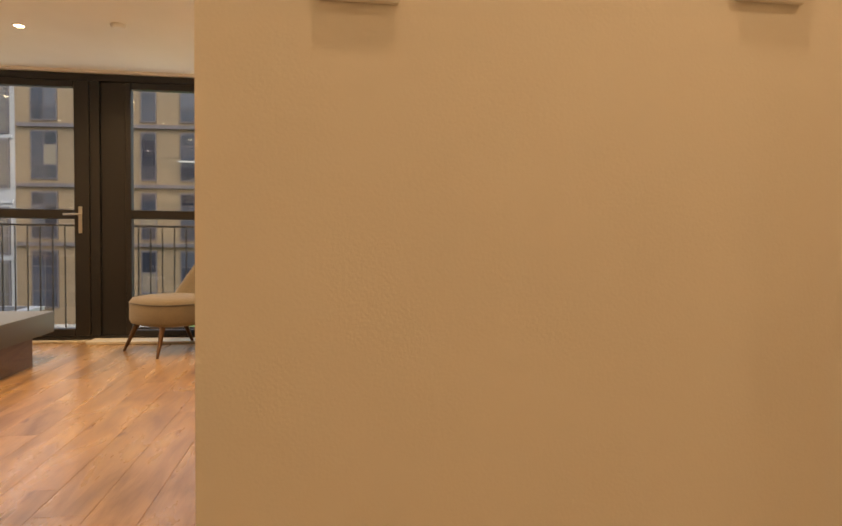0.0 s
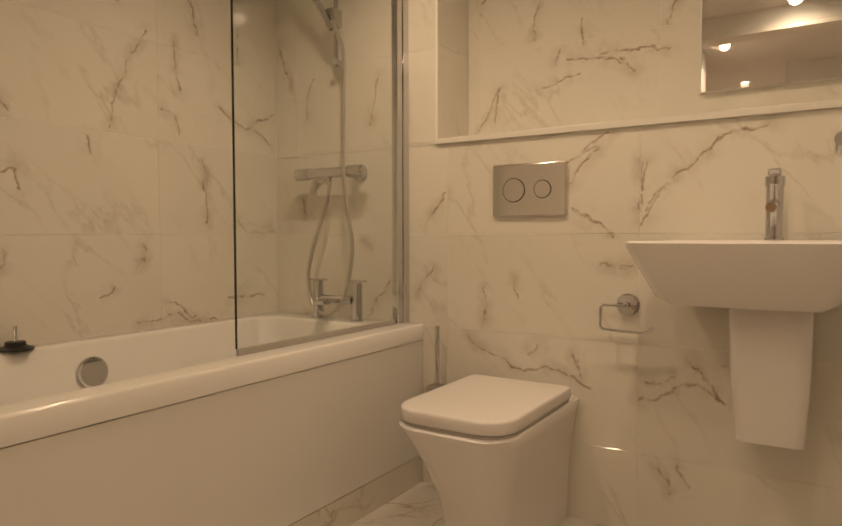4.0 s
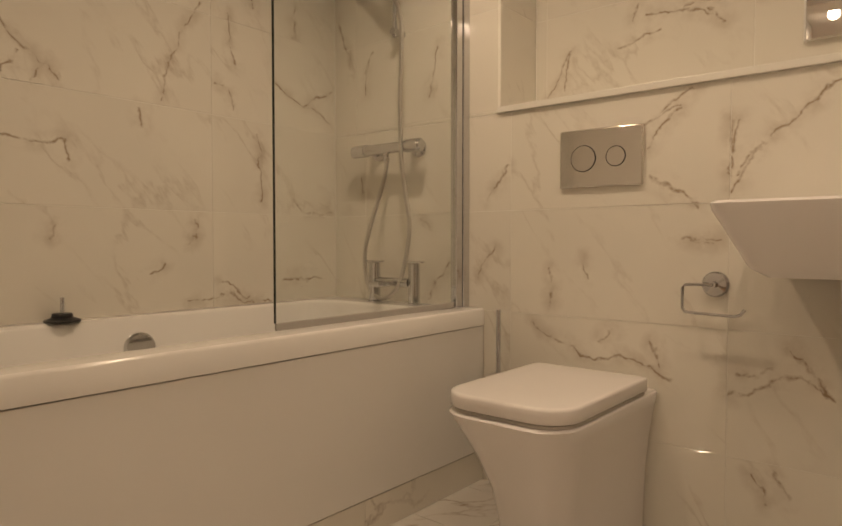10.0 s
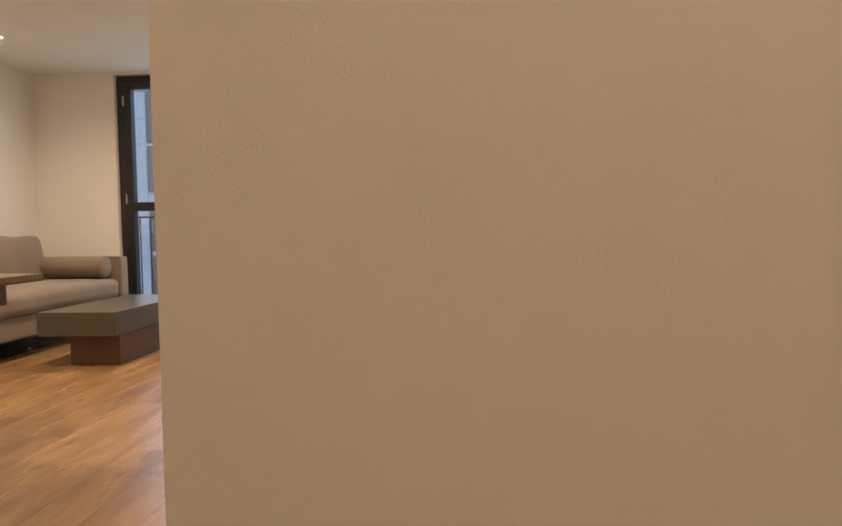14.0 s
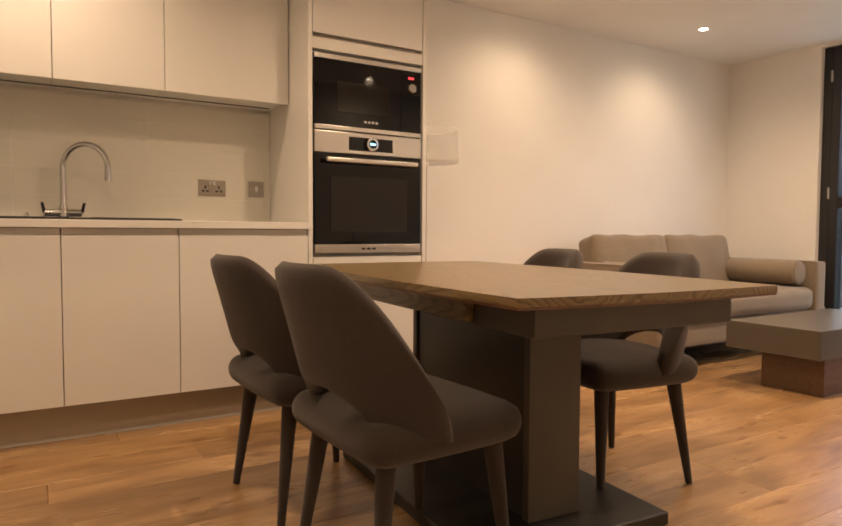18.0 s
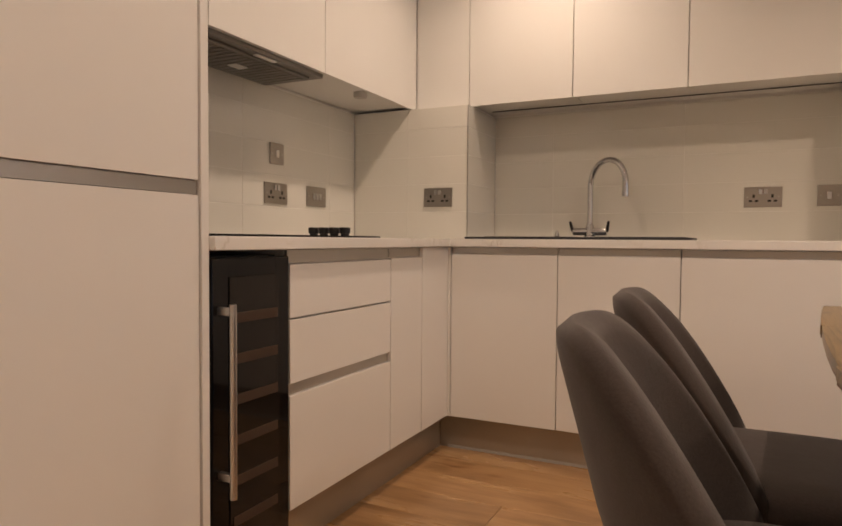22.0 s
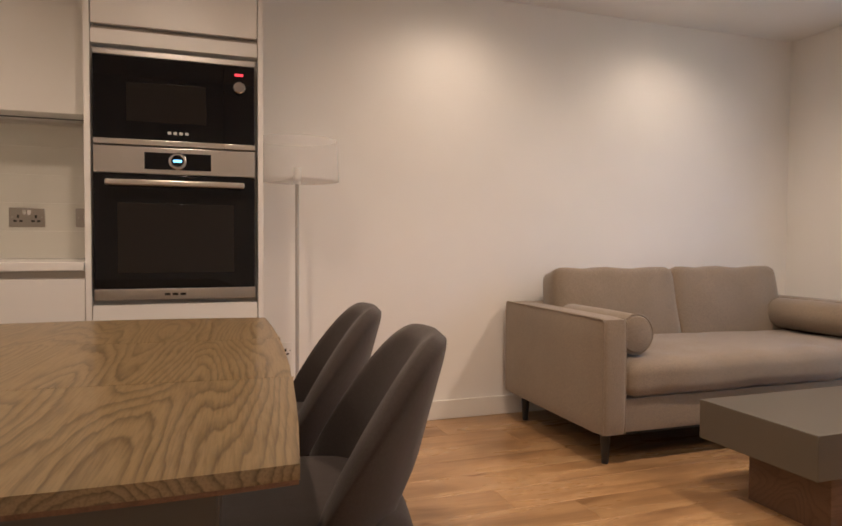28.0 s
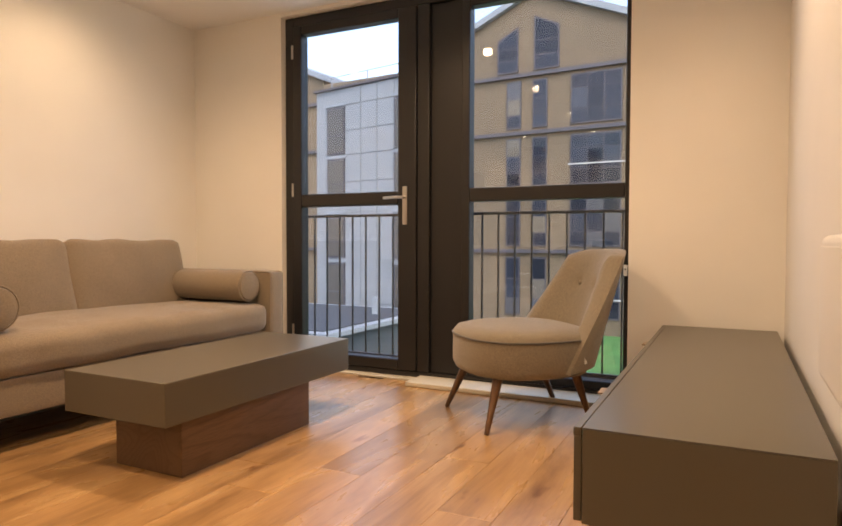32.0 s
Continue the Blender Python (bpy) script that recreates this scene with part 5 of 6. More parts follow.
for x in (SX0 + 0.235, SX1 - 0.235):
    prof = [(0.0, -0.30), (0.05, -0.298), (0.082, -0.288), (0.092, -0.27), (0.094, 0.0), (0.092, 0.27), (0.082, 0.288), (0.05, 0.298), (0.0, 0.30)]
    part("bolster", turn(lathe(prof, 28, (0, 0, 0), "y"), Matrix.Translation((x, -0.66, 0.592))), SOFA_CLOTH, c)
    for s in (-0.278, 0.278):
        bm = tube([(x + 0.093 * math.cos(a * math.pi / 12), -0.66 + s, 0.592 + 0.093 * math.sin(a * math.pi / 12)) for a in range(25)], 0.004, 6)
        part("piping", bm, SOFA_CLOTH, c)
for x in (SX0 + 0.08, SX1 - 0.08):
    for y in (SY0 + 0.09, SY1 - 0.12):
        part("foot", rod((x, y, 0.1495), (x, y, 0.0), 0.025, 0.016, 14), BLACK_PLASTIC, c)

# black sheet added below the base to deepen the shade under the sofa
part("lining", box(SX0 + 0.03, SX1 - 0.03, SY0 + 0.03, SY1 - 0.02, 0.1445, 0.1478), BLACK_PLASTIC, c, "added black sheet that deepens the shade under the sofa")

# ---- coffee table ----
c = thing("coffee_table", (4.92, -1.58, 0), "grey coffee table with a thick top on a brown wooden plinth", "coffee table")
part("top", box(4.347, 5.527, -1.839, -1.300, 0.211, 0.370, 0.003), GREY_LACQUER, c)
part("plinth", box(4.443, 5.221, -1.814, -1.465, 0.0005, 0.2105, 0.003), COFFEE_WOOD, c, "brown wood-veneered plinth")

# ---- armchair ----
ac = thing("armchair", (0, 0, 0), "grey tweed armchair with a buttoned curved back and walnut legs", "armchair")
bm = bmesh.new()
n = 40


def seat_outline(s=1.0):
    out = []
    for i in range(n):
        a = 2 * math.pi * i / n
        ca, sa = math.cos(a), math.sin(a)
        e = 0.78
        out.append((s * 0.315 * math.copysign(abs(ca) ** e, ca), s * 0.325 * math.copysign(abs(sa) ** e, sa)))
    return out


rings = []
for s, z in ((0.86, 0.235), (0.96, 0.245), (1.0, 0.275), (1.0, 0.405), (0.985, 0.425), (0.93, 0.447), (0.75, 0.462), (0.4, 0.470)):
    rings.append([bm.verts.new((x, y, z)) for x, y in seat_outline(s)])
for a, d in zip(rings, rings[1:]):
    for i in range(n):
        bm.faces.new([a[i], a[(i + 1) % n], d[(i + 1) % n], d[i]])
bm.faces.new(rings[0])
bm.faces.new(rings[-1])
part("seat", bm, TWEED, ac, "", 60)
part("piping", tube([(x, y, 0.412) for x, y in seat_outline(1.004)] + [(*seat_outline(1.004)[0], 0.412)], 0.005, 6), DARK_PIPE, ac, "dark piping")


def arm_back(nu=56, nv=36):
    b = bmesh.new()
    f, r = [], []
    for i in range(nu + 1):
        u = 2 * i / nu - 1
        ff, rr = [], []
        for j in range(nv + 1):
            v = j / nv
            low = 0.272
            top = 0.842 - 0.035 * abs(u) ** 3
            z = low + (top - low) * v
            ang = u * (1.30 - 0.47 * v ** 1.25)
            rad = 0.345 - 0.03 * v
            lean = -0.215 * v
            x = -rad * math.cos(ang) * 1.08 + lean + 0.02
            y = rad * math.sin(ang) * 1.0
            rim = max(abs(u) ** 10, (v if v > 0.5 else 0) ** 14)
            th = 0.056 * (1 - 0.40 * rim)
            nx, ny = -math.cos(ang), math.sin(ang)
            fx, fy = x - nx * th * 1.5, y - ny * th * 1.5
            dent = 0.013 * math.exp(-(((abs(fy) - 0.075) / 0.026) ** 2 + ((z - 0.655) / 0.026) ** 2))
            ff.append(b.verts.new((fx - dent, fy, z - 0.01 * rim)))
            rr.append(b.verts.new((x + nx * th * 0.35, y + ny * th * 0.35, z - 0.01 * rim)))
        f.append(ff)
        r.append(rr)
    for g in (f, r):
        for i in range(nu):
            for j in range(nv):
                b.faces.new([g[i][j], g[i + 1][j], g[i + 1][j + 1], g[i][j + 1]])
    for i in range(nu):
        for j in (0, nv):
            b.faces.new([f[i][j], f[i + 1][j], r[i + 1][j], r[i][j]])
    for j in range(nv):
        for i in (0, nu):
            b.faces.new([f[i][j], f[i][j + 1], r[i][j + 1], r[i][j]])
    return b


part("backrest", arm_back(), TWEED, ac, "", 60)
for s in (-1, 1):
    part("button", turn(lathe([(0.0, 0.006), (0.010, 0.005), (0.014, 0.0), (0.010, -0.004)], 14), Matrix.Translation((-0.389, s * 0.075, 0.655)) @ Matrix.Rotation(radians(78), 4, "Y")), TWEED, ac)
part("label_tab", turn(box(-0.011, 0.011, -0.001, 0.001, -0.02, 0.02), Matrix.Translation((-0.180, 0.318, 0.325)) @ Matrix.Rotation(radians(30), 4, "Z")), WHITE_PLASTIC, ac, "white sewn-in label")
for sx, sy in ((1, 1), (1, -1), (-1, 1), (-1, -1)):
    part("leg", rod((sx * 0.20, sy * 0.19, 0.25), (sx * (0.29 if sx > 0 else 0.30), sy * (0.26 if sx > 0 else 0.17), 0.0), 0.024, 0.011, 14, bevel=0.003), WALNUT, ac, "brown turned wooden leg")
ac.matrix_basis = pose(5.825, -2.655, 0, 0, 0, 134)

# ---- media unit ----
c = thing("media_unit", (5.25, -3.55, 0), "low grey media unit on an oak stand", "media unit")
part("body", box(4.232, 6.263, -3.805, -3.306, 0.215, 0.437, 0.002), GREY_LACQUER, c)
part("top", box(4.232, 6.263, -3.805, -3.3055, 0.4375, 0.44, 0.001), GREY_LACQUER, c)
part("front_strip", box(4.232, 6.263, -3.3035, -3.2855, 0.420, 0.44, 0.0015), GREY_LACQUER, c)
for k in range(2):
    x0 = 4.237 + k * 1.014
    part("flap_door", box(x0, x0 + 1.011, -3.3040, -3.2855, 0.218, 0.418, 0.002), GREY_LACQUER, c)
for x in (4.742, 5.756):
    part("pull_tab", box(x - 0.035, x + 0.035, -3.2854, -3.250, 0.410, 0.416, 0.002), TAB, c, "pale brown pull tab")
for x in (4.262, 5.20, 6.17):
    for y in (-3.34, -3.76):
        part("leg", box(x - 0.02, x + 0.02, y - 0.02, y + 0.02, 0.0005, 0.2145, 0.003), OAK_LEG, c, "pale oak leg")
part("stretcher", box(4.283, 6.149, -3.355, -3.325, 0.055, 0.085, 0.003), OAK_LEG, c)
part("stretcher", box(4.283, 6.149, -3.775, -3.745, 0.055, 0.085, 0.003), OAK_LEG, c)
part("stretcher", box(4.247, 4.277, -3.739, -3.361, 0.055, 0.085, 0.003), OAK_LEG, c)

# ---- ceiling fittings ----
def downlight(x, y, z):
    c = thing("downlight", (x, y, z), "small round recessed white downlight, switched on", "downlight", "ceiling downlights")
    part("ring", lathe([(0.030, 0.0), (0.034, -0.006), (0.044, -0.004), (0.046, 0.0)], 28, (x, y, z - 0.0005)), WHITE_PLASTIC, c)
    o = part("lens", lathe([(0.0, -0.0085), (0.012, -0.0078), (0.022, -0.0055), (0.029, -0.0015), (0.029, 0.0)], 24, (x, y, z - 0.0008)), LED, c, "glowing lens")
    o.visible_shadow = False


for lx, ly, watts in LIVING_LIGHTS + HALL_LIGHTS:
    downlight(lx, ly, CEIL)
for lx, ly, watts in BATH_LIGHTS:
    downlight(lx, ly, CEIL_BATH)
single("smoke_detector", lathe([(0.05, 0.0), (0.05, -0.012), (0.038, -0.028), (0.0, -0.030)], 28, (4.97, -2.50, CEIL - 0.0005)), WHITE_PLASTIC, "white round smoke detector on the ceiling", "smoke detector")
wall_plate("single", pose(X_SW - 0.0005, -4.485, 1.304, 0, 0, -90), "white plastic light switch on the hall wall", WHITE_PLASTIC)
wall_plate("single", pose(X_SW - 0.0005, -4.006, 1.275, 0, 0, -90), "white plastic light switch near the hall corner", WHITE_PLASTIC)

# ---- bathroom ----
FZ = 0.02
setting("floor_step", box(BX0, BX1 + 0.01, BY0 - 0.01, Y_BN - 0.001, -0.0118, FZ - 0.012), GROUT, "raised bathroom floor slab")
RX, RZ = 1.46, 0.66


def ring_mesh(loops):
    """Closed loops of equal length joined into a skin; the last one is capped."""
    b = bmesh.new()
    vs = [[b.verts.new(p) for p in lp] for lp in loops]
    k = len(vs[0])
    for a, c2 in zip(vs, vs[1:]):
        for i in range(k):
            b.faces.new([a[i], a[(i + 1) % k], c2[(i + 1) % k], c2[i]])
    b.faces.new(vs[-1])
    return b


def rr(x0, x1, y0, y1, r, z, nn=6):
    return [(x, y, z) for x, y in rounded_rect(x0, x1, y0, y1, r, nn)]


bath = thing("bathtub", (1.86, -5.77, FZ), "white acrylic bathtub built in along the tiled wall", "bathtub")
by0, by1 = BY0 + 0.001, Y_BN - 0.002
loops = [rr(RX, BX1 - 0.001, by0, by1, 0.006, 0.597), rr(RX, BX1 - 0.001, by0, by1, 0.006, 0.652), rr(RX + 0.006, BX1 - 0.003, by0 + 0.002, by1 - 0.002, 0.006, 0.660),
         rr(RX + 0.009, BX1 - 0.004, by0 + 0.003, by1 - 0.003, 0.006, 0.6602), rr(RX + 0.081, BX1 - 0.061, by0 + 0.131, by1 - 0.096, 0.10, 0.6602),
         rr(RX + 0.085, BX1 - 0.065, by0 + 0.135, by1 - 0.10, 0.10, 0.660), rr(RX + 0.095, BX1 - 0.075, by0 + 0.145, by1 - 0.11, 0.10, 0.648),
         rr(RX + 0.115, BX1 - 0.10, by0 + 0.165, by1 - 0.20, 0.10, 0.45), rr(RX + 0.16, BX1 - 0.15, by0 + 0.22, by1 - 0.36, 0.12, 0.27), rr(RX + 0.22, BX1 - 0.21, by0 + 0.30, by1 - 0.45, 0.10, 0.25)]
part("tub", ring_mesh(loops), ACRYLIC, bath, "", 50)
part("side_panel", box(RX + 0.004, RX + 0.018, by0, by1, 0.134, 0.5945, 0.002), ACRYLIC, bath)
for k in range(3):
    part("plinth_tile", box(RX + 0.006, RX + 0.016, by0 + 0.001 + k * 0.621, by0 + 0.620 + k * 0.621, FZ + 0.001, 0.131, 0.001), MARBLE, bath, "marble tile below the bath panel")
part("overflow", turn(lathe([(0.052, 0), (0.052, 0.010), (0.046, 0.016), (0.0, 0.018)], 32), Matrix.Translation((BX1 - 0.088, -5.749, 0.555)) @ Matrix.Rotation(radians(-83), 4, "Y")), CHROME, bath, "round chrome overflow cover")
c = thing("bath_plug", (2.205, -5.53, RZ), "black and chrome plug standing on the bath rim", "plug")
part("disc", lathe([(0.0, 0), (0.050, 0.0), (0.052, 0.006), (0.030, 0.014), (0.028, 0.026), (0.0, 0.028)], 28, (2.215, -5.53, RZ + 0.0005)), BLACK_PLASTIC, c)
part("stem", rod((2.215, -5.53, RZ + 0.028), (2.215, -5.53, RZ + 0.075), 0.006), CHROME, c)

screen = thing("shower_screen", (1.55, -6.2, RZ), "frameless clear glass shower screen on the bath rim", "shower screen")
g = part("glass", box(1.546, 1.552, -6.625, -5.819, RZ + 0.022, 2.13), SHOWER_GLASS, screen, "clear glass panel")
g.visible_shadow = False
part("edge", box(1.5455, 1.5525, -5.8185, -5.816, RZ + 0.022, 2.13), GLASS_EDGE, screen, "dark polished glass edge")
part("seal", box(1.543, 1.555, -6.62, -5.820, RZ + 0.001, RZ + 0.0215, 0.002), SEAL, screen, "grey rubber seal")
part("hinge_profile", box(1.535, 1.563, -6.662, -6.6255, RZ + 0.001, 2.13, 0.003), CHROME, screen, "chrome hinge profile")
part("wall_profile", box(1.530, 1.566, BY0 + 0.0005, -6.6625, RZ + 0.001, 2.13, 0.003), CHROME, screen, "chrome wall profile")

# thermostatic shower
MY = BY0 + 0.075
c = thing("shower_mixer", (1.89, BY0, 1.277), "chrome thermostatic bar shower with hose, rail and handset", "shower")
bm = turn(lathe([(0.0, -0.185), (0.020, -0.185), (0.026, -0.178), (0.026, -0.110), (0.021, -0.105), (0.022, 0.105), (0.026, 0.110), (0.026, 0.178), (0.020, 0.185), (0.0, 0.185)], 28), Matrix.Translation((1.887, MY, 1.277)) @ Matrix.Rotation(radians(90), 4, "Y"))
part("bar", bm, CHROME, c)
for x in (1.775, 1.995):
    part("wall_flange", turn(lathe([(0.036, 0), (0.036, 0.008), (0.018, 0.014), (0.016, 0.055)], 24), Matrix.Translation((x, BY0 + 0.0005, 1.277)) @ Matrix.Rotation(radians(-90), 4, "X")), CHROME, c)
part("outlet", rod((1.887, MY, 1.26), (1.887, MY, 1.225), 0.012), CHROME, c)
hose = spline([(1.880, MY, 1.24), (1.894, MY + 0.012, 1.136), (1.966, MY + 0.016, 0.953), (1.991, MY + 0.018, 0.845), (1.967, MY + 0.02, 0.725), (1.896, MY + 0.022, 0.676), (1.819, MY + 0.022, 0.712), (1.777, MY + 0.02, 0.80),
                (1.747, MY + 0.02, 0.955), (1.763, MY + 0.022, 1.08), (1.780, MY + 0.030, 1.23), (1.786, MY + 0.030, 1.45), (1.779, MY + 0.03, 1.64), (1.784, MY + 0.03, 1.77), (1.835, MY + 0.035, 1.89)], 10)
part("hose", tube(hose, 0.0085, 10), STEEL, c, "ribbed steel hose")
part("riser_rail", rod((1.862, BY0 + 0.05, 1.72), (1.862, BY0 + 0.05, 2.30), 0.010), CHROME, c)
part("rail_foot", rod((1.862, BY0 + 0.001, 1.74), (1.862, BY0 + 0.065, 1.74), 0.015), CHROME, c)
part("rail_foot", rod((1.862, BY0 + 0.001, 2.28), (1.862, BY0 + 0.065, 2.28), 0.015), CHROME, c)
part("slider", box(1.842, 1.886, BY0 + 0.032, BY0 + 0.095, 1.88, 1.955, 0.006), CHROME, c)
bm = tube(spline([(1.845, BY0 + 0.10, 1.86), (1.90, BY0 + 0.12, 1.97), (1.97, BY0 + 0.15, 2.09)], 6), lambda t: 0.012 + 0.004 * t, 12)
part("handset", bm, CHROME, c)
bm = lathe([(0.0, 0.014), (0.03, 0.012), (0.052, 0.002), (0.053, -0.008), (0.0, -0.010)], 28)
turn(bm, Matrix.Translation((1.995, BY0 + 0.165, 2.125)) @ Matrix.Rotation(radians(52), 4, "Y") @ Matrix.Rotation(radians(-20), 4, "X"))
part("shower_head", bm, CHROME, c)

# bath filler
FY = BY0 + 0.085
c = thing("bath_filler", (1.837, FY, RZ), "chrome deck-mounted bath filler with two levers", "tap")
for x in (1.732, 1.942):
    part("pillar", lathe([(0.030, 0), (0.030, 0.005), (0.023, 0.008), (0.022, 0.155), (0.018, 0.160), (0.0, 0.160)], 22, (x, FY, RZ + 0.0005)), CHROME, c)
    part("lever", box(x - 0.045, x + 0.045, FY - 0.010, FY + 0.012, RZ + 0.162, RZ + 0.170, 0.003), CHROME, c)
part("bridge", rod((1.755, FY, RZ + 0.085), (1.919, FY, RZ + 0.085), 0.018), CHROME, c)
part("spout", box(1.81, 1.865, FY + 0.005, FY + 0.12, RZ + 0.072, RZ + 0.092, 0.006), CHROME, c)

# toilet
TCX = 1.012
t = thing("toilet", (TCX, -6.4, FZ), "white ceramic back-to-wall toilet with a closed square lid", "toilet")


def d_shape(w, y_front, y_back, rf, z, nn=6, rb=0.02, wb=None):
    out = []
    wb = wb or w
    for cx, cy, r, a in ((TCX + wb / 2 - rb, y_back + rb, rb, 270), (TCX + w / 2 - rf, y_front - rf, rf, 0), (TCX - w / 2 + rf, y_front - rf, rf, 90), (TCX - wb / 2 + rb, y_back + rb, rb, 180)):
        for i in range(nn + 1):
            q = radians(a + 90 * i / nn)
            out.append((cx + r * math.cos(q), cy + r * math.sin(q), z))
    return out


yb = BY0 + 0.002
part("pan", ring_mesh([d_shape(0.215, -6.235, yb, 0.07, FZ + 0.001, wb=0.31), d_shape(0.225, -6.225, yb, 0.075, 0.12, wb=0.315), d_shape(0.255, -6.20, yb, 0.085, 0.22, wb=0.325), d_shape(0.31, -6.155, yb, 0.095, 0.32, wb=0.345), d_shape(0.365, -6.10, yb, 0.105, 0.41, wb=0.375), d_shape(0.385, -6.078, yb, 0.105, 0.445, wb=0.39), d_shape(0.377, -6.086, yb, 0.10, 0.4505, wb=0.38)]), CERAMIC, t, "", 60)
part("seat", ring_mesh([d_shape(0.372, -6.092, -6.62, 0.095, 0.4525), d_shape(0.372, -6.092, -6.62, 0.095, 0.4600)]), SEAL_WHITE, t)
part("lid", ring_mesh([d_shape(0.374, -6.090, -6.63, 0.095, 0.4625), d_shape(0.380, -6.085, -6.63, 0.10, 0.466), d_shape(0.380, -6.085, -6.63, 0.10, 0.495), d_shape(0.378, -6.0865, -6.6285, 0.099, 0.4985), d_shape(0.371, -6.090, -6.625, 0.096, 0.5015),
                       d_shape(0.362, -6.096, -6.62, 0.092, 0.5025), d_shape(0.352, -6.102, -6.615, 0.088, 0.5027), d_shape(0.20, -6.22, -6.50, 0.06, 0.5027)]), CERAMIC, t, "", 60)

c = thing("flush_plate", (1.012, BY0, 1.175), "satin chrome dual flush plate on the tiles", "flush plate")
part("plate", box(0.871, 1.153, BY0 + 0.0005, BY0 + 0.013, 1.080, 1.270, 0.006, 3), SATIN, c)
for x, r in ((1.068, 0.041), (0.958, 0.030)):
    part("button", turn(lathe([(r, 0), (r, 0.0025), (0.0, 0.0025)], 36), Matrix.Translation((x, BY0 + 0.0132, 1.175)) @ Matrix.Rotation(radians(-90), 4, "X")), SATIN, c)
    part("button_gap", turn(lathe([(r + 0.0025, 0), (r + 0.0025, 0.0015), (r + 0.0004, 0.0015), (r + 0.0004, 0)], 36), Matrix.Translation((x, BY0 + 0.0131, 1.175)) @ Matrix.Rotation(radians(-90), 4, "X")), DARK_GAP, c)

c = thing("toilet_roll_holder", (0.658, BY0, 0.78), "chrome wire toilet roll holder, empty", "toilet roll holder")
part("rose", turn(lathe([(0.037, 0), (0.037, 0.010), (0.032, 0.016), (0.010, 0.018), (0.010, 0.045)], 28), Matrix.Translation((0.658, BY0 + 0.0005, 0.782)) @ Matrix.Rotation(radians(-90), 4, "X")), CHROME, c)
yy = BY0 + 0.05
wire = [(0.655, yy, 0.782), (0.70, yy, 0.782), (0.728, yy, 0.781), (0.737, yy, 0.772), (0.737, yy, 0.712), (0.729, yy, 0.702), (0.70, yy, 0.700), (0.60, yy, 0.697), (0.582, yy, 0.701), (0.570, yy, 0.717)]
part("wire", tube(wire, 0.0045, 10), CHROME, c)
c = thing("toilet_brush", (1.362, BY0 + 0.06, 0.30), "chrome toilet brush in a wall-mounted holder", "toilet brush")
part("handle", rod((1.362, BY0 + 0.06, 0.44), (1.362, BY0 + 0.06, 0.665), 0.008), CHROME, c)
part("pot", lathe([(0.0, 0.0), (0.04, 0.0), (0.045, 0.01), (0.045, 0.14), (0.02, 0.15), (0.0, 0.152)], 24, (1.362, BY0 + 0.06, 0.29)), STEEL, c)
part("wall_ring", rod((1.362, BY0 + 0.001, 0.40), (1.362, BY0 + 0.03, 0.40), 0.025), CHROME, c)

# basin on a half pedestal
BCX = 0.285
b = thing("wash_basin", (BCX, -6.45, 0.8), "white ceramic wall-hung basin on a half pedestal", "basin")


def basin_loop(w, y_front, y_back, r, z):
    return [(x, y, z) for x, y in rounded_rect(BCX - w / 2, BCX + w / 2, y_back, y_front, r, 6)]


part("bowl", ring_mesh([basin_loop(0.36, -6.37, BY0 + 0.002, 0.03, 0.822), basin_loop(0.42, -6.325, BY0 + 0.002, 0.03, 0.845), basin_loop(0.54, -6.245, BY0 + 0.002, 0.03, 0.975), basin_loop(0.545, -6.24, BY0 + 0.002, 0.03, 0.990), basin_loop(0.535, -6.246, BY0 + 0.004, 0.03, 0.996),
                        basin_loop(0.49, -6.272, BY0 + 0.12, 0.05, 0.996), basin_loop(0.47, -6.285, BY0 + 0.13, 0.06, 0.985), basin_loop(0.38, -6.34, BY0 + 0.16, 0.06, 0.89), basin_loop(0.10, -6.45, BY0 + 0.23, 0.04, 0.872)]), CERAMIC, b, "", 60)
def ped_loop(w, y_front, y_back, r, z):
    return [(x - 0.055, y, z) for x, y, z in basin_loop(w, y_front, y_back, r, z)]


part("half_pedestal", ring_mesh([ped_loop(0.17, -6.50, BY0 + 0.002, 0.03, 0.44), ped_loop(0.19, -6.46, BY0 + 0.002, 0.03, 0.60), ped_loop(0.20, -6.44, BY0 + 0.002, 0.03, 0.8215)]), CERAMIC, b, "", 60)
c = thing("basin_tap", (BCX - 0.05, BY0 + 0.07, 0.996), "chrome monobloc basin mixer tap", "tap")
tx, ty = BCX - 0.05, BY0 + 0.075
part("body", lathe([(0.026, 0), (0.026, 0.006), (0.023, 0.010), (0.023, 0.150), (0.026, 0.155), (0.026, 0.180), (0.0, 0.182)], 24, (tx, ty, 0.9965)), CHROME, c)
part("spout", rod((tx, ty + 0.015, 1.10), (tx + 0.0, ty + 0.13, 1.085), 0.014), CHROME, c)
part("lever", box(tx - 0.016, tx + 0.016, ty - 0.03, ty + 0.035, 1.179, 1.197, 0.004), CHROME, c)

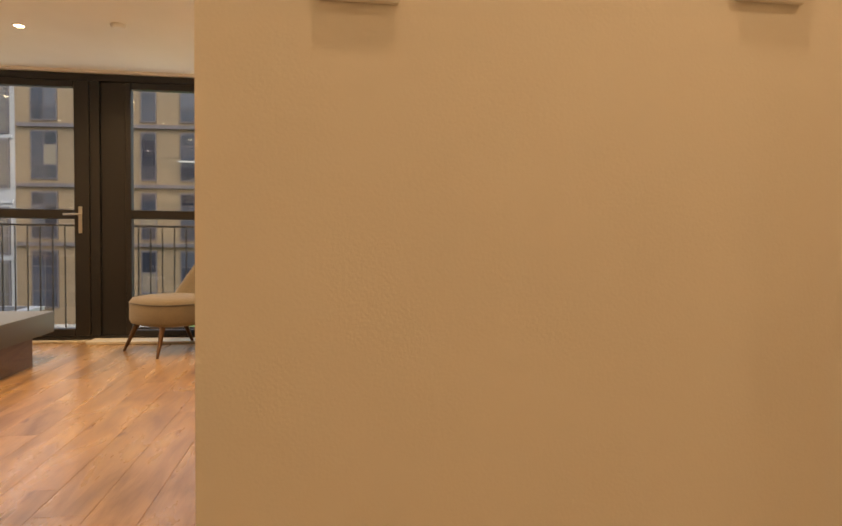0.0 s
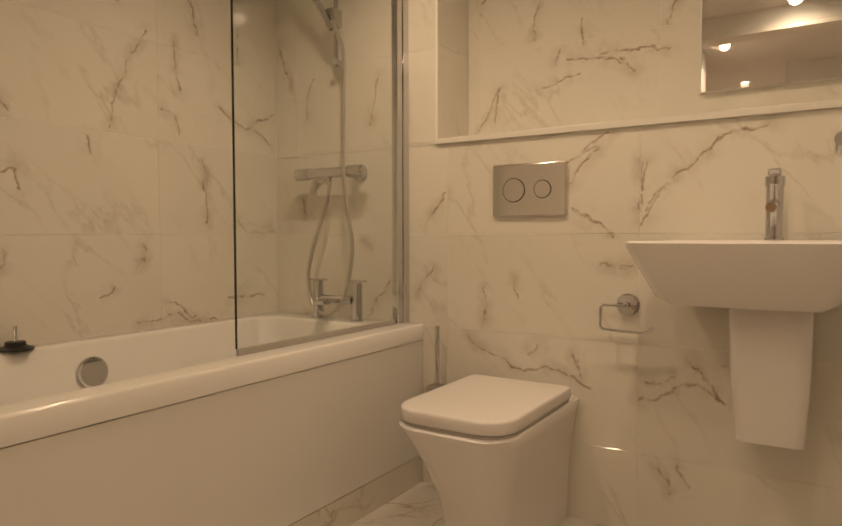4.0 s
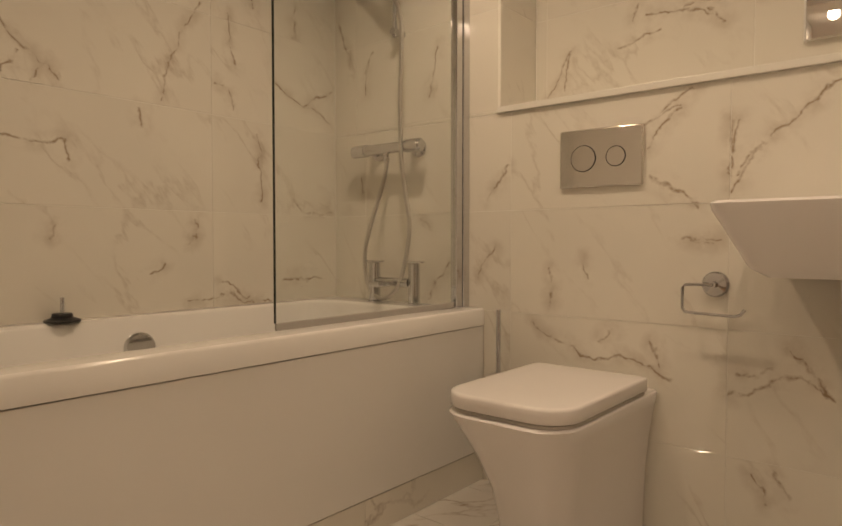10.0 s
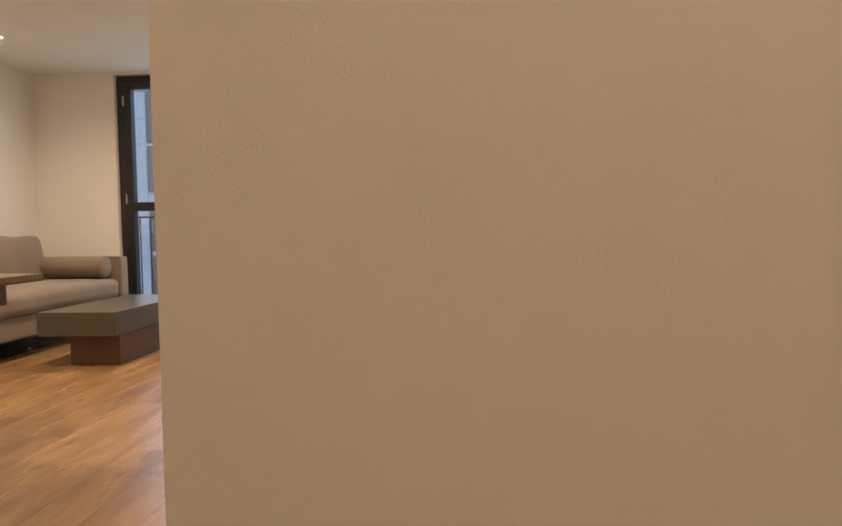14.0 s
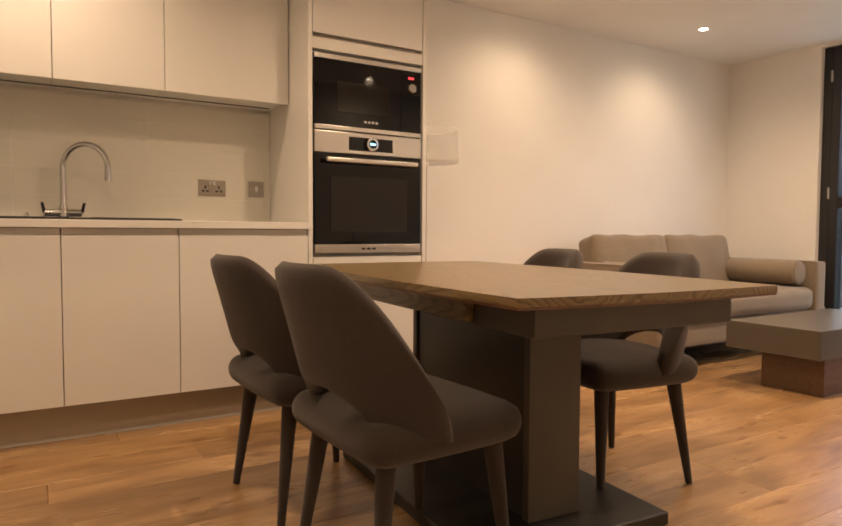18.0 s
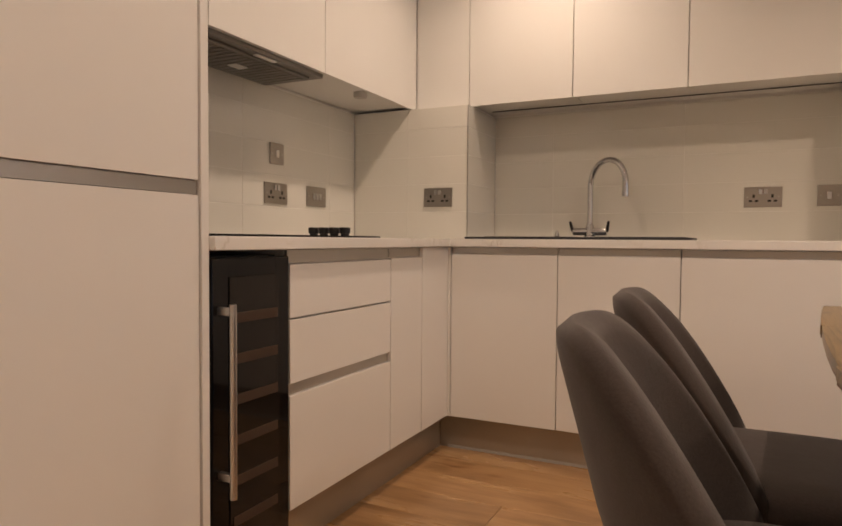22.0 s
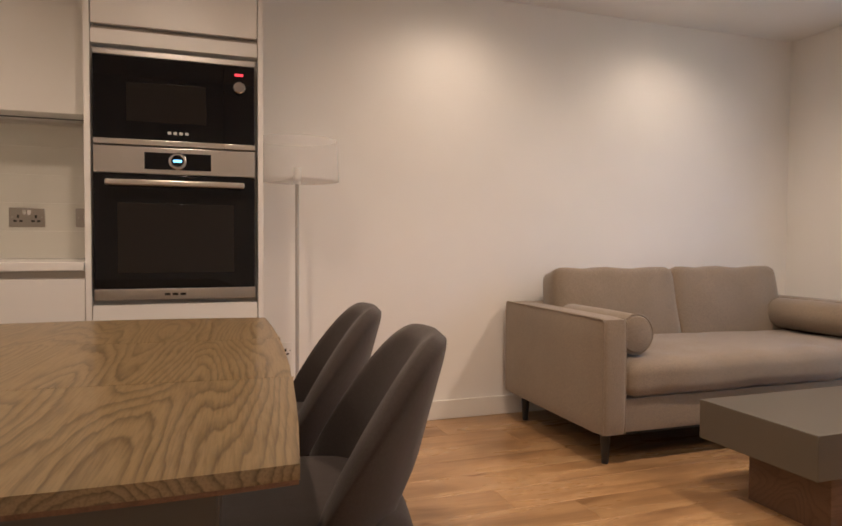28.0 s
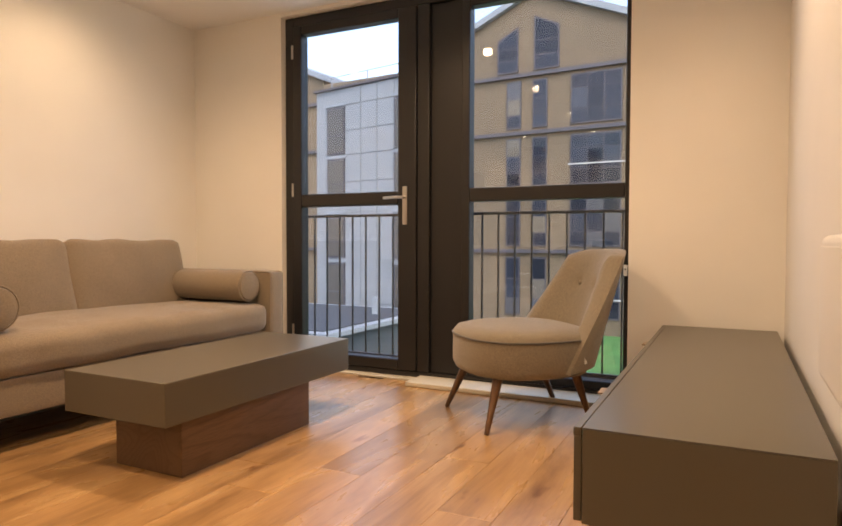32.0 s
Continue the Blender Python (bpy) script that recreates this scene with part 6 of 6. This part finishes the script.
# recess sill and mirror
tagged(link_mesh("trim_sill", box(BX0, 1.404, BY0 - 0.264, BY0 + 0.012, 1.3655, 1.3885, 0.003), SILL_WHITE), "white sill along the tiled recess", "sill", "", "structure")
c = thing("wall_mirror", (0.15, BY0 - 0.255, 1.50), "frameless mirror fixed on the tiled recess wall", "mirror")
part("backing", box(-0.165, 0.483, BY0 - 0.2545, BY0 - 0.2402, 1.500, 2.25), WHITE_PLASTIC, c)
part("mirror_glass", box(-0.165, 0.4825, BY0 - 0.2400, BY0 - 0.2345, 1.500, 2.25, 0.001), MIRROR, c, "mirror glass")
part("edge_strip", box(0.4832, 0.4890, BY0 - 0.2545, BY0 - 0.2340, 1.497, 2.25, 0.001), WHITE_PLASTIC, c, "white edge strip")

# strike plate on the lining, handle on the leaf
bm = prism([(x, y) for x, y in rounded_rect(-0.0125, 0.0125, -0.095, 0.095, 0.012, 6)], 0, 0.0025)
box(-0.034, -0.012, -0.080, -0.008, 0.0, 0.0024, 0.0, 1, bm)
turn(bm, Matrix.Translation((DOOR_X1 - 0.0005, Y_BN + 0.046, 1.115)) @ Matrix.Rotation(radians(-90), 4, "Y") @ Matrix.Rotation(radians(90), 4, "Z"))
part("strike_plate", bm, BRONZE, frame_door, "dull brass strike plate")
for z0, z1 in ((1.136, 1.184), (1.045, 1.098)):
    part("strike_hole", box(DOOR_X1 - 0.0042, DOOR_X1 - 0.0031, Y_BN + 0.040, Y_BN + 0.053, z0, z1), DARK_GAP, frame_door)
LXE = 0.036
part("handle_rose", rod((LXE, Y_BN - 0.775, 1.128), (LXE + 0.010, Y_BN - 0.775, 1.128), 0.026, seg=24), STEEL, frame_door)
bm = rod((LXE + 0.008, Y_BN - 0.775, 1.128), (LXE + 0.055, Y_BN - 0.775, 1.128), 0.010)
rod((LXE + 0.055, Y_BN - 0.785, 1.128), (LXE + 0.055, Y_BN - 0.66, 1.128), 0.010, bm=bm)
part("lever_handle", bm, CHROME, frame_door, "chrome lever handle")
part("thumb_turn", rod((LXE, Y_BN - 0.775, 1.057), (LXE + 0.022, Y_BN - 0.775, 1.057), 0.020, 0.012, 20), STEEL, frame_door)

# ---- outside ----
def local_frame(o, deg):
    a = radians(deg)
    e = Vector((math.cos(a), math.sin(a), 0))
    n = Vector((-e.y, e.x, 0))  # towards the flat
    return Matrix.Translation((o[0], o[1], 0)) @ Matrix((e, n, Vector((0, 0, 1)))).transposed().to_4x4()


def block(m, s0, s1, d0, d1, z0, z1, bev=0.0, bm=None):
    return turn(box(s0, s1, d0, d1, z0, z1, bev), m) if bm is None else merged(bm, turn(box(s0, s1, d0, d1, z0, z1, bev), m))


GROUND_Z = -3.3
bm = box(-300, 600, -450, 450, GROUND_Z - 0.3, GROUND_Z)
setting("ground", bm, PAVING, "grey paved ground")
tagged(link_mesh("lawn", box(13, 33.0, -40, 3.4, GROUND_Z, GROUND_Z + 0.06), GRASS), "green artificial lawn", "lawn", "", "structure")
tagged(link_mesh("path_edge", box(33.1, 33.9, -40, 3.4, GROUND_Z, GROUND_Z + 0.25), PALE_STONE), "pale stone edging beside the lawn", "edging", "", "structure")

# brick building with a gable
MB = Matrix.Translation((0, 0, 0.32)) @ local_frame((31.57, 4.57), 85)
bb = thing("brick_building", (0, 0, 0), "buff brick apartment building with dark bands and gables", "building")


def gable_wall(s_mid):
    b = bmesh.new()
    pts = [(s_mid + 5.6, GROUND_Z - 0.4), (s_mid + 5.6, 9.55), (s_mid, 11.9), (s_mid - 5.6, 9.55), (s_mid - 5.6, GROUND_Z - 0.4)]
    f = [b.verts.new((s, 0, z)) for s, z in pts]
    r = [b.verts.new((s, -9, z)) for s, z in pts]
    b.faces.new(f)
    b.faces.new(r[::-1])
    for i in range(5):
        b.faces.new([f[i], f[(i + 1) % 5], r[(i + 1) % 5], r[i]])
    return turn(b, MB)


GABLES = (0.25, -10.96, 18.3)
part("wall", block(MB, 5.86, 12.69, -9, -0.02, GROUND_Z - 0.4, 9.3), BRICK, bb, "", 0)
for s_mid in GABLES:
    part("wall", gable_wall(s_mid), BRICK, bb, "", 0)
    for sgn in (-1, 1):
        b = bmesh.new()
        q = [(s_mid, 11.92), (s_mid + sgn * 5.75, 9.50), (s_mid + sgn * 5.75, 9.80), (s_mid, 12.22)]
        f = [b.verts.new((s, 0.25, z)) for s, z in q]
        r = [b.verts.new((s, -9.2, z)) for s, z in q]
        b.faces.new(f)
        b.faces.new(r[::-1])
        for i in range(4):
            b.faces.new([f[i], f[(i + 1) % 4], r[(i + 1) % 4], r[i]])
        part("roof", turn(b, MB), ROOF_METAL, bb, "grey metal roof edge", 0)


def far_window(host, m, s0, s1, z0, z1, split=1, mat=None, rails=(0.45,)):
    """A dark metal window: an outer frame, then panes between upright and level glazing bars."""
    w0 = part("window", block(m, s0, s1, 0.005, 0.06, z0, z1), FRAME_FAR, host, "dark framed window", 0)
    levels = [z0 + 0.05] + [z0 + (z1 - z0) * r for r in rails] + [z1 - 0.05]
    step = (s1 - s0 - 0.06) / split
    for k in range(split):
        a0, a1 = s0 + 0.06 + k * step, s0 + (k + 1) * step
        for b0, b1 in zip(levels, levels[1:]):
            part("pane", block(m, a0, a1, 0.061, 0.075, b0 + 0.03, b1 - 0.03), mat or PANE_FAR, w0, "", 0)
    return w0


def raked_window(host, m, s0, s1, z0, za, zb, z_rail):
    """A gable window whose head slopes with the roof: a frame, level panes below the rail and one raked pane above."""
    def slab(pts, d0, d1):
        b = bmesh.new()
        f = [b.verts.new((s, d1, z)) for s, z in pts]
        r = [b.verts.new((s, d0, z)) for s, z in pts]
        b.faces.new(f)
        b.faces.new(r[::-1])
        for i in range(4):
            b.faces.new([f[i], f[(i + 1) % 4], r[(i + 1) % 4], r[i]])
        return turn(b, m)

    w0 = part("window", slab([(s0, z0), (s1, z0), (s1, zb), (s0, za)], 0.005, 0.06), FRAME_FAR, host, "dark framed window with a sloping head", 0)
    mid = (z0 + z_rail) / 2
    for b0, b1 in ((z0 + 0.08, mid - 0.04), (mid + 0.04, z_rail - 0.04)):
        part("pane", block(m, s0 + 0.07, s1 - 0.07, 0.061, 0.075, b0, b1), PANE_FAR, w0, "", 0)
    part("pane", slab([(s0 + 0.07, z_rail + 0.04), (s1 - 0.07, z_rail + 0.04), (s1 - 0.07, zb - 0.09), (s0 + 0.07, za - 0.09)], 0.061, 0.075), PANE_FAR, w0, "", 0)


for s_mid in GABLES:
    for z0, z1 in ((5.80, 8.00), (3.10, 5.35), (0.35, 2.55), (-2.85, -0.15)):
        far_window(bb, MB, s_mid + 0.60, s_mid + 1.32, z0, z1, 1, None, (0.28, 0.62))
        far_window(bb, MB, s_mid - 0.68, s_mid + 0.03, z0, z1, 1, None, (0.28, 0.62))
        far_window(bb, MB, s_mid - 4.02, s_mid - 1.77, z0, z1, 3, None, (0.3, 0.72))
        far_window(bb, MB, s_mid + 3.8, s_mid + 5.0, z0, z1, 2, None, (0.3, 0.72))
    raked_window(bb, MB, s_mid + 0.75, s_mid + 1.80, 8.42, 10.50, 9.98, 9.55)
    raked_window(bb, MB, s_mid - 1.22, s_mid - 0.02, 8.42, 10.34, 10.90, 9.75)
    for z in (8.02, 5.37, 2.62, -0.10):
        part("band", block(MB, s_mid - 5.6, s_mid + 5.6, 0.005, 0.16, z + 0.13, z + 0.30), FRAME_FAR, bb, "dark metal band", 0)
    for z in (3.1, -2.85):
        part("balcony_rail", block(MB, s_mid - 4.4, s_mid - 1.75, 0.30, 0.36, z + 0.86, z + 0.92), PALE_STONE, bb, "pale metal handrail", 0)

# pale panelled building
MW = Matrix.Translation((0, 0, 0.20)) @ local_frame((21.57, 7.37), 77.9)
wb = thing("panelled_building", (0, 0, 0), "pale grey panel-clad building with a flat roof", "building")
PLAN = [(-1.86, 0.0), (2.90, 0.0), (2.90, -3.0), (1.4, -3.0)]
part("wall", turn(prism(PLAN, GROUND_Z - 0.3, 6.05), MW), PANEL_FAR, wb, "", 0)
part("roof", turn(prism([(-1.93, 0.10), (2.98, 0.10), (2.98, -3.0), (1.35, -3.0)], 6.055, 6.13), MW), FRAME_FAR, wb, "", 0)
COLS = [(-1.70, -0.87), (1.44, 2.30)]
for a, b2 in COLS:
    for z0, z1 in ((3.75, 5.41), (2.11, 3.59), (0.09, 1.53), (-1.80, -0.10), (-3.2, -2.0)):
        far_window(wb, MW, a, b2, z0, z1, 1, WARM_FAR, (0.4,))
    for z in (5.45, 3.61, 1.65, -0.07):
        part("panel_joint", block(MW, a - 0.1, b2 + 0.1, 0.002, 0.05, z, z + 0.10), ROOF_METAL, wb, "", 0)
for (a, b2), (a3, b3) in zip(COLS, COLS[1:]):
    nn2 = 3
    zs = [-3.2, -1.45, -0.05, 0.85, 1.70, 2.75, 3.70, 4.55, 5.45, 6.02]
    for i in range(nn2):
        u0 = b2 + 0.02 + i * (a3 - b2 - 0.04) / nn2
        u1 = b2 + 0.02 + (i + 1) * (a3 - b2 - 0.04) / nn2
        for z0, z1 in zip(zs, zs[1:]):
            part("panel", block(MW, u0 + 0.012, u1 - 0.012, 0.002, 0.03, z0 + 0.012, z1 - 0.012), PANEL_FAR, wb, "", 0)
part("roof_rail", block(MW, -1.0, 2.8, -0.6, -0.575, 6.70, 6.725), ROOF_METAL, wb, "", 0)
for k in range(3):
    part("rail_post", block(MW, -0.9 + 1.8 * k, -0.86 + 1.8 * k, -0.6, -0.575, 6.13, 6.70), ROOF_METAL, wb, "", 0)

# low dark roofs in the yard
lr = thing("low_building", (15, 5, GROUND_Z), "low dark building with a flat roof and pale edging", "building")
part("wall", box(13.6, 18.6, 3.9, 11.5, GROUND_Z, -1.12), DARK_WALL, lr, "", 0)
part("roof_edge", box(13.45, 18.75, 3.75, 11.6, -1.119, -1.02), ROOF_METAL, lr, "", 0)
part("roof_deck", box(13.75, 18.45, 4.05, 11.3, -1.019, -1.0), ROOF_DARK, lr, "", 0)
part("vent", box(16.9, 17.05, 4.6, 4.75, -0.999, -0.55), ROOF_METAL, lr, "", 0)
lr = thing("low_building", (10.5, 4, GROUND_Z), "low dark flat-roofed extension in the yard", "building")
part("wall", box(9.2, 12.6, 2.9, 9.0, GROUND_Z, -1.45), DARK_WALL, lr, "", 0)
part("roof_edge", box(9.1, 12.7, 2.8, 9.1, -1.449, -1.36), ROOF_METAL, lr, "", 0)

# ---- white panel on the wall beside the media unit ----
c = thing("wall_panel", (4.1, Y_W4, 0.56), "white rounded panel with a brass catch on the wall", "panel")
part("casing", box(3.72, 4.455, Y_W4 + 0.001, Y_W4 + 0.046, 0.560, 0.885, 0.018, 4), PANEL_WHITE, c)
part("front_plate", box(3.75, 4.425, Y_W4 + 0.0462, Y_W4 + 0.050, 0.585, 0.860, 0.0015), PANEL_WHITE, c)
part("catch", box(3.955, 3.995, Y_W4 + 0.0502, Y_W4 + 0.064, 0.838, 0.850, 0.003), BRONZE, c, "small brass catch")

# ---- floor boards ----
def boards():
    shapes = {}
    rng = random.Random(4)
    y, row = Y_DOOR + 0.003, 0
    while y < -0.002:
        wdt = 0.189
        y1 = min(y + wdt, -0.002)
        x = X_HOB - 0.40 - rng.random() * 1.4
        while x < X_END + 0.05:
            ln = rng.choice((1.2, 1.5, 1.8, 2.0))
            x0, x1 = max(x, X_HOB - 0.4), min(x + ln, X_END + 0.04)
            x += ln + 0.0008
            if x1 - x0 < 0.1 or (y1 < Y_W4 - 0.0 and x0 > X_SW):
                continue
            if y < Y_W4:
                x1 = min(x1, X_SW + 0.05)
            if y > -3.25:
                x0 = max(x0, X_HOB)
            if x1 - x0 < 0.05:
                continue
            key = (round(x1 - x0, 2), round(y1 - y, 3))
            if key not in shapes:
                b = box(-key[0] / 2, key[0] / 2, -key[1] / 2, key[1] / 2, -0.012, 0.0, 0.0009, 1)
                me = bpy.data.meshes.new("floor_board")
                bmesh.ops.recalc_face_normals(b, faces=b.faces[:])
                b.to_mesh(me)
                b.free()
                me.materials.append(OAK)
                shapes[key] = me
            o = new("floor_board", shapes[key])
            o.parent = bpy.data.objects["floor"]
            o.location = ((x0 + x1) / 2, (y + y1) / 2, 0.0)
        y = y1 + 0.0007
        row += 1


boards()


def tile_field(parent, mat, origin, du, dv, wu, wv, tw, th, normal, depth=0.010, u_off=0.0, v_off=0.0, gap=0.0020, bond=0.0, holes=()):
    """Tiles over a rectangle wu by wv from origin along du, dv, standing proud along normal."""
    du, dv, normal = Vector(du), Vector(dv), Vector(normal)
    rot = Matrix((du, dv, normal)).transposed().to_4x4()
    shapes = {}
    host = bpy.data.objects[parent]
    v, row = v_off if v_off <= 0 else v_off - th, 0
    while v < wv - 1e-4:
        u = (u_off if u_off <= 0 else u_off - tw) - (bond * tw if row % 2 else 0)
        while u < wu - 1e-4:
            a0, a1, b0, b1 = max(u, 0), min(u + tw, wu), max(v, 0), min(v + th, wv)
            u += tw
            if a1 - a0 < 0.012 or b1 - b0 < 0.012:
                continue
            key = (round(a1 - a0, 3), round(b1 - b0, 3))
            if key not in shapes:
                b = box(-key[0] / 2 + gap / 2, key[0] / 2 - gap / 2, -key[1] / 2 + gap / 2, key[1] / 2 - gap / 2, 0.0, depth, min(0.0006, gap * 0.6), 1)
                me = bpy.data.meshes.new("tile")
                bmesh.ops.recalc_face_normals(b, faces=b.faces[:])
                b.to_mesh(me)
                b.free()
                me.materials.append(mat)
                shapes[key] = me
            o = new("tile", shapes[key])
            o.parent = host
            o.matrix_basis = Matrix.Translation(Vector(origin) + du * (a0 + a1) / 2 + dv * (b0 + b1) / 2) @ rot
        v += th
        row += 1


# kitchen splashback: cream gloss tiles laid long on a bed of pale grout
for host, b in (("wall_north", (JOG_X + 0.001, JOG_X + 1.545, -0.0098, -0.0005, WT1 + 0.001, 1.549)), ("wall_hob", (X_HOB + 0.0005, X_HOB + 0.0098, -2.019, -0.40, WT1 + 0.001, 1.549)),
                ("wall_boxing", (X_HOB + 0.012, JOG_X - 0.0095, JOG_Y + 0.0012, JOG_Y + 0.0085, WT1 + 0.001, 1.549)), ("wall_boxing", (JOG_X - 0.0085, JOG_X - 0.0012, JOG_Y + 0.002, -0.012, WT1 + 0.001, 1.549))):
    bed = link_mesh("grout_bed", box(*b), GROUT)
    bed.parent = bpy.data.objects[host]
tile_field("wall_north", GLOSS_TILE, (JOG_X + 0.001, -0.001, WT1 + 0.001), (1, 0, 0), (0, 0, 1), 1.544, 0.621, 0.60, 0.13, (0, -1, 0), 0.010, 0.30, 0.127, 0.0020)
tile_field("wall_hob", GLOSS_TILE, (X_HOB + 0.001, -2.020, WT1 + 0.001), (0, 1, 0), (0, 0, 1), 1.621, 0.615, 0.60, 0.13, (1, 0, 0), 0.010, 0.2, 0.127, 0.0020)
tile_field("wall_boxing", GLOSS_TILE, (X_HOB + 0.012, JOG_Y + 0.009, WT1 + 0.001), (1, 0, 0), (0, 0, 1), 0.608, 0.617, 0.60, 0.13, (0, -1, 0), 0.009, 0.30, 0.127, 0.0020)
tile_field("wall_boxing", GLOSS_TILE, (JOG_X - 0.009, JOG_Y + 0.001, WT1 + 0.001), (0, 1, 0), (0, 0, 1), 0.386, 0.617, 0.60, 0.13, (1, 0, 0), 0.009, 0, 0.127, 0.0020)
# bathroom walls and floor
Z_J = 1.016
tile_field("wall_bath_east", MARBLE_EAST, (BX1 + 0.010, BY0 + 0.001, 0.0), (0, 1, 0), (0, 0, 1), Y_BN - BY0 - 0.002, CEIL_BATH - 0.001, 0.725, 0.3635, (-1, 0, 0), 0.010, 0.62, Z_J - 3 * 0.3635 + 0.3635)
tile_field("wall_bath_south", MARBLE_SOUTH, (BX0, BY0 - 0.010, 0.0), (1, 0, 0), (0, 0, 1), BX1 - BX0, 1.364, 0.725, 0.3635, (0, 1, 0), 0.010, 0.07, Z_J - 2 * 0.3635)
tile_field("wall_bath_niche", MARBLE_RECESS, (BX0, BY0 - 0.265, 1.39), (1, 0, 0), (0, 0, 1), 1.565, 1.005, 0.725, 0.3635, (0, 1, 0), 0.010, 0.07, 0.0)
tile_field("wall_bath_pier", MARBLE_SOUTH, (1.407, BY0 - 0.010, 1.366), (1, 0, 0), (0, 0, 1), 0.858, 1.030, 0.725, 0.3635, (0, 1, 0), 0.010, 0.0, 0.012)
tile_field("wall_bath_pier", MARBLE, (1.405, BY0 - 0.254, 1.39), (0, 1, 0), (0, 0, 1), 0.252, 1.005, 0.725, 0.3635, (-1, 0, 0), 0.008, 0.0, 0.0)
tile_field("floor_step", MARBLE_FLOOR, (BX0, BY0, FZ - 0.0119), (1, 0, 0), (0, 1, 0), BX1 - BX0, Y_BN - BY0 - 0.001, 0.6, 0.3, (0, 0, 1), 0.0115, 0.2, 0.1)
